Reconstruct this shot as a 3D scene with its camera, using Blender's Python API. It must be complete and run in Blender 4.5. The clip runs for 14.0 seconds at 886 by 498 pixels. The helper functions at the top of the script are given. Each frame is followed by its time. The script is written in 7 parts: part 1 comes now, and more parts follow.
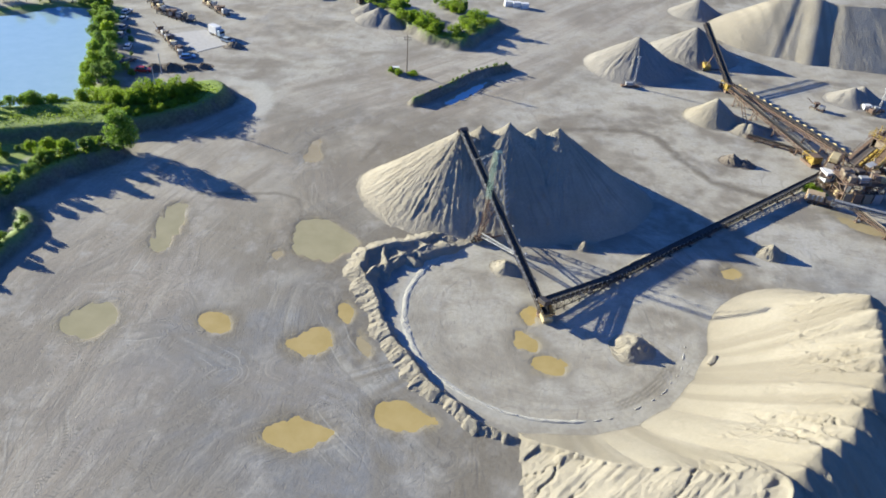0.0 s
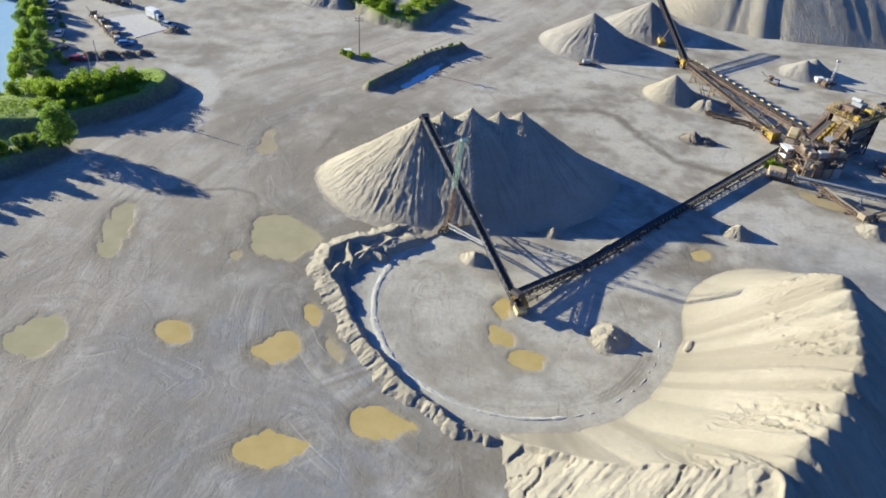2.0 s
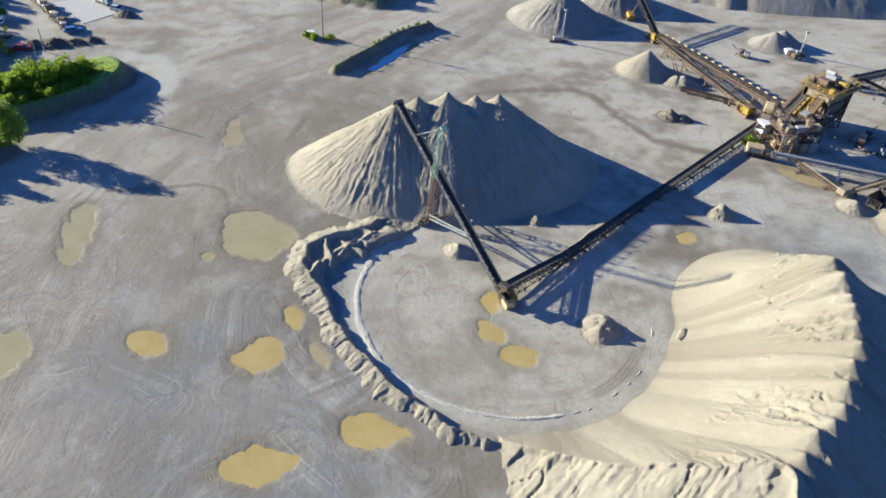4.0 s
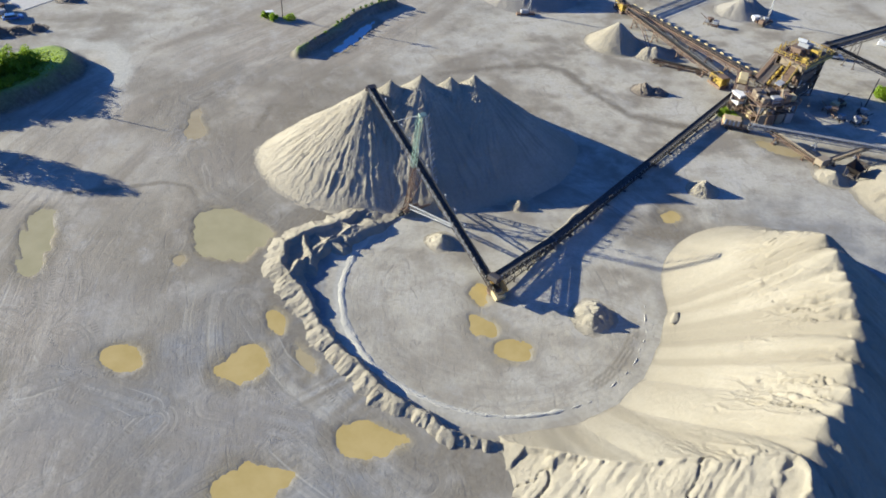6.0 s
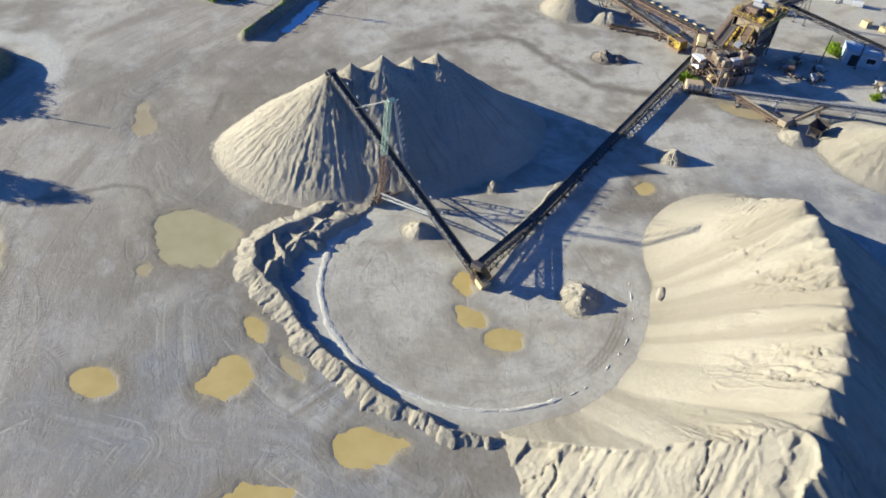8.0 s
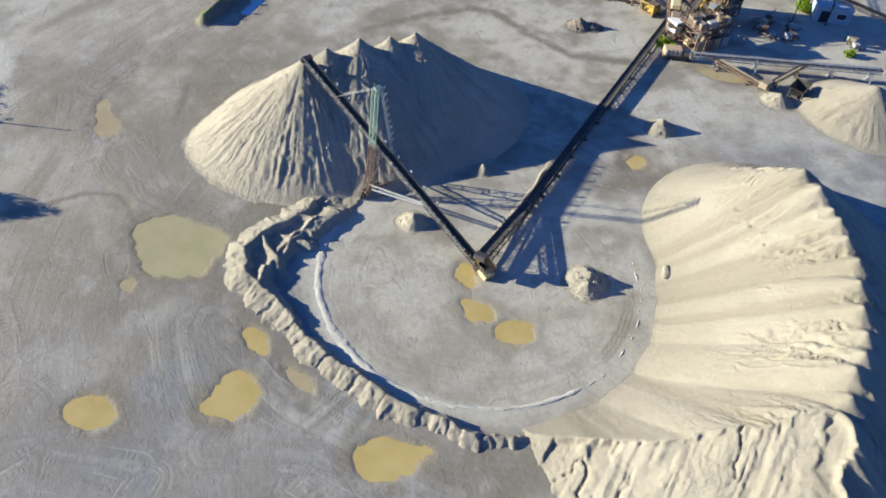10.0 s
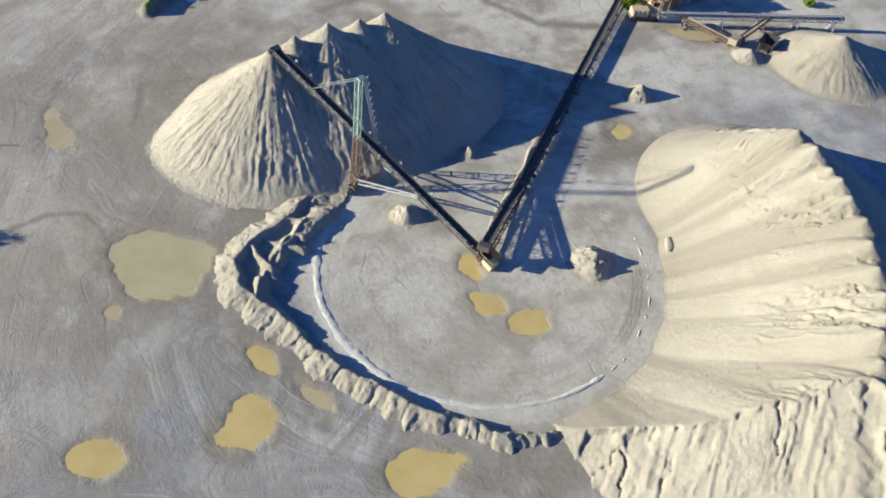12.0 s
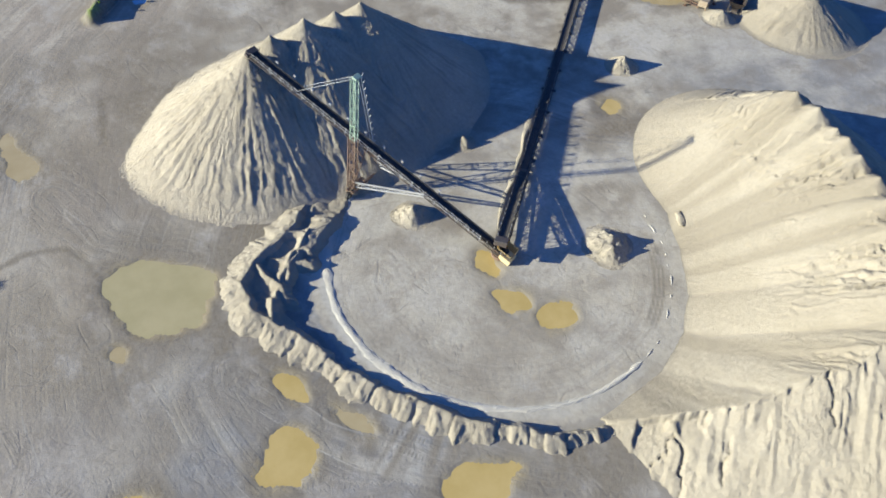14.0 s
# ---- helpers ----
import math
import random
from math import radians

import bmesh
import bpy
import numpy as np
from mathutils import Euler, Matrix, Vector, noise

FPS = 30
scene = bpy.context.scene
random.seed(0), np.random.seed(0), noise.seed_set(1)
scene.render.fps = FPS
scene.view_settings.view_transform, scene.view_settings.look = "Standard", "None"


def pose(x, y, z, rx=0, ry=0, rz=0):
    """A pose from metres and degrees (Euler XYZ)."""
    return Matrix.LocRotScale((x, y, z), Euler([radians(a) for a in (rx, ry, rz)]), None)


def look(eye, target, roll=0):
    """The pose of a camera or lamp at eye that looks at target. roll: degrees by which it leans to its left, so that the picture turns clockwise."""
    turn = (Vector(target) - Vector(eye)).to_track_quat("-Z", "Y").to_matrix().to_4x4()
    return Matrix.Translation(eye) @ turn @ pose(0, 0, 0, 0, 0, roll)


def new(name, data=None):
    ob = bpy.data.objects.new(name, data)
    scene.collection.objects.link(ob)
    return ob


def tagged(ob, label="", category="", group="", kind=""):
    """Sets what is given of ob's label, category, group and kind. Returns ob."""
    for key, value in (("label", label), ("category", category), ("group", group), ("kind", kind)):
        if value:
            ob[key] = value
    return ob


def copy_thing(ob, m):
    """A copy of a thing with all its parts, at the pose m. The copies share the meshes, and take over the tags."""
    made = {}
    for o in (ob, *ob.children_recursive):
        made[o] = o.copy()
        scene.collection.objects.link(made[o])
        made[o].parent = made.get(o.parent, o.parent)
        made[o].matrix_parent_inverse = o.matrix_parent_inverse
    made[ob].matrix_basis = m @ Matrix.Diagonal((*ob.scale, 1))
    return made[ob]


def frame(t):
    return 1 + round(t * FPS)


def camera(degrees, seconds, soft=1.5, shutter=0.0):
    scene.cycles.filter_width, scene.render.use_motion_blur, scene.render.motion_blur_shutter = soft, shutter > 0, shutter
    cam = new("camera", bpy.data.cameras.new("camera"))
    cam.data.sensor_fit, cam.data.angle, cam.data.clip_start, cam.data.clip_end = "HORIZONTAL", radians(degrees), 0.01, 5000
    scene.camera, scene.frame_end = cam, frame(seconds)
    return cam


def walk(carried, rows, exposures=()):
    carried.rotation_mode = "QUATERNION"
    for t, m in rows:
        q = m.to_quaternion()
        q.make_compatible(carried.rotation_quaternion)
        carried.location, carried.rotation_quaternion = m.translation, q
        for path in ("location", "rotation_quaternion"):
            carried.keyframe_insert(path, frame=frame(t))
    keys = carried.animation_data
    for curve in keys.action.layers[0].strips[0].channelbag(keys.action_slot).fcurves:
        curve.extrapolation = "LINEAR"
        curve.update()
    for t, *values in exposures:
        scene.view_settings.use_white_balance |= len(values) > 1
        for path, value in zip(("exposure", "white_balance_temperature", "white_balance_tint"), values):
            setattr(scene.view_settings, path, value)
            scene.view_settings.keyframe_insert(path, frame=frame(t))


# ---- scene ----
cam = camera(63.33, 14.0, soft=1.8)
PATH = [
    (0, look((-17.99, -94.04, 78.73), (-17.62, 17.55, 0), 3.81)),
    (0.5, look((-18.75, -92.77, 78.67), (-16.00, 17.12, 0), 3.99)),
    (1, look((-19.42, -91.41, 78.65), (-14.13, 16.56, 0), 4.19)),
    (1.5, look((-20.11, -90.13, 78.48), (-12.77, 16.12, 0), 4.33)),
    (2, look((-20.81, -88.73, 78.38), (-11.50, 15.57, 0), 4.48)),
    (2.5, look((-21.51, -87.38, 78.16), (-10.79, 15.09, 0), 4.54)),
    (3, look((-22.35, -85.96, 77.93), (-10.04, 14.54, 0), 4.65)),
    (5.5, look((-26.30, -78.58, 77.80), (-6.59, 11.56, 0), 5.01)),
    (6, look((-27.11, -77.13, 77.63), (-6.08, 10.89, 0), 5.05)),
    (6.5, look((-27.99, -75.63, 77.55), (-5.51, 9.97, 0), 5.07)),
    (7, look((-28.87, -74.24, 77.49), (-4.61, 9.26, 0), 5.16)),
    (7.5, look((-29.88, -72.68, 77.60), (-3.69, 8.53, 0), 5.20)),
    (8, look((-30.98, -70.96, 77.58), (-3.22, 7.67, 0), 5.28)),
    (10.5, look((-36.89, -61.34, 77.11), (-3.72, 5.29, 0), 5.34)),
    (11, look((-38.18, -59.11, 76.97), (-3.77, 4.78, 0), 5.37)),
    (11.5, look((-39.53, -56.87, 76.83), (-3.96, 4.40, 0), 5.39)),
    (12, look((-41.01, -54.52, 76.56), (-4.16, 4.33, 0), 5.47)),
    (12.5, look((-42.52, -52.16, 76.24), (-4.50, 4.33, 0), 5.47)),
    (13, look((-44.05, -49.64, 75.81), (-5.04, 4.41, 0), 5.43)),
    (13.5, look((-45.42, -47.17, 75.44), (-5.64, 4.75, 0), 5.39)),
    (14, look((-46.96, -44.60, 75.22), (-5.87, 5.08, 0), 5.33)),
]
walk(cam, PATH)

# ---- sky, sun, exposure ----
SUN_EL = radians(15.4)
SUN_TO = Vector((-0.892 * math.cos(SUN_EL), 0.452 * math.cos(SUN_EL), math.sin(SUN_EL)))
world = bpy.data.worlds.new("sky")
scene.world = world
world.use_nodes = True
wn = world.node_tree.nodes
sky = wn.new("ShaderNodeTexSky")
sky.sky_type = "NISHITA"
sky.sun_disc = False
sky.sun_elevation = SUN_EL
sky.dust_density = 0.3
sky.ozone_density = 4.0
sky.sun_rotation = math.atan2(SUN_TO.x, SUN_TO.y)
wn["Background"].inputs["Strength"].default_value = 0.056
tint = wn.new("ShaderNodeMix")
tint.data_type, tint.blend_type = "RGBA", "MULTIPLY"
tint.inputs[0].default_value = 1.0
tint.inputs[7].default_value = (0.46, 0.80, 1.48, 1)
world.node_tree.links.new(sky.outputs["Color"], tint.inputs[6])
world.node_tree.links.new(tint.outputs[2], wn["Background"].inputs["Color"])
sun_data = bpy.data.lights.new("sun", "SUN")
sun_data.energy = 5.0
sun_data.angle = radians(0.5)
sun_data.color = (1.0, 0.972, 0.81)
sun = new("sun", sun_data)
sun.matrix_world = Matrix.Translation((-300, 140, 120)) @ (-SUN_TO).to_track_quat("-Z", "Y").to_matrix().to_4x4()
scene.view_settings.exposure = 1.28

# ---- numeric helpers ----


def vnoise(x, y, seed=0):
    """Smooth value noise on arrays, -1 to 1."""
    x, y = np.asarray(x, float), np.asarray(y, float)
    xi, yi = np.floor(x).astype(np.int64), np.floor(y).astype(np.int64)
    fx, fy = x - xi, y - yi
    fx, fy = fx * fx * (3 - 2 * fx), fy * fy * (3 - 2 * fy)

    def h(a, b):
        n = (a * 374761393 + b * 668265263 + seed * 1274126177) & 0xFFFFFFFF
        n = ((n ^ (n >> 13)) * 1274126177) & 0xFFFFFFFF
        n = n ^ (n >> 16)
        return (n & 0xFFFF) / 32767.5 - 1.0

    a, b = h(xi, yi), h(xi + 1, yi)
    c, d = h(xi, yi + 1), h(xi + 1, yi + 1)
    return (a * (1 - fx) + b * fx) * (1 - fy) + (c * (1 - fx) + d * fx) * fy


def fbm(x, y, octaves=4, seed=0):
    total, amp = 0.0, 1.0
    for k in range(octaves):
        total = total + amp * vnoise(x * 2**k, y * 2**k, seed + 17 * k)
        amp *= 0.5
    return total / 1.9


def seg_dist(x, y, line):
    """Distance to a polyline, and how far along it (0 to 1) the nearest point lies."""
    best, along = np.full(np.shape(x), 1e9), np.zeros(np.shape(x))
    n = len(line) - 1
    for k in range(n):
        (ax, ay), (bx, by) = line[k][:2], line[k + 1][:2]
        dx, dy = bx - ax, by - ay
        s = np.clip(((x - ax) * dx + (y - ay) * dy) / (dx * dx + dy * dy), 0, 1)
        d = np.hypot(x - ax - s * dx, y - ay - s * dy)
        along = np.where(d < best, (k + s) / n, along)
        best = np.minimum(best, d)
    return best, along


def inside_dist(x, y, poly):
    """Signed distance to a closed outline, positive inside; far outside it is -9."""
    x, y = np.asarray(x, float), np.asarray(y, float)
    xs, ys = [p[0] for p in poly], [p[1] for p in poly]
    near = (x > min(xs) - 9) & (x < max(xs) + 9) & (y > min(ys) - 9) & (y < max(ys) + 9)
    out = np.full(x.shape, -9.0)
    u, v = x[near], y[near]
    d, _ = seg_dist(u, v, list(poly) + [poly[0]])
    inside = np.zeros(u.shape, bool)
    n = len(poly)
    for k in range(n):
        (ax, ay), (bx, by) = poly[k], poly[(k + 1) % n]
        if ay == by:
            continue
        cross = (ay > v) != (by > v)
        inside ^= cross & (u < (bx - ax) * (v - ay) / (by - ay) + ax)
    out[near] = np.where(inside, d, -d)
    return out


def smooth(a, b, v):
    s = np.clip((v - a) / (b - a), 0, 1)
    return s * s * (3 - 2 * s)


# ---- materials ----


class Nodes:
    """A short way to wire a material."""

    def __init__(self, name):
        self.mat = bpy.data.materials.new(name)
        self.mat.use_nodes = True
        self.tree = self.mat.node_tree
        self.bsdf = self.tree.nodes["Principled BSDF"]

    def add(self, kind, **sockets):
        node = self.tree.nodes.new(kind)
        for key, value in sockets.items():
            self.put(node, key.replace("_", " "), value)
        return node

    def put(self, node, key, value):
        socket = node.inputs[int(key[1:])] if key[0] == "i" and key[1:].isdigit() else node.inputs[key]
        if isinstance(value, bpy.types.NodeSocket):
            self.tree.links.new(value, socket)
        else:
            socket.default_value = value

    def noise(self, scale, detail=4.0, rough=0.6, vec=None):
        node = self.add("ShaderNodeTexNoise", Scale=scale, Detail=detail, Roughness=rough)
        if vec is not None:
            self.put(node, "Vector", vec)
        return node.outputs["Fac"]

    def coord(self, scale=(1, 1, 1)):
        geo = self.add("ShaderNodeNewGeometry")
        node = self.add("ShaderNodeMapping", Vector=geo.outputs["Position"], Scale=scale)
        return node.outputs["Vector"]

    def local(self, scale=(1, 1, 1)):
        tex = self.add("ShaderNodeTexCoord")
        node = self.add("ShaderNodeMapping", Vector=tex.outputs["Object"], Scale=scale)
        return node.outputs["Vector"]

    def attr(self, name):
        node = self.add("ShaderNodeAttribute")
        node.attribute_name = name
        return node.outputs["Fac"]

    def span(self, value, lo, hi, to_lo=0.0, to_hi=1.0):
        node = self.add("ShaderNodeMapRange")
        for k, v in enumerate((value, lo, hi, to_lo, to_hi)):
            self.put(node, "i%d" % k, v)
        return node.outputs[0]

    def math(self, op, a, b):
        node = self.add("ShaderNodeMath", i0=a, i1=b)
        node.operation = op
        return node.outputs[0]

    def mix(self, fac, a, b):
        node = self.add("ShaderNodeMix")
        node.data_type = "RGBA"
        for k, v in ((0, fac), (6, a), (7, b)):
            if isinstance(v, tuple) and len(v) == 3:
                v = (*v, 1)
            self.put(node, "i%d" % k, v)
        return node.outputs[2]

    def bump(self, height, strength=0.5, distance=0.1):
        node = self.add("ShaderNodeBump", Height=height, Strength=strength, Distance=distance)
        self.put(self.bsdf, "Normal", node.outputs["Normal"])

    def done(self, color, rough=0.9, metal=0.0, spec=0.3):
        if isinstance(color, tuple) and len(color) == 3:
            color = (*color, 1)
        self.put(self.bsdf, "Base Color", color)
        self.put(self.bsdf, "Roughness", rough)
        self.put(self.bsdf, "Metallic", metal)
        self.put(self.bsdf, "Specular IOR Level", spec)
        return self.mat


def soil_material():
    n = Nodes("quarry_ground")
    p = n.coord()
    big = n.noise(0.018, 5, 0.62, p)
    mid = n.noise(0.11, 5, 0.65, p)
    fine = n.noise(1.3, 5, 0.7, p)
    grit = n.noise(9.0, 3, 0.7, p)
    ruts, weals, bands = 0.0, 0.0, []
    for field, mask in (("track_road", "mark_road"), ("track_ring", "mark_ring"), ("track_yard", "mark_yard")):
        node = n.add("ShaderNodeAttribute")
        node.attribute_name = field
        for across, lengthwise, lo, hi in ((1.1, 0.035, 0.53, 0.66), (3.4, 0.05, 0.56, 0.68)):
            v = n.add("ShaderNodeMapping", Vector=node.outputs["Vector"], Scale=(across, lengthwise, 1))
            streak = n.span(n.noise(1.0, 3, 0.6, v.outputs["Vector"]), lo, hi)
            ruts = n.math("MAXIMUM", ruts, n.math("MULTIPLY", streak, n.attr(mask)))
        v = n.add("ShaderNodeMapping", Vector=node.outputs["Vector"], Scale=(1.9, 0.022, 1), Location=(31, 7, 0))
        streak = n.span(n.noise(1.0, 3, 0.6, v.outputs["Vector"]), 0.60, 0.68)
        weals = n.math("MAXIMUM", weals, n.math("MULTIPLY", streak, n.attr(mask)))
        v = n.add("ShaderNodeMapping", Vector=node.outputs["Vector"], Scale=(0.24, 0.012, 1), Location=(11, 3, 0))
        bands.append((n.noise(1.0, 5, 0.65, v.outputs["Vector"]), n.attr(mask)))
    col = n.mix(n.span(big, 0.38, 0.62), (0.325, 0.304, 0.255), (0.386, 0.336, 0.252))
    col = n.mix(n.span(mid, 0.44, 0.70, 0.0, 0.8), col, (0.281, 0.258, 0.216))
    col = n.mix(n.attr("pale"), col, (0.495, 0.450, 0.352))
    wash = n.noise(0.045, 6, 0.7, n.coord((1.0, 2.2, 1.0)))
    col = n.mix(n.attr("clay"), col, n.mix(n.span(wash, 0.36, 0.62), (0.172, 0.177, 0.182), (0.238, 0.242, 0.246)))
    col = n.mix(n.span(n.noise(0.32, 6, 0.75, p), 0.50, 0.66, 0.0, 0.42), col, (0.424, 0.405, 0.346))
    tone = n.attr("tone")
    col = n.mix(n.span(tone, 0.0, 0.9, 0.0, 0.85), col, (0.492, 0.460, 0.385))
    col = n.mix(n.span(tone, 0.0, -0.9, 0.0, 0.8), col, (0.197, 0.165, 0.123))
    for band, mask in bands:
        col = n.mix(n.math("MULTIPLY", n.span(band, 0.52, 0.66, 0.0, 0.75), mask), col, (0.231, 0.207, 0.168))
        col = n.mix(n.math("MULTIPLY", n.span(band, 0.48, 0.36, 0.0, 0.7), mask), col, (0.443, 0.415, 0.346))
    col = n.mix(n.math("MULTIPLY", n.attr("mark_road"), 0.45), col, (0.43, 0.365, 0.285))
    blot = n.noise(0.07, 7, 0.75, n.coord((1.0, 1.6, 1.0)))
    col = n.mix(n.span(blot, 0.53, 0.66, 0.0, 0.6), col, (0.222, 0.190, 0.146))
    col = n.mix(n.attr("damp"), col, n.mix(n.span(fine, 0.35, 0.65), (0.148, 0.119, 0.078), (0.212, 0.180, 0.127)))
    col = n.mix(n.attr("silt"), col, n.mix(n.span(fine, 0.35, 0.65), (0.33, 0.265, 0.135), (0.40, 0.325, 0.175)))
    col = n.mix(n.span(ruts, 0.1, 0.95, 0.0, 0.55), col, (0.207, 0.190, 0.158))
    col = n.mix(n.span(weals, 0.1, 0.95, 0.0, 0.38), col, (0.492, 0.471, 0.400))
    # cleat prints of tracked machines
    node = n.add("ShaderNodeAttribute")
    node.attribute_name = "track_yard"
    axes = n.add("ShaderNodeSeparateXYZ", Vector=node.outputs["Vector"])
    lane = n.span(n.math("ABSOLUTE", n.math("SUBTRACT", n.math("ABSOLUTE", n.math("SUBTRACT", axes.outputs[0], 2.2), 0.0), 0.95), 0.0), 0.42, 0.30)
    bars = n.span(n.math("SINE", n.math("MULTIPLY", axes.outputs[1], 5.5), 0.0), 0.0, 0.6)
    worn = n.span(n.noise(0.16, 4, 0.7, n.coord((1.0, 1.0, 1.0))), 0.46, 0.60)
    cleats = n.math("MULTIPLY", n.math("MULTIPLY", lane, bars), n.math("MULTIPLY", worn, n.attr("mark_yard")))
    col = n.mix(n.math("MULTIPLY", cleats, 0.75), col, (0.17, 0.152, 0.125))
    # hair cracks, blade scrapes and old wheel marks
    scrapes = 0.0
    for scale, stretch, wide, lo in ((0.11, (1.0, 0.35, 1.0), 0.010, 0.53), (0.17, (0.4, 1.0, 1.0), 0.012, 0.55), (0.42, (0.8, 0.5, 1.0), 0.02, 0.56)):
        line = n.noise(scale, 2, 0.45, n.coord(stretch))
        line = n.span(n.math("ABSOLUTE", n.math("SUBTRACT", line, 0.5), 0.0), wide, 0.3 * wide)
        spot = n.span(n.noise(0.9 * scale, 3, 0.6, n.coord((1.0, 1.0, 1.0))), lo, lo + 0.05)
        scrapes = n.math("MAXIMUM", scrapes, n.math("MULTIPLY", line, spot))
    col = n.mix(n.math("MULTIPLY", scrapes, 0.30), col, (0.165, 0.145, 0.120))
    cloud = n.noise(0.13, 8, 0.72, n.coord((1.0, 0.7, 1.0)))
    col = n.mix(n.span(cloud, 0.53, 0.68, 0.0, 0.55), col, (0.46, 0.435, 0.385))
    col = n.mix(n.span(cloud, 0.45, 0.32, 0.0, 0.5), col, (0.215, 0.185, 0.150))
    col = n.mix(n.attr("dust"), col, (0.49, 0.47, 0.40))
    col = n.mix(n.attr("loam_shade"), col, n.mix(n.span(fine, 0.35, 0.65), (0.045, 0.042, 0.028), (0.085, 0.078, 0.05)))
    col = n.mix(n.math("MULTIPLY", n.span(fine, 0.42, 0.68), 0.32), col, (0.202, 0.182, 0.146))
    grass = n.mix(n.span(fine, 0.35, 0.65), (0.150, 0.230, 0.026), (0.25, 0.33, 0.045))
    col = n.mix(n.attr("grass"), col, grass)
    col = n.mix(n.math("MULTIPLY", n.span(grit, 0.45, 0.75), 0.26), col, (0.433, 0.425, 0.370))
    height = n.math("ADD", n.math("MULTIPLY", fine, 0.7), n.math("MULTIPLY", grit, 0.16))
    height = n.math("ADD", height, n.math("MULTIPLY", n.math("MAXIMUM", n.math("MAXIMUM", ruts, cleats), scrapes), -0.2))
    height = n.math("ADD", height, n.math("MULTIPLY", n.noise(0.5, 5, 0.7, n.coord((1.0, 0.5, 1.0))), 0.9))
    n.bump(height, 0.34, 0.2)
    return n.done(col, n.span(n.attr("damp"), 0, 1, 0.92, 0.62), 0, 0.25)


def aggregate_material(name, a, b, stone, streak=0.5, wrinkled=3.0):
    """Loose sand or gravel: two tints, darker coarse runs and bright grains."""
    n = Nodes(name)
    p = n.coord()
    big = n.noise(0.09, 5, 0.6, p)
    fine = n.noise(1.8, 5, 0.75, p)
    grit = n.noise(8.0, 4, 0.8, p)
    col = n.mix(n.span(big, 0.38, 0.64), a, b)
    col = n.mix(n.math("MULTIPLY", n.span(fine, 0.42, 0.72), streak), col, stone)
    col = n.mix(n.math("MULTIPLY", n.attr("coarse"), 0.7), col, stone)
    col = n.mix(n.math("MULTIPLY", n.span(grit, 0.5, 0.82), 0.25), col, tuple(min(0.7, 1.3 * v) for v in b))
    run = n.add("ShaderNodeAttribute")
    run.attribute_name = "grain"
    run = n.add("ShaderNodeMapping", Vector=run.outputs["Vector"], Scale=(1.7, 0.32, 1))
    wrinkle = n.math("ABSOLUTE", n.math("SUBTRACT", n.noise(1.0, 4, 0.62, run.outputs["Vector"]), 0.5), 0.0)
    slip = n.span(n.noise(0.14, 3, 0.6, n.coord((1.0, 1.0, 0.6))), 0.42, 0.60)
    relief = n.math("ADD", n.math("MULTIPLY", fine, 0.7), n.math("MULTIPLY", grit, 0.3))
    relief = n.math("ADD", relief, n.math("MULTIPLY", n.math("MULTIPLY", wrinkle, n.span(slip, 0.0, 1.0, 0.1, 1.0)), wrinkled))
    n.bump(relief, 0.7, 0.3)
    return n.done(col, 0.95, 0, 0.2)


def paint_material(name, color, wear=(0.16, 0.10, 0.06), amount=0.45, rough=0.55, metal=0.0):
    """Old machine paint or steel with dust and rust."""
    n = Nodes(name)
    p = n.local()
    blot = n.noise(0.9, 5, 0.7, p)
    fine = n.noise(7.0, 4, 0.7, p)
    col = n.mix(n.math("MULTIPLY", n.span(blot, 0.42, 0.68), amount), color, wear)
    col = n.mix(n.math("MULTIPLY", n.span(fine, 0.5, 0.75), 0.35), col, (0.33, 0.29, 0.23))
    n.bump(fine, 0.25, 0.02)
    return n.done(col, rough, metal, 0.4)


def water_material(name, a, b, rough=0.08, spec=0.5):
    n = Nodes(name)
    p = n.coord()
    col = n.mix(n.span(n.noise(0.25, 4, 0.6, p), 0.35, 0.65), a, b)
    n.bump(n.noise(2.2, 3, 0.5, p), 0.06, 0.03)
    return n.done(col, rough, 0, spec)


def leaf_material(name, a, b):
    n = Nodes(name)
    isle = n.add("ShaderNodeNewGeometry").outputs["Random Per Island"]
    info = n.add("ShaderNodeObjectInfo").outputs["Random"]
    col = n.mix(isle, a, b)
    col = n.mix(n.math("MULTIPLY", info, 0.4), col, tuple(0.6 * v for v in a))
    n.done(col, 0.6, 0, 0.3)
    through_leaf = n.add("ShaderNodeBsdfTranslucent", Color=col)
    mixed = n.add("ShaderNodeMixShader", Fac=0.5)
    n.tree.links.new(n.bsdf.outputs["BSDF"], mixed.inputs[1])
    n.tree.links.new(through_leaf.outputs["BSDF"], mixed.inputs[2])
    n.tree.links.new(mixed.outputs["Shader"], n.tree.nodes["Material Output"].inputs["Surface"])
    return n.mat


SOIL = soil_material()
SAND = aggregate_material("washed_sand", (0.296, 0.262, 0.198), (0.338, 0.303, 0.236), (0.218, 0.190, 0.142), 0.35, 1.0)
GRAVEL = aggregate_material("grey_tan_gravel", (0.335, 0.295, 0.222), (0.398, 0.355, 0.274), (0.225, 0.200, 0.158), 0.5)
GREY_GRAVEL = aggregate_material("grey_gravel", (0.272, 0.250, 0.214), (0.326, 0.300, 0.256), (0.195, 0.181, 0.158), 0.5, 1.6)
DARK_SPOIL = aggregate_material("dark_spoil", (0.15, 0.122, 0.095), (0.23, 0.195, 0.155), (0.09, 0.075, 0.06), 0.6)
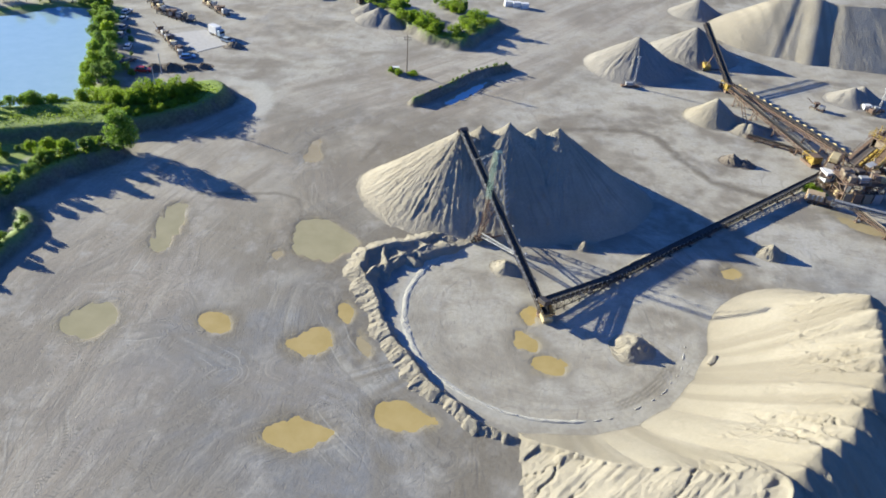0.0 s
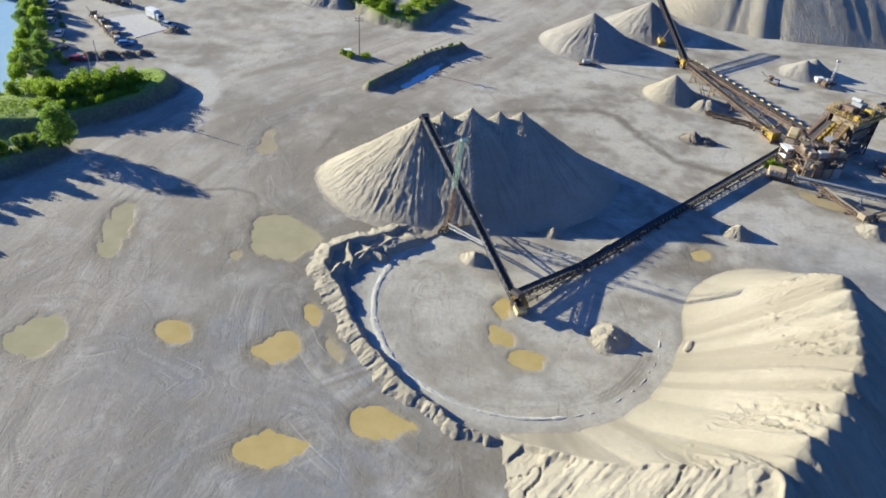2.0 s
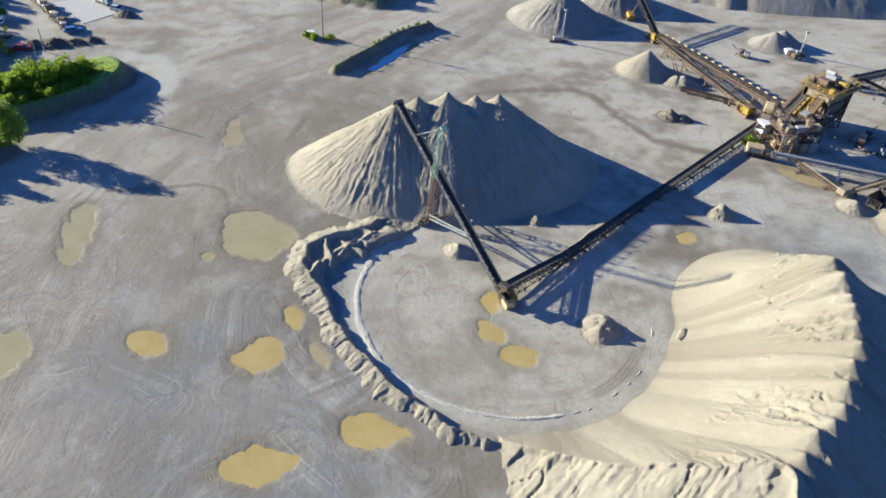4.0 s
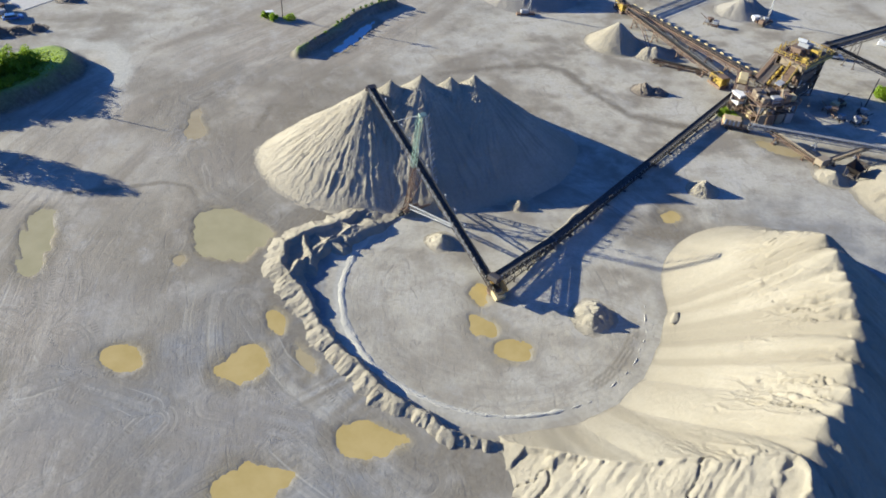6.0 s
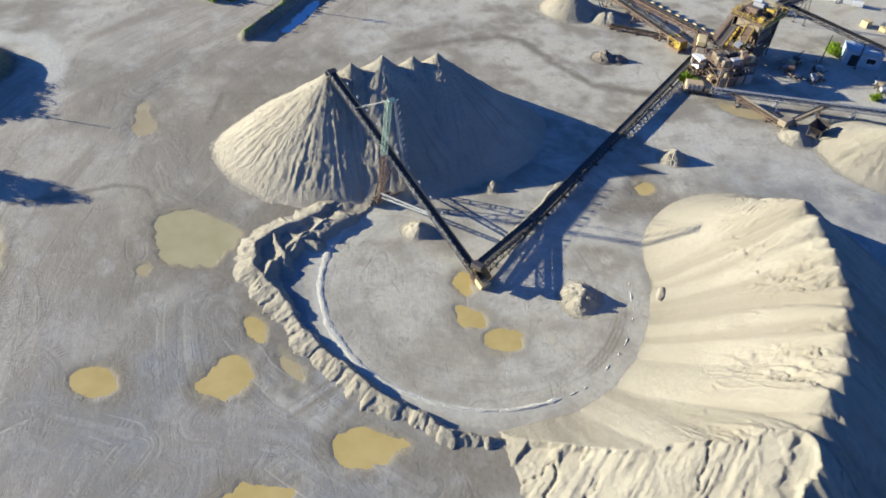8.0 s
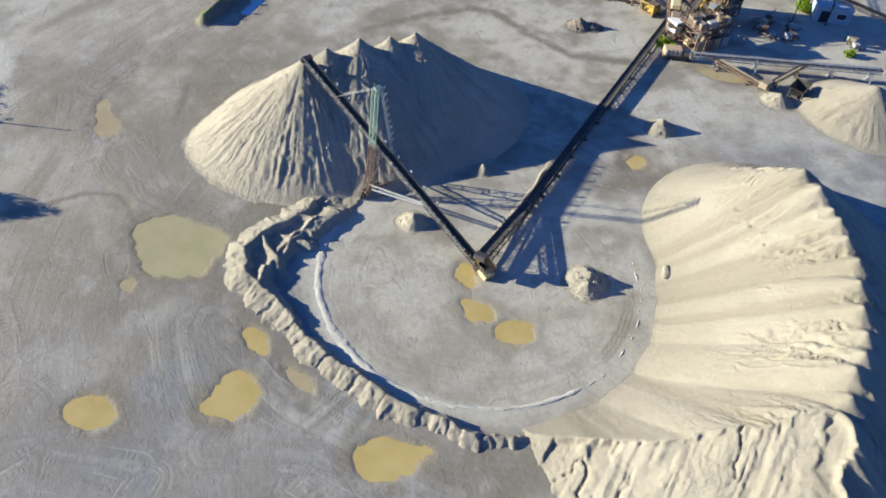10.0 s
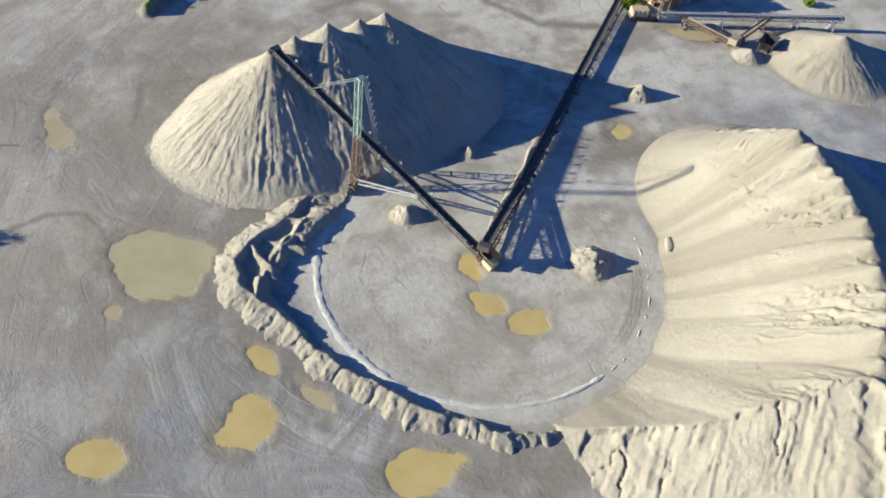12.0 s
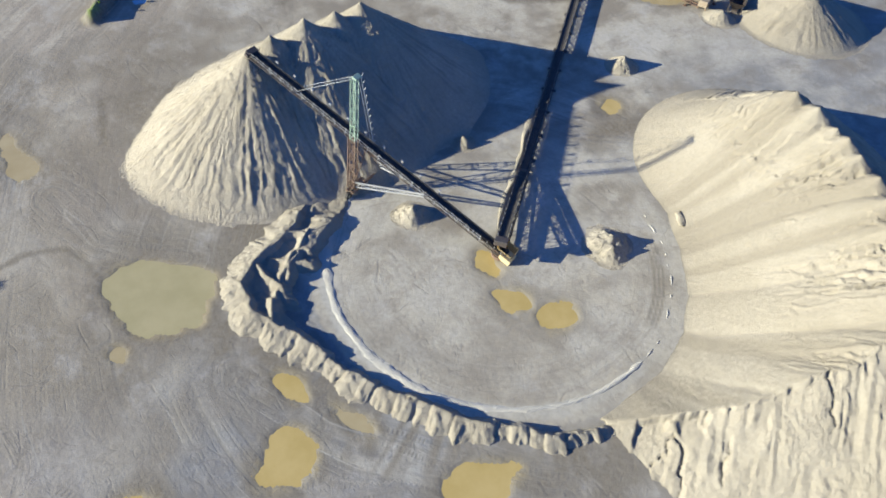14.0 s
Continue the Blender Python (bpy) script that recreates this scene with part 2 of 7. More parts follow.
MUD_WATER = water_material("muddy_water", (0.44, 0.325, 0.115), (0.50, 0.375, 0.150), 0.14)
OLIVE_WATER = water_material("olive_muddy_water", (0.36, 0.315, 0.165), (0.41, 0.355, 0.195), 0.12)
THIN_WATER = water_material("shallow_muddy_water", (0.36, 0.285, 0.150), (0.41, 0.335, 0.190), 0.16)
POND_WATER = water_material("pond_water", (0.34, 0.49, 0.54), (0.37, 0.52, 0.57), 0.06)
RUBBER = paint_material("black_rubber", (0.022, 0.021, 0.021), (0.07, 0.06, 0.05), 0.4, 0.75)
DARK_STEEL = paint_material("dark_steel", (0.075, 0.070, 0.068), (0.13, 0.075, 0.045), 0.6, 0.6, 0.3)
RUST_STEEL = paint_material("rusty_steel", (0.20, 0.135, 0.095), (0.12, 0.065, 0.04), 0.6, 0.75, 0.2)
GALV = paint_material("galvanised_steel", (0.48, 0.49, 0.49), (0.28, 0.25, 0.21), 0.4, 0.5, 0.4)
YELLOW = paint_material("yellow_paint", (0.46, 0.315, 0.045), (0.20, 0.13, 0.06), 0.85, 0.55)
PALE_YELLOW = paint_material("faded_yellow_paint", (0.56, 0.45, 0.24), (0.32, 0.25, 0.14), 0.4, 0.6)
GREEN_STEEL = paint_material("pale_green_paint", (0.30, 0.42, 0.32), (0.22, 0.22, 0.17), 0.4, 0.55)
WHITE_PAINT = paint_material("white_paint", (0.78, 0.77, 0.74), (0.45, 0.41, 0.35), 0.4, 0.5)
RED_PAINT = paint_material("red_paint", (0.42, 0.028, 0.02), (0.2, 0.03, 0.02), 0.3, 0.4)
BLUE_PAINT = paint_material("blue_paint", (0.05, 0.17, 0.42), (0.1, 0.13, 0.18), 0.3, 0.4)
GREY_PAINT = paint_material("grey_paint", (0.30, 0.31, 0.32), (0.2, 0.17, 0.14), 0.4, 0.55)
BLUE_GREY = paint_material("blue_grey_cladding", (0.36, 0.45, 0.52), (0.25, 0.25, 0.25), 0.35, 0.5)
GLASS_DARK = paint_material("dark_window_glass", (0.02, 0.025, 0.03), (0.05, 0.05, 0.05), 0.2, 0.12)
BARK = paint_material("bark", (0.11, 0.085, 0.06), (0.06, 0.05, 0.035), 0.6, 0.9)
WOOD = paint_material("weathered_wood", (0.20, 0.15, 0.105), (0.12, 0.10, 0.08), 0.5, 0.85)
TAN_STEEL = paint_material("tan_dusty_steel", (0.27, 0.22, 0.155), (0.17, 0.11, 0.07), 0.55, 0.7)
TAN_PAINT = paint_material("tan_paint", (0.47, 0.345, 0.205), (0.30, 0.20, 0.11), 0.5, 0.6)
CONCRETE = paint_material("concrete", (0.50, 0.48, 0.44), (0.30, 0.27, 0.23), 0.4, 0.9)
LEAF_BRIGHT = leaf_material("bright_leaves", (0.215, 0.335, 0.022), (0.36, 0.475, 0.05))
LEAF_DARK = leaf_material("dark_leaves", (0.15, 0.26, 0.05), (0.29, 0.40, 0.09))
LEAF_MID = leaf_material("mid_green_leaves", (0.17, 0.30, 0.035), (0.31, 0.44, 0.07))
GRASS = leaf_material("grass_blades", (0.19, 0.28, 0.03), (0.33, 0.41, 0.05))

# ---- building helpers ----


def mesh_of(name, verts, faces, material, soft=False):
    me = bpy.data.meshes.new(name)
    me.from_pydata([tuple(v) for v in verts], [], faces)
    me.materials.append(material)
    if soft:
        me.shade_smooth()
    return me


def part(name, bm, material, parent=None, label=""):
    """Links a bmesh (or a mesh) as one object, under its thing where one is given."""
    if isinstance(bm, bmesh.types.BMesh):
        me = bpy.data.meshes.new(name)
        bm.to_mesh(me)
        bm.free()
        me.materials.append(material)
    else:
        me = bm
    ob = new(name, me)
    if parent is not None:
        ob.parent = parent
    if label:
        ob["label"] = label
    return ob


def thing(name, m, label, category, group="", kind=""):
    ob = new(name)
    ob.matrix_world = m
    return tagged(ob, label, category, group, kind)


def box(bm, lo, hi, bevel=0.0):
    lo, hi = Vector(lo), Vector(hi)
    made = bmesh.ops.create_cube(bm, size=1.0, matrix=Matrix.Translation((lo + hi) / 2) @ Matrix.Diagonal((*(hi - lo), 1)))
    if bevel:
        edges = list({e for v in made["verts"] for e in v.link_edges})
        bmesh.ops.bevel(bm, geom=edges, offset=bevel, segments=1, affect="EDGES")


def beam(bm, a, b, w, h=None, up=(0, 0, 1)):
    """A bar from a to b of section w x h."""
    a, b = Vector(a), Vector(b)
    x = (b - a).normalized()
    z = Vector(up)
    if abs(x.dot(z)) > 0.98:
        z = Vector((1, 0, 0))
    y = z.cross(x).normalized()
    z = x.cross(y)
    h = h or w
    vs = [bm.verts.new(p + y * (w / 2 * i) + z * (h / 2 * j)) for p in (a, b) for i, j in ((-1, -1), (1, -1), (1, 1), (-1, 1))]
    for f in ((3, 2, 1, 0), (4, 5, 6, 7), (0, 1, 5, 4), (1, 2, 6, 5), (2, 3, 7, 6), (3, 0, 4, 7)):
        bm.faces.new([vs[k] for k in f])


def tube(bm, a, b, r, r2=None, n=10, caps=True):
    a, b = Vector(a), Vector(b)
    q = (b - a).to_track_quat("Z", "Y").to_matrix().to_4x4()
    bmesh.ops.create_cone(bm, cap_ends=caps, segments=n, radius1=r, radius2=r if r2 is None else r2, depth=(b - a).length, matrix=Matrix.Translation((a + b) / 2) @ q)


def along(p0, p1):
    """A frame at p0 whose x axis runs to p1 and whose y axis is level; and the length."""
    p0, p1 = Vector(p0), Vector(p1)
    x = (p1 - p0).normalized()
    y = Vector((0, 0, 1)).cross(x).normalized()
    z = x.cross(y)
    return Matrix.Translation(p0) @ Matrix((x, y, z)).transposed().to_4x4(), (p1 - p0).length

# ---- plan of the ground ----
RING = 23.5
PUDDLES = [
    ("deep", [(-41.5, -29.3), (-40.1, -26.7), (-37.1, -25.9), (-33.8, -26.9), (-30.8, -27.9), (-32.5, -29.4), (-35.3, -31.2), (-38.3, -31.2)]),
    ("deep", [(-42.2, -10.4), (-39.9, -8.8), (-37.5, -6.8), (-35.5, -6.8), (-34.2, -9.7), (-35.2, -12.9), (-37.7, -13.3), (-40.2, -13.0)]),
    ("deep", [(-57.0, -6.1), (-55.2, -4.6), (-52.5, -4.9), (-51.0, -6.4), (-51.0, -8.9), (-52.1, -9.5), (-54.2, -9.5), (-56.1, -7.9)]),
    ("olive", [(-46.2, 22.9), (-44.5, 25.4), (-40.8, 25.0), (-37.3, 22.2), (-33.3, 17.9), (-34.4, 15.9), (-36.4, 13.6), (-37.8, 11.2), (-41.5, 12.0), (-44.2, 12.5), (-45.7, 14.6), (-46.3, 18.3)]),
    ("olive", [(-72.9, 19.1), (-72.9, 26.9), (-69.4, 28.2), (-68.0, 20.6), (-68.5, 11.4), (-71.3, 11.0)]),
    ("olive", [(-78.2, -9.7), (-76.4, -5.7), (-72.8, -3.4), (-70.1, -5.8), (-69.8, -9.9), (-71.0, -13.1), (-75.4, -11.8)]),
    ("deep", [(-25.4, -22.3), (-23.9, -21.5), (-20.6, -22.1), (-15.9, -25.6), (-19.1, -26.2), (-21.2, -26.8), (-24.0, -26.9), (-25.6, -25.5)]),
    ("deep", [(-3.0, -10.6), (-0.9, -9.8), (1.9, -10.2), (3.1, -12.4), (2.0, -14.0), (-0.5, -14.4), (-2.6, -13.1)]),
    ("deep", [(-4.3, -4.2), (-2.6, -5.3), (-0.7, -6.7), (-1.8, -8.9), (-4.4, -8.9), (-5.2, -7.0)]),
    ("deep", [(-2.6, 2.4), (-0.9, 1.8), (-0.9, -1.0), (-2.5, -3.0), (-3.9, -1.8)]),
    ("deep", [(35.5, 17.4), (38.1, 18.0), (39.0, 15.9), (37.3, 13.8), (34.6, 13.8)]),
    ("deep", [(-34.2, 0.4), (-32.0, -0.6), (-31.4, -2.8), (-32.4, -5.2), (-34.4, -3.6)]),
    ("thin", [(-30.6, -6.6), (-29.4, -7.6), (-27.4, -12.2), (-28.4, -13.6), (-30.6, -9.9)]),
    ("thin", [(-49.8, 12.6), (-48.0, 13.9), (-47.0, 12.2), (-48.4, 10.6)]),
    ("thin", [(66.5, 40.4), (71.5, 36.0), (76.0, 33.6), (75.0, 31.8), (69.0, 33.6), (65.6, 37.8)]),
    ("thin", [(-50.6, 48.0), (-50.0, 58.0), (-48.2, 60.0), (-47.8, 54.0), (-46.4, 50.4), (-48.4, 48.0)]),
    ("sky", [(-20.0, 84.8), (-15.6, 92.0), (-8.4, 102.4), (-7.2, 100.8), (-13.0, 91.0), (-18.0, 83.6)]),
]


def rounded(poly, times=2):
    """Cut the corners of a closed outline."""
    for _ in range(times):
        out = []
        for k, (ax, ay) in enumerate(poly):
            bx, by = poly[(k + 1) % len(poly)]
            out += [(0.75 * ax + 0.25 * bx, 0.75 * ay + 0.25 * by), (0.25 * ax + 0.75 * bx, 0.25 * ay + 0.75 * by)]
        poly = out
    return poly


PUDDLES = [(depth, rounded([(px + 0.03 * (px - sum(q[0] for q in outline) / len(outline)), py + 0.03 * (py - sum(q[1] for q in outline) / len(outline))) for px, py in outline])) for depth, outline in PUDDLES]
POND = [(-134.0, 57.0), (-126.8, 63.9), (-118.2, 68.6), (-111.5, 76.8), (-115.4, 89.6), (-121.0, 105.0), (-127.2, 119.7), (-136.0, 141.0), (-150.4, 142.3), (-165.0, 129.0), (-230.0, 110.0), (-225.0, 40.0)]
FAR_POND = [(-146.0, 152.0), (-140.0, 158.0), (-150.0, 190.0), (-260.0, 230.0), (-260.0, 170.0)]
HAUL_ROAD = [(-82.0, -70.0), (-78.0, -20.0), (-77.0, 12.0), (-70.0, 38.0), (-60.0, 60.0), (-43.0, 80.0), (-29.0, 92.0), (0.0, 126.0), (24.0, 159.0), (60.0, 210.0)]
# crest lines of the grassed banks: outline, height, half width of the top, run of the flanks
BANKS = [
    ([(-99.0, -12.0), (-96.6, 8.0), (-95.4, 15.0), (-99.0, 20.0)], 1.5, 0.8, 2.2, 0.9),
    ([(-122.0, 4.0), (-108.0, 20.0), (-104.5, 27.0), (-100.8, 36.0), (-92.6, 45.0)], 2.7, 1.2, 3.2, 0.75),
    ([(-152.0, 46.0), (-128.0, 52.0), (-110.0, 58.5), (-97.5, 62.5), (-88.0, 69.5), (-84.6, 74.0), (-82.6, 77.6)], 2.7, 6.0, 3.4, 1.0),
    ([(-27.4, 83.4), (-20.0, 92.6), (-11.4, 105.0), (-2.0, 112.0)], 1.8, 0.4, 1.5, 0.12),
    ([(-50.0, 172.0), (-36.0, 152.0), (-24.0, 135.0), (-16.0, 131.0), (-9.0, 146.0), (-6.0, 152.0)], 2.3, 2.6, 2.4, 0.6),
]

YARD_TRACKS = [[(-66.0, -42.0), (-63.0, -31.6), (-54.9, -25.6), (-48.0, -18.0)], [(-59.0, -42.0), (-54.9, -32.2), (-46.0, -23.0)], [(-47.0, -42.0), (-42.5, -32.7), (-38.0, -29.7), (-30.0, -26.0)], [(-85.4, -4.0), (-84.5, 5.0), (-78.0, 16.0)], [(-74.8, -22.5), (-74.3, -15.9), (-68.1, -10.7), (-58.0, -8.6)], [(-86.0, -16.0), (-80.5, -8.0), (-78.0, -1.5), (-71.0, 1.0), (-66.0, -2.0), (-62.0, -7.0)], [(-70.0, -15.0), (-66.5, -8.0), (-67.5, -2.0), (-64.0, 5.0), (-65.0, 14.0)], [(-80.0, -20.0), (-82.0, -8.0), (-80.0, 4.0), (-74.0, 12.0)], [(-37.5, 2.0), (-33.0, -10.0), (-26.5, -20.0), (-16.0, -31.0)], [(-40.0, -16.0), (-31.0, -21.0), (-22.0, -32.0)], [(-62.0, -2.0), (-58.0, -11.0), (-49.0, -16.0)], [(-67.0, -42.0), (-71.7, -28.3), (-73.3, -14.0)], [(-49.3, 64.0), (-39.8, 75.1), (-28.0, 90.0)], [(-36.0, 22.0), (-44.0, 30.0), (-47.0, 42.0)]]
# pale dusty spots: x, y, radius, strength, the one at (-65, 124) painting sky glare on wet ground; and low muddy ledges
PALE_SPOTS = [(-42.1, 55.4, 8.0, 0.85), (-71.0, 82.0, 8.0, 0.95), (-66.0, 75.0, 6.0, 0.8), (-65.2, 124.0, 9.0, 0.7), (-57.2, 104.0, 9.0, 0.6), (-60.3, 87.0, 8.0, 0.6), (-46.2, 120.0, 9.0, 0.5), (-26.0, 80.0, 5.0, 0.7), (-9.0, 4.0, 7.0, 0.4), (-14.0, -6.0, 6.0, 0.4), (19.5, 9.0, 6.0, 0.5), (44.0, 14.0, 9.0, 0.45), (28.0, 50.0, 10.0, 0.5), (50.0, 34.0, 7.0, 0.5), (62.0, 24.0, 9.0, 0.5), (-52.0, 2.0, 9.0, 0.3), (80.0, 86.0, 12.0, 0.5), (20.0, 100.0, 12.0, 0.5)]
LEDGES = [[(-68.5, 31.9), (-61.1, 32.4), (-53.0, 33.8), (-48.5, 32.4), (-46.9, 29.7), (-46.0, 24.0)], [(-46.0, 66.0), (-50.0, 58.0), (-49.0, 50.0)], [(-22.0, 58.0), (-34.0, 60.0), (-37.0, 50.0)]]


def ground_height(x, y, fine=True):
    r = np.hypot(x, y)
    z = 0.16 * fbm(x / 22.0, y / 22.0, 3, 5) + 0.05 * fbm(x / 4.0, y / 4.0, 3, 9)
    z = z * (0.25 + 0.75 * smooth(24.0, 34.0, r)) * (1 + smooth(120.0, 200.0, r))
    # wheel track worn round the pivot, with a low lip at its outer edge
    z = z - 0.10 * smooth(22.6, 23.4, r) * (1 - smooth(25.6, 26.4, r))
    for line, h, top, run, _ in BANKS:
        d, _ = seg_dist(x, y, line)
        d = d + 0.8 * fbm(x / 5.0, y / 5.0, 3, 31)
        bank = h * (1 - smooth(top, top + run, d)) * (1 + 0.22 * fbm(x / 7.0, y / 7.0, 2, 77))
        z = np.maximum(z, bank + 0.25 * z)
    for _, poly in PUDDLES:
        d = inside_dist(x, y, poly)
        fingers = 0.55 * fbm(x / 1.7, y / 1.7, 3, 3) + 0.55 * vnoise((x + 0.5 * y) / 0.9, (y - 0.5 * x) / 6.5, 7) + 0.22 * vnoise((x + 0.5 * y) / 0.42, (y - 0.5 * x) / 4.0, 8)
        z = np.where(d > -2.5, z * (1 - smooth(-2.5, -0.6, d)) - 0.16 * smooth(-0.5, 0.7, d + fingers), z)
    for poly in (POND, FAR_POND):
        d = inside_dist(x, y, poly)
        z = np.where(d > -4, np.minimum(z, 0.9) * (1 - smooth(-4, 0, d)) - 1.6 * smooth(-2.5, 3.0, d), z)
    return z


def axis_steps(parts):
    """Coordinates that grow from stretch to stretch: (start, end, step)."""
    out = []
    for a, b, s in parts:
        out += list(np.arange(a, b - 1e-6, s))
    return np.array(out + [parts[-1][1]])


def grid_faces(nx, ny, keep=None):
    i, j = np.meshgrid(np.arange(nx - 1), np.arange(ny - 1), indexing="ij")
    a = i * ny + j
    f = np.stack([a, a + ny, a + ny + 1, a + 1], -1).reshape(-1, 4)
    return f if keep is None else f[keep.reshape(-1)]


def grid_mesh(name, verts, faces, material, attrs=None):
    me = bpy.data.meshes.new(name)
    used = np.zeros(len(verts), bool)
    used[faces.ravel()] = True
    order = np.cumsum(used) - 1
    verts, faces = verts[used], order[faces]
    me.vertices.add(len(verts))
    me.vertices.foreach_set("co", verts.astype(np.float32).ravel())
    me.loops.add(faces.size)
    me.loops.foreach_set("vertex_index", faces.ravel().astype(np.int32))
    me.polygons.add(len(faces))
    me.polygons.foreach_set("loop_start", np.arange(0, faces.size, 4, dtype=np.int32))
    me.update(calc_edges=True)
    me.validate()
    me.materials.append(material)
    for key, values in (attrs or {}).items():
        values = np.asarray(values)
        if values.ndim == 2:
            me.attributes.new(key, "FLOAT_VECTOR", "POINT").data.foreach_set("vector", values[used].astype(np.float32).ravel())
        else:
            me.attributes.new(key, "FLOAT", "POINT").data.foreach_set("value", values[used].astype(np.float32))
    me.shade_smooth()
    return me


def build_ground():
    gx = axis_steps([(-3000, -600, 300), (-600, -260, 40), (-260, -135, 5), (-135, -90, 1.0), (-90, 48, 0.42), (48, 110, 1.0), (110, 260, 5), (260, 600, 40), (600, 3000, 300)])
    gy = axis_steps([(-3000, -600, 300), (-600, -150, 45), (-150, -48, 5), (-48, 48, 0.42), (48, 120, 1.0), (120, 200, 2.0), (200, 320, 6), (320, 600, 40), (600, 3000, 300)])
    x, y = np.meshgrid(gx, gy, indexing="ij")
    x, y = x.ravel(), y.ravel()
    z = ground_height(x, y)
    r = np.hypot(x, y)
    # damp rims and old puddle beds
    damp, silt = np.zeros(len(x)), np.zeros(len(x))
    for _, poly in PUDDLES:
        d = inside_dist(x, y, poly) + 0.7 * fbm(x / 2.0, y / 2.0, 3, 13)
        damp = np.maximum(damp, 0.85 * smooth(-3.2, -0.3, d + 1.6 * fbm(x / 3.0, y / 5.0, 3, 14)))
        silt = np.maximum(silt, 0.55 * smooth(-0.9, 0.3, d))
    damp = damp * np.where(r < 21, 0.6, 1.0)
    damp = np.maximum(damp, 0.75 * smooth(0.18, 0.62, fbm(x / 16.0, y / 11.0, 4, 41)) * smooth(-62, -30, x) * (1 - smooth(10, 40, x)) * (1 - smooth(24, 44, y)))
    d = np.hypot((x + 42) / 1.3, y - 58)
    damp = np.maximum(damp, 0.6 * (1 - smooth(14, 36, d)) * smooth(-0.5, 0.2, fbm(x / 9.0, y / 9.0, 4, 44)))
    # wet mud round the broad puddle by the spoil ring
    d = np.hypot((x + 47) / 1.5, y - 19)
    damp = np.maximum(damp, 0.62 * (1 - smooth(8, 18, d)) * smooth(-0.5, 0.1, fbm(x / 5.0, y / 9.0, 4, 45)))
    d, _ = seg_dist(x, y, [(-40, 28), (-33, 21), (-27, 21.0)])
    damp = np.maximum(damp, 0.8 * (1 - smooth(1.0, 6.0, d + 1.5 * fbm(x / 3.0, y / 3.0, 2, 8))))
    d, _ = seg_dist(x, y, [(27.0, 9.5), (33, 11.5), (40, 9.5)])
    damp = np.maximum(damp, 0.7 * (1 - smooth(0.5, 3.5, d + fbm(x / 2.0, y / 2.0, 2, 8))))
    d, _ = seg_dist(x, y, [(4, 72), (20.3, 75), (30, 75), (34.3, 72.5), (37.4, 62.7), (43.1, 50.5), (53.4, 45.5)])
    damp = np.maximum(damp, 0.95 * (1 - smooth(0.3, 1.9, d + 0.7 * fbm(x / 2.0, y / 2.0, 2, 4))))
    d, _ = seg_dist(x, y, [(-8, -31), (-12, -34), (-14, -42)])
    damp = np.maximum(damp, 0.8 * (1 - smooth(1.0, 6.5, d + 2 * fbm(x / 3.0, y / 3.0, 3, 6))))
    # trodden brown mud outside the spoil ring, drawn out in streaks
    ring_d, ring_a = seg_dist(x, y, [(-27, 21), (-36, 13), (-34, 4), (-30, -6), (-25, -16), (-18, -24), (-8, -30), (-2, -33)])
    streak = vnoise(ring_a * 46.0 + 0.5 * fbm(x / 3.0, y / 3.0, 2, 93), ring_d / 9.0, 94) + 0.7 * vnoise(ring_a * 110.0, ring_d / 7.0, 95)
    mud = np.where(r > 27, (1 - smooth(1.5, 10.0, ring_d + 2.0 * fbm(x / 6.0, y / 6.0, 3, 96))) * smooth(-0.7, 0.5, streak), 0.0)
    damp = np.maximum(damp, 0.8 * mud)
    # smooth grey clay on the flats
    clay = smooth(-0.45, 0.15, fbm(x / 26.0, y / 26.0, 3, 21)) * (1 - smooth(30, 56, y + 0.35 * (x + 40))) * (1 - smooth(-30, 6, x)) * smooth(-48, -30, y + 0.2 * (x + 60))
    clay = np.where(r < 26, 0.0, clay)
    clay = np.maximum(clay, 0.8 * smooth(40, 60, x) * (1 - smooth(4, 26, y)))
    # pale dusty patches
    road, road_along = seg_dist(x, y, HAUL_ROAD)
    pale = 0.55 * smooth(0.05, 0.6, fbm(x / 14.0, y / 9.0, 4, 51)) * smooth(18, 60, y)
    pale = np.maximum(pale, (0.68 + 0.35 * fbm(x / 12.0, y / 8.0, 4, 57)) * smooth(14, 34, x) * smooth(14, 36, y) * (1 - 0.5 * smooth(95, 125, y)))
    pale = np.maximum(pale, 0.5 * (1 - smooth(5, 11, road)) * smooth(-0.3, 0.4, fbm(x / 9.0, y / 9.0, 3, 23)))
    pale = np.maximum(pale, (0.58 + 0.35 * fbm(x / 5.0, y / 5.0, 4, 63)) * (1 - smooth(25.5, 27, r)))
    d, _ = seg_dist(x, y, [(-77, 90.5), (-70, 88), (-66, 79), (-66, 72)])
    scarp = 1 - smooth(1.0, 3.6, d + 1.2 * fbm(x / 3.0, y / 3.0, 3, 12))
    for px, py, rad, much in PALE_SPOTS:
        d = np.hypot(x - px, y - py) + 0.35 * rad * fbm(x / (0.7 * rad), y / (0.7 * rad), 3, 17)
        pale = np.maximum(pale, much * (1 - smooth(0.35 * rad, rad, d)))
    for lane in (21.4, 22.0, 22.6):
        bearing_of = np.degrees(np.arctan2(y, x)) % 360
        damp = np.maximum(damp, 0.8 * np.exp(-(((r - lane) / 0.2) ** 2)) * smooth(292, 298, bearing_of) * (1 - smooth(326, 340, bearing_of)))
    for ledge in LEDGES:
        d, _ = seg_dist(x, y, ledge)
        damp = np.maximum(damp, 0.85 * (1 - smooth(0.25, 0.9, d + 0.3 * fbm(x / 1.5, y / 1.5, 2, 19))))
    turn = np.degrees(np.arctan2(y, x)) % 360
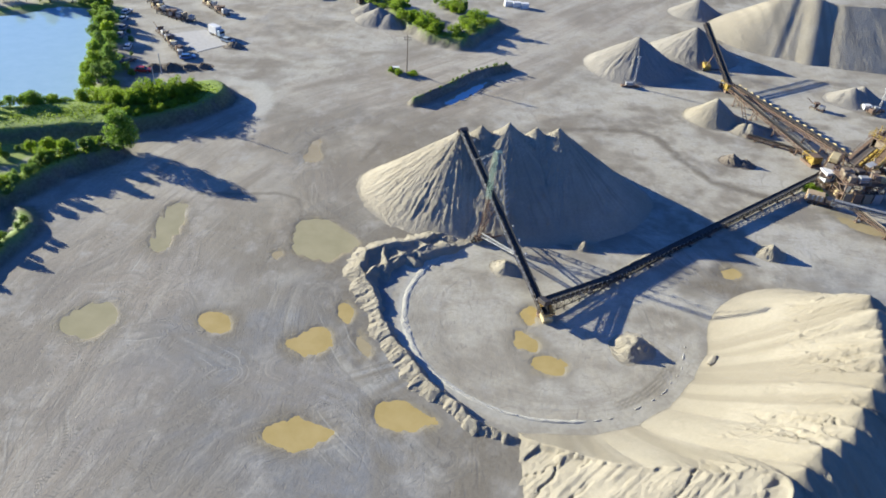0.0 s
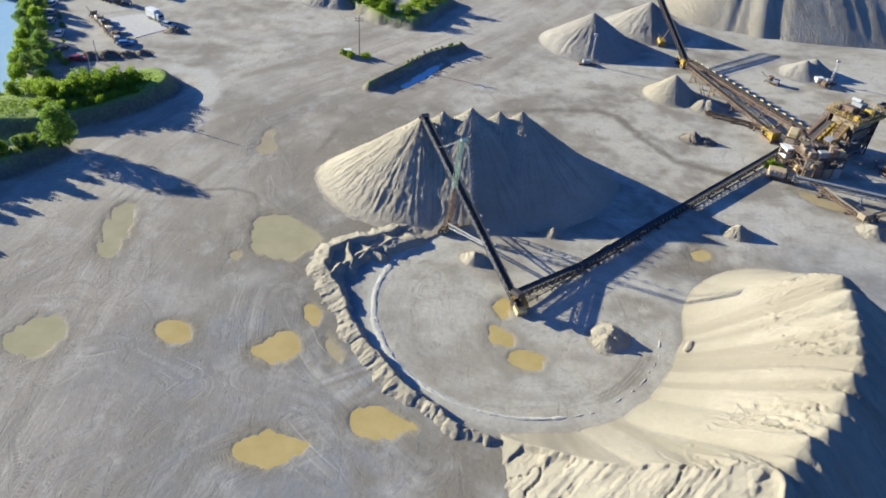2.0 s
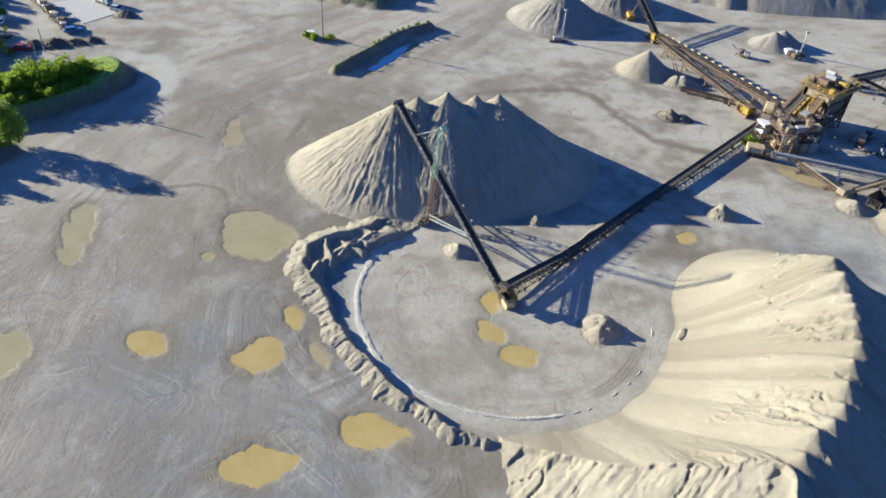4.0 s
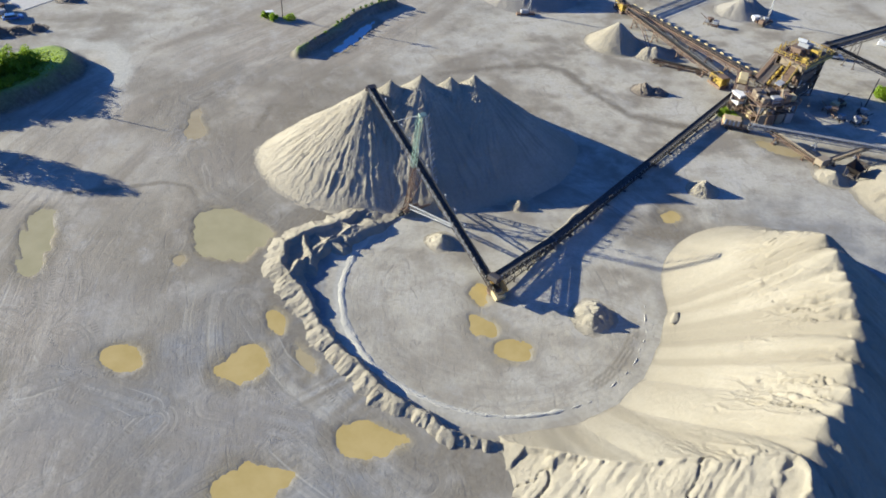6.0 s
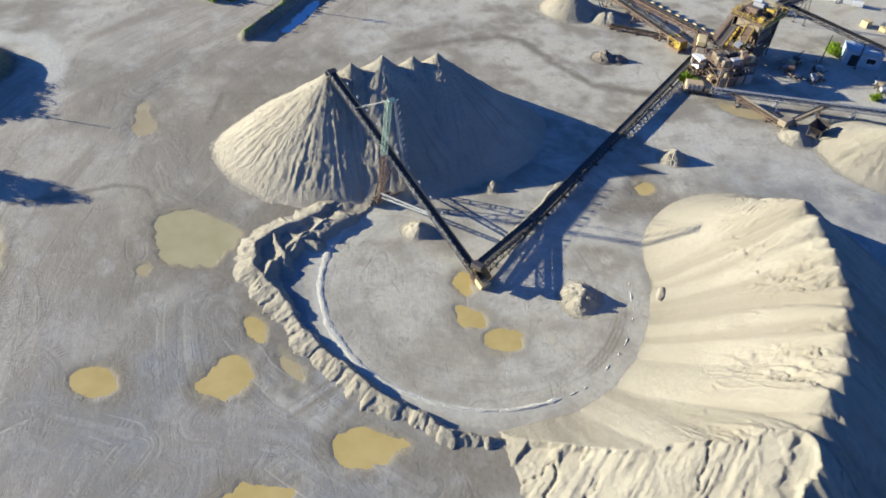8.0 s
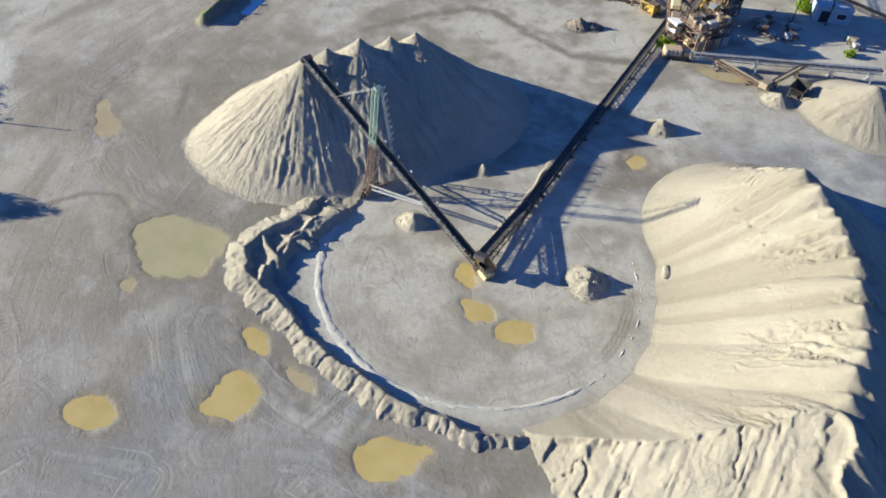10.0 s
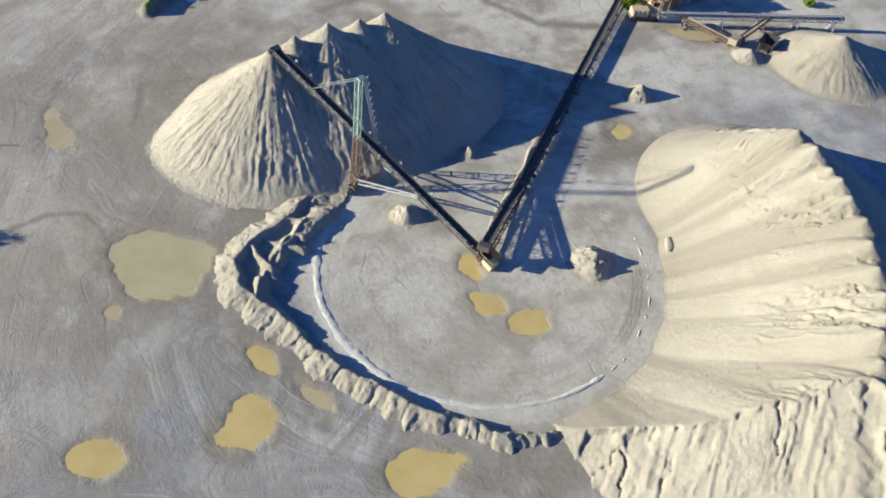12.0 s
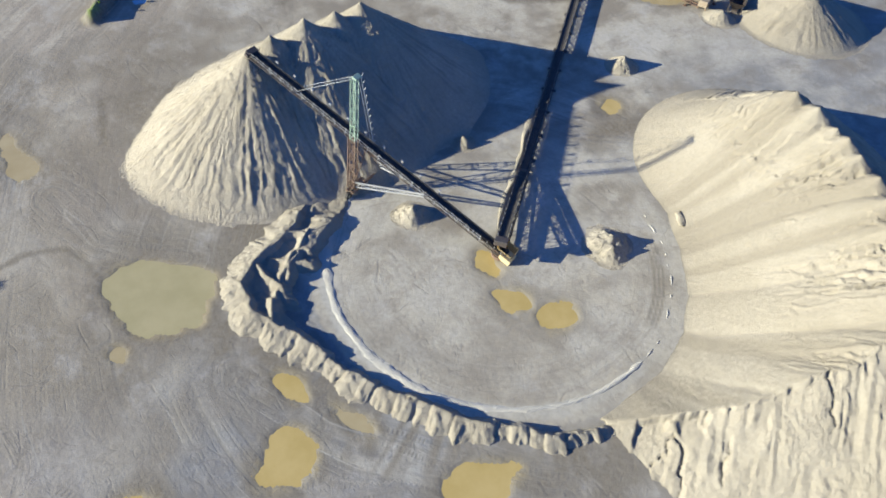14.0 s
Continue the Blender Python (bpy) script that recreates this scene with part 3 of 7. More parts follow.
    dust = 0.8 * smooth(RING - 0.7, RING - 0.2, r) * (1 - smooth(RING + 0.9, RING + 1.9, r)) * smooth(95, 108, turn) * (1 - 0.45 * smooth(205, 260, turn)) * (1 - smooth(275, 300, turn))
    dust = np.maximum(dust, 0.85 * scarp)
    dust = np.maximum(dust, 0.12 * smooth(23.6, 24.4, r) * (1 - smooth(25.6, 26.6, r)))
    grass = np.zeros(len(x))
    for line, h, top, run, green in BANKS:
        d, _ = seg_dist(x, y, line)
        patch = smooth(-0.5, 0.15, fbm(x / 4.0, y / 4.0, 3, 71) + green - 0.6)
        grass = np.maximum(grass, patch * (1 - smooth(top * 0.9, top + 0.5 * run, d)) * smooth(0.4, 1.0, z))
    d = inside_dist(x, y, POND)
    grass = np.maximum(grass, smooth(-9, -6, d) * (1 - smooth(-1.5, 0, d)) * smooth(-0.4, 0.2, fbm(x / 5.0, y / 5.0, 3, 15)))
    grass = np.maximum(grass, 0.8 * smooth(80, 98, y) * (1 - smooth(140, 175, y)) * (1 - smooth(-120, -108, x + 0.45 * (y - 90))) * smooth(-0.2, 0.4, fbm(x / 6.0, y / 6.0, 3, 91)))
    trench = inside_dist(x, y, [(-150, 30), (-128, 44), (-106, 51), (-94, 55), (-89, 50), (-101, 38), (-110, 27), (-130, 4)])
    grass = np.maximum(grass, 0.9 * smooth(-1.0, 2.0, trench) * smooth(-0.6, 0.0, fbm(x / 4.0, y / 4.0, 3, 73)))
    # coordinates along the haul road and round the pivot, for tyre marks
    u = road + 0.6 * fbm(x / 18.0, y / 18.0, 2, 83)
    ang = np.arctan2(y, x)
    track_road = np.stack([u, road_along * 300.0, np.zeros(len(x))], 1)
    track_ring = np.stack([r + 1.2 * fbm(x / 15.0, y / 15.0, 2, 87), np.abs(ang) * 30.0, np.zeros(len(x))], 1)
    mark_road = (1 - smooth(10, 30, road)) * (0.45 + 0.55 * smooth(-0.3, 0.3, fbm(x / 12.0, y / 12.0, 2, 5)))
    mark_road = np.maximum(mark_road, 0.5 * smooth(0.05, 0.5, fbm(x / 20.0, y / 20.0, 2, 105)) * (1 - smooth(-34, -26, x)))
    mark_ring = smooth(26, 33, r) * (1 - smooth(44, 60, r)) * smooth(-0.2, 0.3, fbm(x / 10.0, y / 10.0, 2, 6))
    mark_ring = np.maximum(mark_ring, 0.55 * (1 - smooth(22.5, 23.2, r)) * smooth(12, 20, r))
    yard, yard_along = np.full(len(x), 1e9), np.zeros(len(x))
    for k, line in enumerate(YARD_TRACKS):
        d, a = seg_dist(x + 1.5 * fbm(x / 8.0, y / 8.0, 2, 311), y + 1.5 * fbm(x / 8.0, y / 8.0, 2, 312), line)
        take = d < yard
        yard, yard_along = np.where(take, d, yard), np.where(take, a * 2.0 * sum(math.dist(p, q) for p, q in zip(line, line[1:])) + 90.0 * k, yard_along)
    track_yard = np.stack([yard, yard_along, np.zeros(len(x))], 1)
    mark_yard = 1 - smooth(2.5, 7.0, yard)
    wx, wy = x + 7 * fbm(x / 19.0, y / 19.0, 3, 301), y + 7 * fbm(x / 19.0, y / 19.0, 3, 302)
    tone_free = fbm(wx / 10.0, wy / 6.5, 5, 303) * 1.7 + 0.8 * fbm(x / 2.4, y / 2.4, 3, 306)
    tone_road = 2.5 * fbm(u / 4.5 + 0.6 * fbm(x / 25.0, y / 25.0, 2, 304), road_along * 12.0, 4, 305)
    near = 1 - smooth(12, 34, road)
    tone = tone_free * (1 - 0.8 * near) + tone_road * near
    tone = np.clip(tone, -1, 1) * (0.55 + 0.45 * smooth(-6, 30, y + 0.3 * (x + 30)))
    tone = tone * np.where(r < 23.5, 1.1, 1.0) * (1 - 0.35 * clay)
    # trodden dark earth west of the tall stockpile and along its foot
    west = 1 - smooth(14, 40, np.hypot((x + 42) / 1.2, y - 58))
    foot, _ = seg_dist(x, y, [(-17.0, 43.0), (6.0, 45.0)])
    tone = tone - 0.75 * west - 0.55 * smooth(17, 20, foot) * (1 - smooth(22.5, 26.5, foot + 2 * fbm(x / 4.0, y / 4.0, 2, 71)))
    tone = tone - 0.38 * (1 - smooth(-46, -30, x)) * (1 - smooth(20, 40, y)) - 0.5 * (1 - smooth(-80, -58, x + 0.3 * y)) * (1 - smooth(0, 20, y))
    tone = np.clip(tone, -1, 1)
    # banks: dark soil, its colour lowered further to deepen the shade on the flanks
    loam_shade = np.zeros(len(x))
    for line, h, top, run, green in BANKS:
        d, _ = seg_dist(x, y, line)
        damp = np.maximum(damp, 0.7 * (1 - smooth(top + run, top + run + 1.5, d)))
        loam_shade = np.maximum(loam_shade, (0.85 if h > 2.5 else 0.6) * (1 - smooth(top + 0.85 * run, top + run + 0.4, d + 0.5 * fbm(x / 2.0, y / 2.0, 3, 88))))
        flank = (1 - smooth(top + 0.2 * run, top + run + 0.6, d)) * smooth(-0.35, 0.25, fbm(x / 3.0, y / 3.0, 3, 72) + green - 0.75)
        grass = np.maximum(grass, 0.22 * flank)
    verts = np.stack([x, y, z], 1)
    attrs = dict(loam_shade=loam_shade, tone=tone, silt=silt, track_yard=track_yard, mark_yard=mark_yard, damp=damp, clay=clay, pale=pale, dust=dust, grass=grass, track_road=track_road, track_ring=track_ring, mark_road=mark_road, mark_ring=mark_ring)
    me = grid_mesh("ground", verts, grid_faces(len(gx), len(gy)), SOIL, attrs)
    tagged(new("ground", me), "packed grey-brown quarry floor with damp patches and tyre marks", "ground", kind="structure")


build_ground()


def water_sheet(name, poly, z, material, label, wobble=0.35, step=0.5):
    """A flat sheet with the outline's uneven shore."""
    n = len(poly)
    pts = []
    for k in range(n):
        a, b = Vector(poly[k]), Vector(poly[(k + 1) % n])
        prev, nxt = Vector(poly[k - 1]), Vector(poly[(k + 2) % n])
        count = max(2, int((b - a).length / step))
        for q in range(count):
            s = q / count
            p = 0.5 * (2 * a + (b - prev) * s + (2 * prev - 5 * a + 4 * b - nxt) * s * s + (3 * a - prev - 3 * b + nxt) * s**3)
            pts.append((p.x + wobble * float(fbm(p.x / 1.3, p.y / 1.3, 3, 33)), p.y + wobble * float(fbm(p.x / 1.3 + 40, p.y / 1.3, 3, 34)), z))
    bm = bmesh.new()
    face = bm.faces.new([bm.verts.new(p) for p in pts])
    bmesh.ops.triangulate(bm, faces=[face])
    ob = part(name, bm, material)
    return tagged(ob, label, "water", kind="structure")


WATERS = {"deep": (MUD_WATER, "ochre muddy rain puddle on the quarry floor"), "olive": (OLIVE_WATER, "broad olive-tan rain puddle on the quarry floor"), "sky": (POND_WATER, "shallow blue rain puddle in the yard"), "thin": (THIN_WATER, "shallow tan puddle drying on the quarry floor")}
for n_puddle, (depth, outline) in enumerate(PUDDLES):
    cx, cy = sum(p[0] for p in outline) / len(outline), sum(p[1] for p in outline) / len(outline)
    grown = [(px + 1.6 * (px - cx) / math.hypot(px - cx, py - cy), py + 1.6 * (py - cy) / math.hypot(px - cx, py - cy)) for px, py in outline]
    water_sheet("puddle", grown, -0.06 - 0.004 * (n_puddle % 5), WATERS[depth][0], WATERS[depth][1], 0.3)
water_sheet("pond_water", POND, -0.25, POND_WATER, "still blue-green pond beside the wooded bank", 1.2, 2.0)
water_sheet("pond_water", FAR_POND, -0.25, POND_WATER, "still pond beyond the tree line", 1.2, 3.0)

# ---- piles ----


def pile_surface(name, lo, hi, step, height_fn, material, label, category="pile", kind=""):
    """A heap as a height surface, cut off a little under the ground. height_fn gives height and coarseness."""
    gx, gy = np.arange(lo[0], hi[0], step), np.arange(lo[1], hi[1], step)
    x, y = np.meshgrid(gx, gy, indexing="ij")
    h, coarse, grain = height_fn(x, y)
    g = -0.35
    high = h > g
    keep = high[:-1, :-1] | high[1:, :-1] | high[:-1, 1:] | high[1:, 1:]
    verts = np.stack([x.ravel(), y.ravel(), np.maximum(h, g - 0.05).ravel()], 1)
    me = grid_mesh(name, verts, grid_faces(len(gx), len(gy), keep), material, dict(coarse=np.clip(coarse, 0, 1).ravel(), grain=np.stack([grain[0].ravel(), grain[1].ravel(), np.zeros(x.size)], 1)))
    return tagged(new(name, me), label, category, kind=kind)


def shelves(field, count, edge=0.16):
    """Saw-toothed relief: long easy slopes that break off at crisp edges. Runs from -0.5 to 0.5."""
    s = field * count
    part_of = s - np.floor(s)
    return np.where(part_of < 1 - edge, part_of / (1 - edge), (1 - part_of) / edge) - 0.5


def cone_heap(peaks, slope, rill=0.3, freq=14.0, seed=0, toe=0.6, lumpy=0.0, tip=0.0, steep_back=0.0):
    """Height function of a heap poured at several points, with runs of coarse stone down its flanks."""

    def fn(x, y):
        best = np.full(x.shape, -9.0)
        ang, dist, top = np.zeros(x.shape), np.zeros(x.shape), np.ones(x.shape)
        for px, py, pz in peaks:
            d = np.hypot(x - px, y - py)
            if steep_back:
                way = np.degrees(np.arctan2(y - py, x - px))
                way = np.where(way < -90, way + 360, way)
                d = d * (1 + steep_back * smooth(-12, 25, way) * (1 - smooth(140, 184, way)))
            soft_d = np.sqrt(d * d + 0.04) - 0.2
            far = 1.03 * pz / slope
            h = np.where(soft_d < far, pz * np.maximum(0, 1 - soft_d / far) ** 1.07, -0.25 * slope * (soft_d - far))
            h = h + tip * np.exp(-d / 0.9)
            take = h > best
            ang, dist, top = np.where(take, np.arctan2(y - py, x - px) + px, ang), np.where(take, d, dist), np.where(take, pz, top)
            best = np.maximum(best, h)
        # toe flattens into the floor
        best = np.where(best < toe, toe * (np.exp((best - toe) / (toe * 2.2)) * 2.2 - 1.2), best)
        ang = ang + 0.05 * fbm(x / 3.5, y / 3.5, 3, seed + 21)
        run = (1.0 - 2.4 * np.abs(vnoise(ang * freq, dist * 0.05, seed))) * smooth(-0.6, 0.5, fbm(x / 5.0, y / 5.0, 2, seed + 22)) + 0.6 * vnoise(ang * freq * 2.3, dist * 0.10, seed + 3)
        fan = smooth(0.3, 4.0, dist) * smooth(0.0, 0.25, best / np.maximum(top, 0.1))
        lump = fbm(x / 2.2, y / 2.2, 4, seed + 5)
        torn = shelves(fbm(ang * freq * 0.22 + 0.2 * lump, dist * 0.10 + 0.2 * lump, 3, seed + 41), 4.0, 0.12)
        h = best + rill * fan * run + 0.9 * rill * fan * torn + 0.28 * rill * lump + 0.25 * rill * fbm(x / 0.7, y / 0.7, 2, seed + 8) + 1.1 * rill * fbm(x / 1.5, y / 1.5, 3, seed + 9) * fan * smooth(-0.1, 0.4, fbm(x / 6.0, y / 6.0, 2, seed + 10))
        h = h + lumpy * (0.5 - 2.6 * np.abs(fbm(x / 1.3, y / 1.3, 4, seed + 31)) + 0.8 * shelves(fbm(x / 2.2, y / 2.2, 3, seed + 33), 3.0, 0.12) + 0.12 * fbm(x / 0.6, y / 0.6, 2, seed + 32)) * smooth(0.1, 0.8, best)
        h = h + 0.9 * rill * fbm(x / 6.0, y / 6.0, 3, seed + 6) * fan + 1.7 * rill * np.maximum(0, fbm(x / 3.2, y / 3.2, 3, seed + 7)) * fan
        return h, smooth(0.0, 1.1, run + 0.5 * lump) * fan, (ang * 9.0 + 0.3 * lump, dist)

    return fn


MAIN_PEAKS = [(-15.4, 42.0, 13.0), (-11.1, 43.0, 13.6), (-5.4, 43.2, 14.5), (0.5, 44.4, 13.3), (5.1, 44.3, 13.6)]
pile_surface("gravel_mound", (-45, 15), (36, 76), 0.24, cone_heap(MAIN_PEAKS, 0.636, 0.16, 24.0, 2, toe=0.25, tip=0.6, steep_back=0.26), GRAVEL, "tall grey-tan gravel stockpile with four peaks and rilled flanks", "gravel pile")


rng = random.Random(17)
POURS = []
bearing = -9.6
while bearing > -100:
    POURS.append((47.3 + rng.uniform(-0.4, 0.4), bearing, 14.8 + rng.uniform(-0.4, 0.5)))
    bearing -= rng.uniform(3.2, 5.4)


def sand_fan(x, y):
    r, az = np.hypot(x, y), np.degrees(np.arctan2(y, x))
    # cones poured side by side along the sweep of the boom
    h, dist = np.full(x.shape, -9.0), np.full(x.shape, 99.0)
    for rad, turn, tall in POURS:
        tall = tall - 0.5 * (turn > -12)
        px, py = rad * math.cos(math.radians(turn)), rad * math.sin(math.radians(turn))
        d = np.hypot(x - px, y - py)
        reach = 21.3 if turn < -24 else 20.0
        inner = tall * np.sign(1 - d / reach) * np.abs(1 - d / reach) ** 1.14
        outer = tall - 0.70 * d
        side = smooth(-1.0, 1.0, r - rad) * smooth(-20, -9, -az)
        side = np.where(turn > -12, side * smooth(0, 6, turn - az), side)
        cone = np.where(d < reach, inner * (1 - side) + outer * side, np.minimum(outer, -0.06 * (d - reach)))
        dist = np.minimum(dist, d)
        h = np.maximum(h, cone)
    inward = r < 46.9
    fade = smooth(0.3, 5.0, h) * smooth(0.6, 3.0, dist)
    wob = 0.9 * fbm(x / 2.6, y / 2.6, 4, 15)
    bent = az + 0.35 * (r - 40) + 1.6 * wob
    layers = shelves(fbm(az * 0.16 + 0.25 * wob, r * 0.035 + 0.10 * wob, 3, 19), 4.5, 0.10)
    torn = shelves(fbm(bent * 0.34, r * 0.07 + 0.2 * wob, 3, 12), 4.0, 0.18)
    flake = shelves(fbm(bent * 0.8, r * 0.26 + 0.4 * wob, 3, 14), 3.5, 0.15)
    fresh = smooth(-0.25, 0.2, fbm(az * 0.12, r * 0.09, 4, 57)) * smooth(4.5, 9.5, h) * smooth(-78, -58, az)
    h = h + fade * np.where(inward, 0.30 * layers * smooth(-72, -55, az) * smooth(5, 8.5, h) * smooth(-0.3, 0.2, fbm(az * 0.2, r * 0.1, 2, 58)) + (0.40 + 0.35 * smooth(8, 12, h)) * torn * fresh + (0.07 + 0.12 * smooth(8, 12, h)) * flake * fresh, 0.0)
    runs = vnoise(az * 0.8 + 0.4 * wob, r * 0.06, 61) + 0.6 * vnoise(az * 1.9 + 0.4 * wob, r * 0.09, 62)
    h = h + fade * np.where(inward, 0.03 * runs * smooth(3, 7, h), 0.42 * np.abs(runs) + 0.2 * torn)
    h = h + 0.05 * fbm(x / 1.6, y / 1.6, 4, 23) * smooth(0.2, 1.5, h) + 0.16 * fresh * fbm(x / 0.8, y / 0.8, 3, 24) * np.where(inward, 1.0, 0.4)
    # dug face: a straight rough slope under a short scarp, split by fissures
    cut = np.maximum(0.508 * (x + 4.8) + 0.95, 0.16 * (x + 7.6) + 0.25) + 0.35 * fbm(y / 5.0, y * 0, 2, 63)
    # the scars run aslant down the face
    across, down = 0.77 * y - 0.63 * x, 0.77 * x + 0.63 * y
    bend = fbm(x / 6.0, y / 6.0, 3, 3)
    fine = fbm(x / 1.4, y / 1.4, 3, 4)
    rill = 1 - 2.2 * np.abs(vnoise(across / 0.7 + 0.9 * bend + 0.15 * fine, down / 6.0, 33)) + 0.6 * vnoise(across / 0.4 + 0.4 * bend + 0.1 * fine, down / 6.0, 35)
    slab = shelves(fbm(across / 5.5 + 0.9 * bend, cut / 5.0 + 0.35 * fine, 3, 30), 2.6, 0.06)
    split = np.abs(vnoise(across / 3.4 + 1.0 * bend + 0.2 * fine, down / 16.0 + 0.1 * bend, 29))
    fissure = (1 - smooth(0.01, 0.05, split)) * smooth(0.10, 0.35, fbm(x / 7.0, y / 7.0, 2, 39))
    alcove = smooth(0.30, 0.40, vnoise(across / 2.7 + 0.3 * fine, cut * 0.05, 40))
    crumb = fbm(x / 0.55, y / 0.55, 2, 34)
    face = cut - 0.55 + 0.12 * rill * smooth(-0.4, 0.2, fbm(x / 4.0, y / 4.0, 2, 36)) + 0.12 * slab - 0.45 * fissure + 0.04 * crumb + 0.3 * bend + 0.10 * fine
    gap = h - face
    depth = 0.55 + 0.6 * alcove * (1 - smooth(0.8, 3.2, gap))
    face = face - depth * smooth(0.0, 0.5, gap) + 0.55
    dug = smooth(0.0, 0.22, gap)
    low = np.minimum(face, h)
    h2 = np.where(gap > 0, low * dug + h * (1 - dug), h)
    # on the dug face the dark tint paints shade into the fissures
    return h2, np.where(gap > 0, 0.5 * fissure, np.clip(0.95 * smooth(-0.05, 0.45, fbm(az * 0.2 + 0.1 * wob, r * 0.03, 4, 71)) + 0.2 * (1 - smooth(1.0, 7.0, h)), 0, 1)), (np.where(gap > 0, across + 0.5 * bend, bent * 0.8), np.where(gap > 0, down, r))


pile_surface("sand_mound", (-14, -68), (72, 16), 0.2, sand_fan, SAND, "curved buff sand stockpile with a dug face and streaked slope", "sand pile")

# dumped spoil round the wheel track: one uneven crest, lobed where each load slid outward
BERM = [(-14.8, 24.3), (-19.0, 21.0), (-24.0, 17.6), (-28.5, 16.0), (-31.6, 13.6), (-32.2, 9.2), (-30.6, 4.9), (-28.8, 1.2), (-27.4, -2.4), (-26.0, -5.7), (-24.4, -9.4), (-22.2, -12.8), (-20.0, -15.8), (-17.4, -18.9), (-14.6, -21.5), (-11.8, -24.7), (-8.2, -26.5), (-4.6, -27.3)]
INNER_RIDGES = [([(-20.0, 17.2), (-23.4, 14.2), (-27.0, 12.6), (-29.4, 9.0)], 1.5), ([(-22.2, 12.2), (-24.6, 13.8), (-26.6, 15.4)], 1.25), ([(-29.6, 9.2), (-31.0, 5.8), (-32.0, 4.6)], 1.5)]


def berm_height(x, y):
    wx, wy = x + 0.8 * fbm(x / 3.0, y / 3.0, 3, 201), y + 0.8 * fbm(x / 3.0, y / 3.0, 3, 202)
    d, a = seg_dist(wx, wy, BERM)
    run = a * 78.0
    outer = np.hypot(x, y) > np.interp(a, np.linspace(0, 1, len(BERM)), [math.hypot(*p) for p in BERM])
    cell = run / 3.2 + 0.7 * vnoise(run / 4.4, run * 0, 205) + 0.22 * np.maximum(0, run - 60.0)
    part_of = np.minimum(0.985, np.abs(cell - np.floor(cell) - 0.5) * 2)
    lobe = 1 - (1 - np.sqrt(1 - part_of**2)) * (0.35 + 0.65 * smooth(0.22, 0.36, a))
    pick = vnoise(np.floor(cell) * 1.37, run * 0, 207)
    top = (1.25 - 0.2 * smooth(0.25, 0.4, a)) * (1 - 0.5 * smooth(0.95, 1.0, a)) + 0.18 * vnoise(run / 4.2, run * 0, 203) + 0.18 * pick
    top = np.where(a < 0.25, top + 0.15, top)
    # each load slid outward as a rounded apron
    apron = (3.3 - 0.4 * smooth(0.25, 0.36, a) - 1.0 * smooth(0.72, 0.85, a) + 0.5 * pick) * (0.70 + 0.30 * lobe)
    h_out = top * (0.84 + 0.16 * lobe) * (1 - np.abs(d / apron) ** 1.15) - 0.25 * np.maximum(0, d - apron)
    wide = 1 - smooth(0.30, 0.42, a)
    pits = 0.8 + 1.0 * np.maximum(0, 1 - 2.0 * np.abs(vnoise(x / 3.3 + 0.4 * fbm(x / 4, y / 4, 2, 216), y / 3.3, 215)))
    h_in = (top - 1.05 * d) * (1 - wide) + wide * np.maximum(top - 1.05 * d, 0.75 * pits)
    h_in = np.where(d > 4.6, h_in - 0.9 * (d - 4.6), h_in)
    h = np.where(outer, h_out, h_in)
    for line, tall in INNER_RIDGES:
        e, b = seg_dist(wx, wy, line)
        h = np.maximum(h, tall * (1 - 0.25 * b) - 0.85 * e)
    h = h + 0.16 * fbm(x / 1.2, y / 1.2, 4, 209) + 0.11 * fbm(x / 0.5, y / 0.5, 2, 212) + 0.05 * shelves(fbm(x / 2.4, y / 2.4, 3, 217), 3.0, 0.12) + 0.14 * fbm(x / 2.8, y / 2.8, 2, 210)
    crack = vnoise(run * 1.6, d * 0.4, 211) + 0.6 * vnoise(run * 3.4, d * 0.6, 213)
    h = h + 0.11 * crack * smooth(0.2, 1.2, d) * np.where(outer, 1.0, 0.25)
    ends = np.minimum(np.hypot(x - BERM[0][0], y - BERM[0][1]), 9) / 9 * 0.75 + 0.25
    return np.where(a < 0.06, h * ends - 0.3 * (1 - ends), h) - 0.1, 0.5 * smooth(0, 0.8, crack), cell, (run, d)


def build_berm():
    """The ring of spoil, one part for each dumped load."""
    gx, gy = np.arange(-42, 1, 0.18), np.arange(-34, 30, 0.18)
    x, y = np.meshgrid(gx, gy, indexing="ij")
    h, coarse, cell, grain = berm_height(x, y)
    high = h > -0.3
    keep = high[:-1, :-1] | high[1:, :-1] | high[:-1, 1:] | high[1:, 1:]
    load = np.floor(cell)[:-1, :-1].astype(int)
    verts = np.stack([x.ravel(), y.ravel(), np.maximum(h, -0.35).ravel()], 1)
    root = thing("spoil_berm", pose(0, 0, 0), "scalloped ring of dumped tan spoil heaps round the stacker yard", "spoil bank")
    for k in np.unique(load[keep]):
        pick = keep & (load == k)
        if pick.sum() < 12:
            continue
        me = grid_mesh("dumped_load", verts, grid_faces(len(gx), len(gy), pick), SAND, dict(coarse=np.clip(coarse, 0, 1).ravel(), grain=np.stack([grain[0].ravel(), grain[1].ravel(), np.zeros(x.size)], 1)))
        part("dumped_load", me, SAND, root)


build_berm()

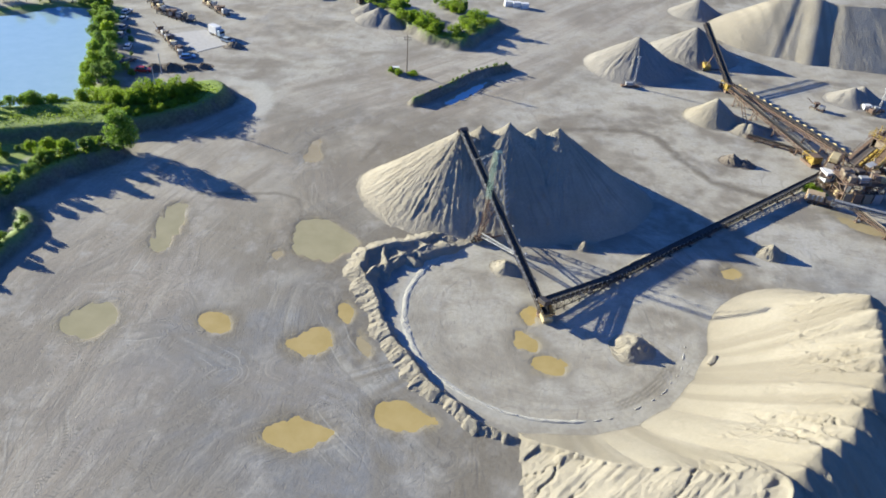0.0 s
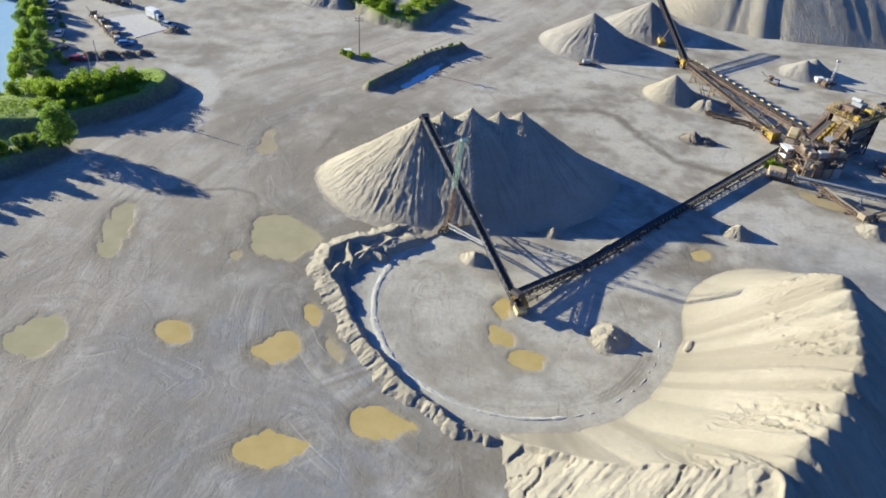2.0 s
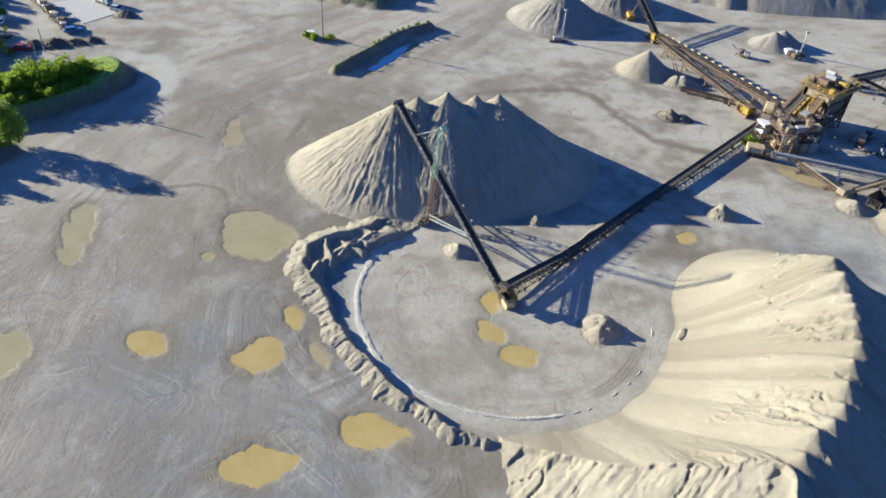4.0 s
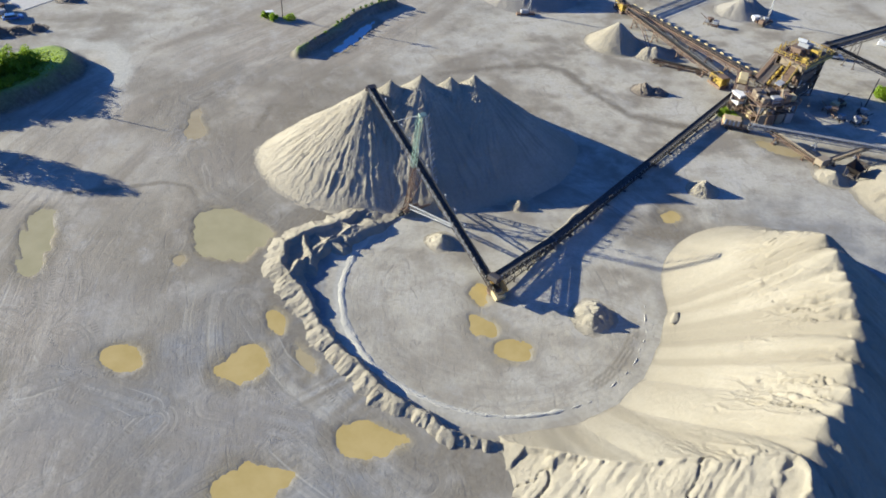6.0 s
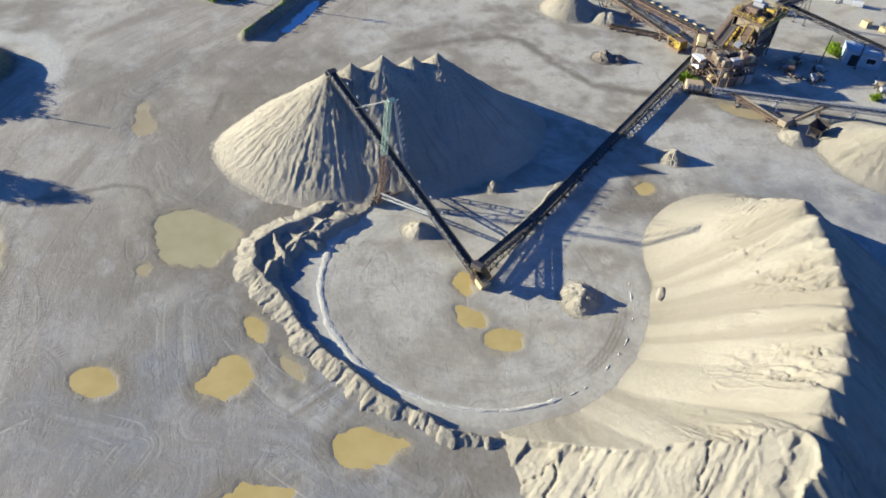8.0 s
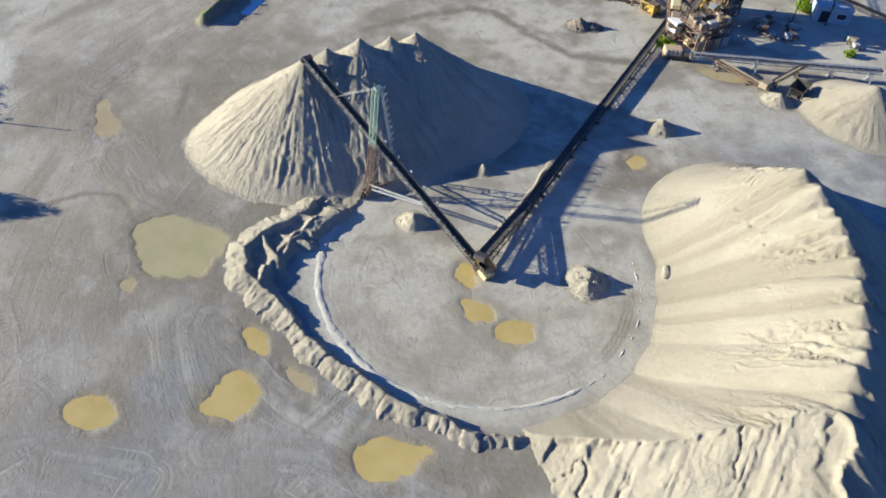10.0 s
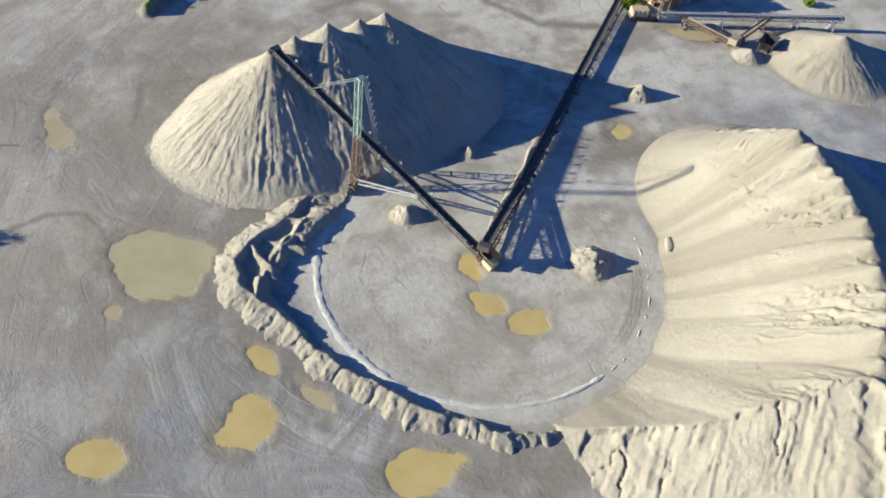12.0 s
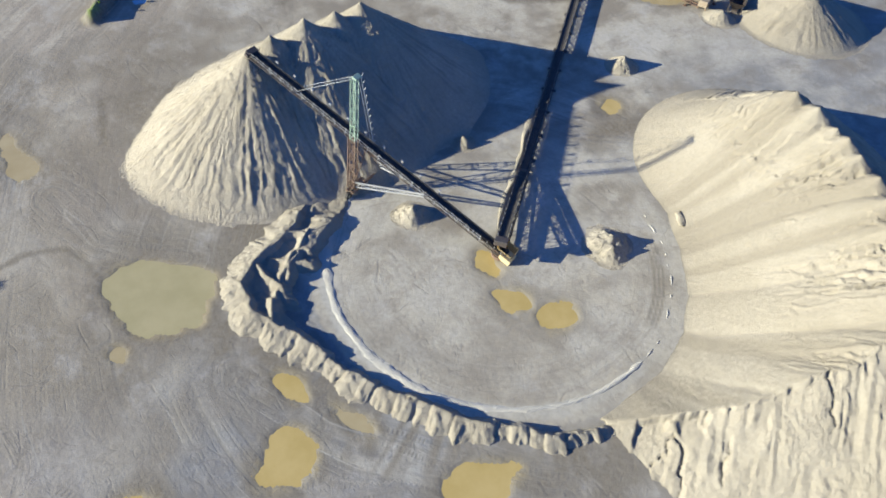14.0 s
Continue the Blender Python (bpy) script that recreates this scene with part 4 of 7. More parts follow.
# x, y, height, slope, material, words
HEAPS = [
    ([(14.4, -7.0, 1.85), (13.4, -8.2, 1.5), (14.6, -5.9, 1.4), (13.2, -6.6, 1.5)], 0.70, GRAVEL, "lumpy grey-tan gravel heap inside the stacker ring", 0.16),
    ([(-6.0, 12.6, 1.7), (-5.4, 12.2, 1.4), (-6.8, 13.0, 1.2)], 0.78, GRAVEL, "small grey-tan gravel heap under the stacker boom", 0.16),
    ([(9.5, 21.2, 1.3)], 0.8, GRAVEL, "small pale gravel heap at the stockpile toe", 0.15),
    ([(46.6, 22.9, 2.2), (45.4, 22.6, 1.5)], 0.8, GRAVEL, "small steep gravel heap beside the feed conveyor", 0.15),
    ([(50.4, 61.6, 2.0), (53.2, 60.4, 1.5)], 0.8, DARK_SPOIL, "dark lumpy spoil heap on the open floor", 0.34),
    ([(52.6, 86.4, 5.8), (51.4, 86.2, 5.0)], 0.82, SAND, "pale buff sand cone beside the transfer conveyor", 0.3),
    ([(58.6, 79.6, 2.2), (60.2, 79.0, 2.4)], 0.66, SAND, "low buff sand heap below the transfer conveyor", 0.08),
    ([(37.4, 121.0, 9.6)], 0.66, GREY_GRAVEL, "grey gravel cone in the far yard", 0.5),
    ([(59.0, 136.0, 9.0)], 0.64, GREY_GRAVEL, "grey gravel cone under the stacker boom", 0.5),
    ([(97.6, 105.0, 4.2), (101.0, 106.5, 4.2), (94.6, 104.6, 2.6)], 0.66, GREY_GRAVEL, "low grey gravel heap in the far yard", 0.4),
    ([(89.6, 15.8, 6.3)], 0.51, SAND, "smooth buff sand cone below the screening plant", 0.4),
    ([(75.4, 24.4, 1.8)], 0.6, SAND, "small buff sand heap at the conveyor head", 0.1),
    ([(-96.5, 96.5, 1.5), (-92.0, 97.5, 1.2), (-101, 95.5, 1.3), (-88.5, 99.0, 1.0)], 0.5, DARK_SPOIL, "low brown spoil bank beside the wooded shore", 0.5),
    ([(-44.0, 150.0, 4.4), (-40.0, 147.0, 3.4), (-48, 157, 3.6)], 0.55, GREY_GRAVEL, "grey gravel heap beside the grassed bank", 0.4),
    ([(-84.6, 116.6, 1.6), (-83.4, 115.8, 1.2)], 0.7, DARK_SPOIL, "small dark spoil heap beside the slab", 0.3),
    ([(72.0, 181.0, 6.0)], 0.6, GREY_GRAVEL, "grey gravel cone behind the far stockpile", 0.4),
]
for n_heap, (tops, slope, material, words, bite) in enumerate(HEAPS):
    reach = max(t[2] for t in tops) / slope + 3
    lo = (min(t[0] for t in tops) - reach, min(t[1] for t in tops) - reach)
    hi = (max(t[0] for t in tops) + reach, max(t[1] for t in tops) + reach)
    big = max(t[2] for t in tops)
    name = "sand_mound" if material is SAND else "gravel_mound" if big > 3 or material is GRAVEL else "spoil_mound"
    pile_surface(name, lo, hi, 0.16 if big < 3 else 0.35, cone_heap(tops, slope, 0.05 + 0.011 * big if big > 2.6 else 0.12, 11.0, 50 + 7 * n_heap, 0.3, bite if big < 3 else 0.0), material, words, name.replace("mound", "pile").replace("_", " "))



def lump(x, y, z, size, turn, seed):
    """A clod of packed sand."""
    bm = bmesh.new()
    bmesh.ops.create_icosphere(bm, subdivisions=3, radius=1.0)
    for v in bm.verts:
        k = 1 + 0.35 * noise.noise(v.co * 1.3 + Vector((seed, 0, 0))) + 0.15 * noise.noise(v.co * 3.1 + Vector((0, seed, 0)))
        v.co = Vector((v.co.x * size[0], v.co.y * size[1], v.co.z * size[2])) * k
    for f in bm.faces:
        f.smooth = True
    ob = part("sand_clod", bm, SAND)
    ob.matrix_world = pose(x, y, z, 0, 0, turn)
    me = ob.data
    me.attributes.new("coarse", "FLOAT", "POINT")
    return tagged(ob, "packed buff clod of sand on the pile slope", "sand clod")


for x, y, size, turn, seed in ((26.4, -9.4, (1.7, 0.7, 0.35), 52, 3),):
    level, _, _ = sand_fan(np.array([[x]]), np.array([[y]]))
    lump(x, y, float(level[0, 0]) + 0.04, size, turn, seed)


def far_ridge(x, y):
    line = [(94.0, 161.0), (100.0, 158.0), (112.0, 154.0), (150.0, 150.0), (190.0, 150.0)]
    d, a = seg_dist(x, y, line)
    h = 14.0 - 0.60 * d + 1.2 * vnoise(a * 9, a * 0, 3)
    run = 1 - 2.4 * np.abs(vnoise(x / 3.4 + 0.2 * fbm(x / 9, y / 9, 2, 6), d * 0.02, 7)) + 0.4 * vnoise(x / 2.0, d * 0.03, 8)
    h = h + smooth(1, 9, d) * smooth(0, 4, h) * (0.13 * run * smooth(110, 124, x) + 0.15 * vnoise(x / 9.0, y / 30.0, 9)) + 0.06 * fbm(x / 2, y / 2, 3, 4)
    return h, smooth(0, 1, run), (x / 2.5, d)


pile_surface("gravel_mound", (60, 120), (215, 190), 0.6, far_ridge, GRAVEL, "long high grey gravel stockpile with gullied flank at the yard edge", "gravel pile")

# ---- conveyors ----


def truss_side(y, length, depth, bays, bar=0.075, zs=(0.0, 0.0)):
    """One side of a lattice girder in the local frame, chords from z = -depth to 0."""
    bm = bmesh.new()
    beam(bm, (0, y, 0), (length, y, 0), bar * 1.5)
    beam(bm, (0, y, -depth), (length, y, -depth), bar * 1.5)
    for k in range(bays + 1):
        x = length * k / bays
        beam(bm, (x, y, -depth), (x, y, 0), bar)
        if k < bays:
            x2 = length * (k + 1) / bays
            a, b = ((x, y, -depth), (x2, y, 0)) if k % 2 else ((x, y, 0), (x2, y, -depth))
            beam(bm, a, b, bar)
    return bm


def conveyor(p0, p1, label, width=1.5, depth=1.0, steel=None, belt_mat=None, group="", walkway=True, boxes=0, box_mat=None, rail_mat=None, idlers=False):
    """A belt conveyor on a lattice girder from its tail p0 to its head p1."""
    steel = steel or DARK_STEEL
    m, length = along(p0, p1)
    root = thing("belt_conveyor", m, label, "conveyor", group)
    bays = max(4, int(length / 1.6))
    w = width / 2
    for y in (-w, w):
        part("girder_side", truss_side(y, length, depth, bays), steel, root)
    bm = bmesh.new()
    for k in range(0, bays + 1):
        x = length * k / bays
        beam(bm, (x, -w, -depth), (x, w, -depth), 0.08)
        if k < bays:
            x2 = length * (k + 1) / bays
            beam(bm, (x, -w, -depth), (x2, w, -depth), 0.06)
    part("cross_bracing", bm, steel, root)
    # troughed belt with a return run below
    bm = bmesh.new()
    prof = [(-w * 0.82, 0.34), (-w * 0.36, 0.16), (w * 0.36, 0.16), (w * 0.82, 0.34)]
    rows = [[bm.verts.new((x, py, pz + dz)) for py, pz in prof] for x in (0.2, length - 0.2) for dz in (0, -0.05)]
    for a, b in ((rows[0], rows[2]), (rows[1], rows[3])):
        for k in range(3):
            bm.faces.new((a[k], b[k], b[k + 1], a[k + 1]))
    for k in (0, 3):
        bm.faces.new((rows[0][k], rows[2][k], rows[3][k], rows[1][k]))
    box(bm, (0.2, -w * 0.7, -0.16), (length - 0.2, w * 0.7, -0.12))
    part("belt", bm, belt_mat or RUBBER, root, "black rubber belt")
    if idlers:
        bm = bmesh.new()
        for sgn in (-1, 1):
            tube(bm, (0, sgn * w * 0.34, 0.06), (0, sgn * w * 0.86, 0.27), 0.05, n=5)
            beam(bm, (0, sgn * w * 0.86, -0.05), (0, sgn * w * 0.86, 0.42), 0.08)
        tube(bm, (0, -w * 0.37, 0.06), (0, w * 0.37, 0.06), 0.05, n=5)
        first = part("idler", bm, GALV, root)
        first.location.x = 0.6
        for k in range(1, int(length / 1.2)):
            other = new("idler", first.data)
            other.parent = root
            other.location.x = 0.6 + 1.2 * k
    for name, x in (("tail_pulley", 0.1), ("head_pulley", length - 0.1)):
        bm = bmesh.new()
        tube(bm, (x, -w * 0.85, 0.0), (x, w * 0.85, 0.0), 0.28, n=14)
        part(name, bm, DARK_STEEL, root)
    if walkway:
        bm = bmesh.new()
        box(bm, (1.0, w + 0.05, -0.12), (length - 0.6, w + 0.85, -0.06))
        part("walkway", bm, steel, root)
        bm = bmesh.new()
        for z in (0.5, 1.0):
            beam(bm, (1.0, w + 0.85, z), (length - 0.6, w + 0.85, z), 0.05)
        for k in range(int(length / 2.2)):
            beam(bm, (1.0 + 2.2 * k, w + 0.85, -0.1), (1.0 + 2.2 * k, w + 0.85, 1.0), 0.05)
        part("handrail", bm, rail_mat or steel, root)
    for k in range(boxes):
        x = length * (k + 0.7) / boxes
        bm = bmesh.new()
        box(bm, (x - 0.55, -w - 0.55, -0.25), (x + 0.55, -w - 0.06, 0.45), 0.05)
        part("side_guard", bm, box_mat or PALE_YELLOW, root, "faded yellow sheet guard")
    return root, m, length


def legs_for(root, m, length, spots, spread, mat, foot_z=0.0, depth=1.0, bar=0.16):
    """Braced trestles from the girder down to the ground at the given distances along it."""
    inv = m.inverted()
    for x in spots:
        a = m @ Vector((x, 0, -depth))
        side = (m.to_3x3() @ Vector((0, 1, 0))).normalized()
        tops, feet = [], []
        for sgn in (-1, 1):
            top = a + side * sgn * 0.7
            foot = Vector((a.x, a.y, foot_z)) + side * sgn * spread
            tops.append(top), feet.append(foot)
            bm = bmesh.new()
            beam(bm, inv @ top, inv @ foot, bar)
            box(bm, inv @ foot - Vector((0.35, 0.35, 0.10)), inv @ foot + Vector((0.35, 0.35, 0.10)))
            part("trestle_leg", bm, mat, root)
        bm = bmesh.new()
        beam(bm, inv @ tops[0].lerp(feet[0], 0.05), inv @ feet[1].lerp(tops[1], 0.15), bar * 0.6)
        beam(bm, inv @ tops[1].lerp(feet[1], 0.05), inv @ feet[0].lerp(tops[0], 0.15), bar * 0.6)
        beam(bm, inv @ tops[0].lerp(feet[0], 0.5), inv @ tops[1].lerp(feet[1], 0.5), bar * 0.6)
        part("cross_brace", bm, mat, root)


BOOM_AZ = radians(109.9)
BOOM = Vector((math.cos(BOOM_AZ), math.sin(BOOM_AZ), 0))
BOOM_SIDE = Vector((-BOOM.y, BOOM.x, 0))


def radial_stacker():
    tail, head = Vector((0, 0, 1.05)) - BOOM * 1.0, BOOM * 43.9 + Vector((0, 0, 13.75))
    root, m, length = conveyor(tail, head, "long dark radial stacker conveyor on wheels with a lattice mast", 1.35, 0.7, DARK_STEEL, walkway=False, idlers=True)
    root.name = "radial_stacker"
    inv = m.inverted()

    def deck(r, dz=0.0):
        s = (r + 1.0) / 44.9
        return tail.lerp(head, s) + Vector((0, 0, dz))

    # loading hopper and turntable over the pivot
    bm = bmesh.new()
    quad = [(-0.9, -0.9), (1.3, -0.9), (1.3, 0.9), (-0.9, 0.9)]
    low = [bm.verts.new((x, 0.6 * y, 0.35)) for x, y in quad]
    top = [bm.verts.new((1.15 * x, 1.15 * y, 1.25)) for x, y in quad]
    for k in range(4):
        bm.faces.new((low[k], low[(k + 1) % 4], top[(k + 1) % 4], top[k]))
    bmesh.ops.solidify(bm, geom=bm.faces[:], thickness=0.08)
    part("hopper", bm, PALE_YELLOW, root, "faded yellow steel loading hopper")
    bm = bmesh.new()
    box(bm, (-1.3, -0.9, -0.9), (0.5, 0.9, 0.05), 0.08)
    part("tail_guard", bm, PALE_YELLOW, root, "yellow steel tail guard")
    bm = bmesh.new()
    tube(bm, inv @ Vector((0, 0, 0.05)), inv @ Vector((0, 0, 0.55)), 1.1, n=20)
    part("pivot_plate", bm, RUST_STEEL, root)
    # wheeled carriage on the ring
    axle = BOOM * 23.2
    bm = bmesh.new()
    for off in (-0.5, 0.5):
        beam(bm, inv @ (axle + BOOM * off - BOOM_SIDE * 3.9 + Vector((0, 0, 1.0))), inv @ (axle + BOOM * off + BOOM_SIDE * 3.9 + Vector((0, 0, 1.0))), 0.28, 0.36)
    for k in range(-5, 6):
        p = axle + BOOM_SIDE * 0.74 * k + Vector((0, 0, 1.0))
        beam(bm, inv @ (p - BOOM * 0.5), inv @ (p + BOOM * 0.5), 0.12)
    part("axle_beam", bm, RUST_STEEL, root, "rusty brown axle beam")
    for sgn in (-1, 1):
        for off in (-0.9, 0.9):
            c = axle + BOOM_SIDE * (sgn * 3.5 + 0.8 * off) + Vector((0, 0, 0.52))
            bm = bmesh.new()
            tube(bm, inv @ (c - BOOM * 0.22), inv @ (c + BOOM * 0.22), 0.56, n=18)
            tyre = part("wheel", bm, RUBBER, root, "black rubber tyre")
            bm = bmesh.new()
            tube(bm, inv @ (c - BOOM * 0.25), inv @ (c + BOOM * 0.25), 0.26, n=12)
            part("rim", bm, PALE_YELLOW, tyre)
    # legs from the carriage to the boom
    for sgn in (-1, 1):
        bm = bmesh.new()
        foot, top = axle + BOOM_SIDE * sgn * 3.2 + Vector((0, 0, 1.1)), deck(22.6, -0.65) + BOOM_SIDE * sgn * 0.75
        foot2, top2 = foot + BOOM * 0.9, deck(25.6, -0.65) + BOOM_SIDE * sgn * 0.75
        beam(bm, inv @ foot, inv @ top, 0.2)
        beam(bm, inv @ foot2, inv @ top2, 0.2)
        for k in range(6):
            s, s2 = k / 6, (k + 1) / 6
            beam(bm, inv @ foot.lerp(top, s), inv @ foot2.lerp(top2, s2), 0.09)
            beam(bm, inv @ foot2.lerp(top2, s), inv @ foot2.lerp(top2, s).lerp(foot.lerp(top, s), 1.0), 0.09)
        part("carriage_leg", bm, RUST_STEEL, root)
    # braced strut from the carriage back to the boom
    for sgn in (-1, 1):
        bm = bmesh.new()
        a, b = axle + BOOM_SIDE * sgn * 2.8 + Vector((0, 0, 1.2)), deck(12.4, -0.6) + BOOM_SIDE * sgn * 0.7
        lift = Vector((0, 0, 0.9))
        beam(bm, inv @ a, inv @ b, 0.16)
        beam(bm, inv @ (a + lift), inv @ (b + lift * 0.5), 0.16)
        for k in range(9):
            p, q = a.lerp(b, k / 9), a.lerp(b, (k + 1) / 9)
            u, v = lift * (1 - 0.5 * k / 9), lift * (1 - 0.5 * (k + 1) / 9)
            beam(bm, inv @ p, inv @ (p + u), 0.08)
            beam(bm, inv @ ((p + u) if k % 2 else p), inv @ (q if k % 2 else (q + v)), 0.08)
        part("strut", bm, GALV, root, "pale galvanised lattice strut")
    # lattice mast astride the boom, with stay cables
    apex = BOOM * 23.8 + Vector((0, 0, 18.9)) + BOOM_SIDE * 0.6
    corners = [(BOOM * i * 0.42 + BOOM_SIDE * j * 0.34) for i, j in ((-1, -1), (1, -1), (1, 1), (-1, 1))]
    foot = axle + BOOM_SIDE * 2.6 + Vector((0, 0, 1.2)) + BOOM * 0.3
    top = apex + BOOM_SIDE * 0.45
    for name, lo, hi, mat, words in (("mast_foot", 0, 7, RUST_STEEL, "rusty lattice foot of the mast"), ("mast_leg", 7, 15, GREEN_STEEL, "pale green lattice mast leg")):
        bm = bmesh.new()
        for c in corners:
            beam(bm, inv @ (foot.lerp(top, lo / 15) + c), inv @ (foot.lerp(top, hi / 15) + c), 0.085)
        for k in range(lo, hi):
            p, q = foot.lerp(top, k / 15), foot.lerp(top, (k + 1) / 15)
            for e in range(4):
                c, d = corners[e], corners[(e + 1) % 4]
                beam(bm, inv @ (p + c), inv @ (p + d), 0.05)
                beam(bm, inv @ (p + (c if k % 2 else d)), inv @ (q + (d if k % 2 else c)), 0.05)
        part(name, bm, mat, root, words)
    bm = bmesh.new()
    box(bm, inv @ apex - Vector((0.4, 0.6, 0.12)), inv @ apex + Vector((0.4, 0.6, 0.12)), 0.05)
    part("mast_head", bm, GREEN_STEEL, root)
    # ladder cage down one mast leg
    bm = bmesh.new()
    foot = axle - BOOM_SIDE * 2.8 + BOOM * 0.3 + Vector((0, 0, 1.2))
    top = apex - BOOM_SIDE * 0.5
    for off in (-0.25, 0.25):
        beam(bm, inv @ (foot + BOOM * off), inv @ (top + BOOM * off), 0.06)
    for k in range(14):
        p = foot.lerp(top, (k + 0.5) / 14)
        beam(bm, inv @ (p - BOOM * 0.25), inv @ (p + BOOM * 0.25 - BOOM_SIDE * 0.6), 0.1)
        beam(bm, inv @ (p + BOOM * 0.25 - BOOM_SIDE * 0.6), inv @ (p - BOOM_SIDE * 0.7 + Vector((0, 0, 0.5))), 0.08)
    part("ladder", bm, GALV, root, "galvanised caged ladder")
    for sgn in (-1, 1):
        bm = bmesh.new()
        tube(bm, inv @ (apex + BOOM_SIDE * sgn * 0.5), inv @ (deck(35.0, 0.1) + BOOM_SIDE * sgn * 0.75), 0.03, n=5)
        part("stay_cable", bm, GALV, root)
    # handrail along one side of the boom
    bm = bmesh.new()
    for z in (0.5, 0.95):
        beam(bm, (4.0, 1.15, z), (length - 1.0, 1.15, z), 0.045)
    for k in range(20):
        beam(bm, (4.0 + 2.0 * k, 0.72, -0.05), (4.0 + 2.0 * k, 1.15, -0.05), 0.05)
        beam(bm, (4.0 + 2.0 * k, 1.15, -0.05), (4.0 + 2.0 * k, 1.15, 0.95), 0.05)
    part("handrail", bm, GALV, root, "dusty galvanised handrail")
    # head frame with discharge hood
    bm = bmesh.new()
    box(bm, (length - 0.7, -0.88, -0.3), (length + 0.3, 0.88, 0.32), 0.06)
    part("head_frame", bm, DARK_STEEL, root)
    bm = bmesh.new()
    box(bm, (length - 0.6, 0.9, -0.2), (length + 0.05, 1.35, 0.3), 0.06)
    part("drive_motor", bm, DARK_STEEL, root)
    for k in range(10):
        r = 11.0 + 3.2 * k
        bm = bmesh.new()
        p = deck(r, 0) - BOOM_SIDE * 0.95
        beam(bm, inv @ p, inv @ (p + Vector((0, 0, 0.6))), 0.1)
        box(bm, inv @ (p + Vector((0, 0, 0.6))) - Vector((0.18, 0.12, 0.12)), inv @ (p + Vector((0, 0, 0.6))) + Vector((0.18, 0.12, 0.12)))
        part("guard_post", bm, GALV, root)


radial_stacker()

# feed conveyor: a low run from the plant, then a raised end over the hopper
FEED = [Vector((71.4, 57.6, 1.15)), Vector((13.0, 10.5, 0.9)), Vector((-0.5, -0.4, 3.25))]
root, m, length = conveyor(FEED[0], FEED[1], "low dark feed conveyor running from plant to stacker", 1.6, 0.5, DARK_STEEL, group="feed line", idlers=True, walkway=False)
legs_for(root, m, length, [3 + 6.2 * k for k in range(12)], 0.9, DARK_STEEL, 0.0, 0.5, 0.14)
root, m, length = conveyor(FEED[1], FEED[2], "raised end of the dark feed conveyor over the hopper", 1.6, 0.45, DARK_STEEL, group="feed line", idlers=True, walkway=False)
inv = m.inverted()
# sledge girder under the raised end, with posts and ties between the two
SLEDGE = (Vector((12.0, 9.7, 0.4)), Vector((0.3, 0.25, 0.9)))
ACROSS = Vector((-0.63, 0.777, 0))
for sgn in (-0.9, 0.9):
    side = ACROSS * sgn
    bm = bmesh.new()
    beam(bm, inv @ (SLEDGE[0] + side), inv @ (SLEDGE[1] + side), 0.12)
    for k in range(9):
        p = SLEDGE[0].lerp(SLEDGE[1], k / 8) + side
        q = FEED[1].lerp(FEED[2], 0.06 + 0.9 * k / 8) + side * 0.85 - Vector((0, 0, 0.45))
        beam(bm, inv @ p, inv @ q, 0.09)
        if k < 8:
            n2 = SLEDGE[0].lerp(SLEDGE[1], (k + 1) / 8) + side
            beam(bm, inv @ n2, inv @ q, 0.06)
        if k % 2 == 0:
            beam(bm, inv @ p, inv @ Vector((p.x, p.y, 0.0)), 0.16)
    part("sledge_girder", bm, DARK_STEEL, root)
bm = bmesh.new()
for k in range(9):
    p = SLEDGE[0].lerp(SLEDGE[1], k / 8)
    beam(bm, inv @ (p - ACROSS * 0.9), inv @ (p + ACROSS * 0.9), 0.09)
part("sledge_tie", bm, DARK_STEEL, root)
bm = bmesh.new()
box(bm, (length - 0.9, -0.9, -0.4), (length + 0.35, 0.9, 0.45), 0.06)
part("discharge_hood", bm, DARK_STEEL, root)

# ---- pale windrow on the wheel track ----
DUST = aggregate_material("pale_dust", (0.47, 0.445, 0.375), (0.53, 0.505, 0.43), (0.40, 0.38, 0.32), 0.3, 0.6)


def windrow(a0, a1, radius, width, height, seed, label):
    n = max(3, int(abs(a1 - a0) / 1.0))
    verts, faces = [], []
    for k in range(n + 1):
        a = a0 + (a1 - a0) * k / n
        taper = min(1.0, k / 2.0 + 0.15, (n - k) / 2.0 + 0.15)
        w = width * (1.15 - 0.55 * min(1.0, max(0.0, (a - 190) / 60.0))) * (0.9 + 0.3 * float(vnoise(a * 0.6, 0.0, seed))) * taper
        h = height * (0.8 + 0.5 * float(vnoise(a * 0.9, 3.0, seed))) * taper
        c = radius + 0.15 * float(fbm(a * 0.16, 7.0, 3, seed))
        for off, z in ((-w, -0.08), (-w * 0.6, h * 0.7), (0.0, h), (w * 0.6, h * 0.7), (w * 1.05, -0.08)):
            verts.append(((c + off) * math.cos(radians(a)), (c + off) * math.sin(radians(a)), z))
    for k in range(n):
        for e in range(4):
            i = k * 5 + e
            faces.append((i, i + 1, i + 6, i + 5))
    verts = np.array(verts)
    verts[:, 2] += ground_height(verts[:, 0], verts[:, 1])
    ob = new("sand_windrow", mesh_of("sand_windrow", verts, faces, DUST, True))
    return tagged(ob, label, "windrow", "windrow round the pivot")


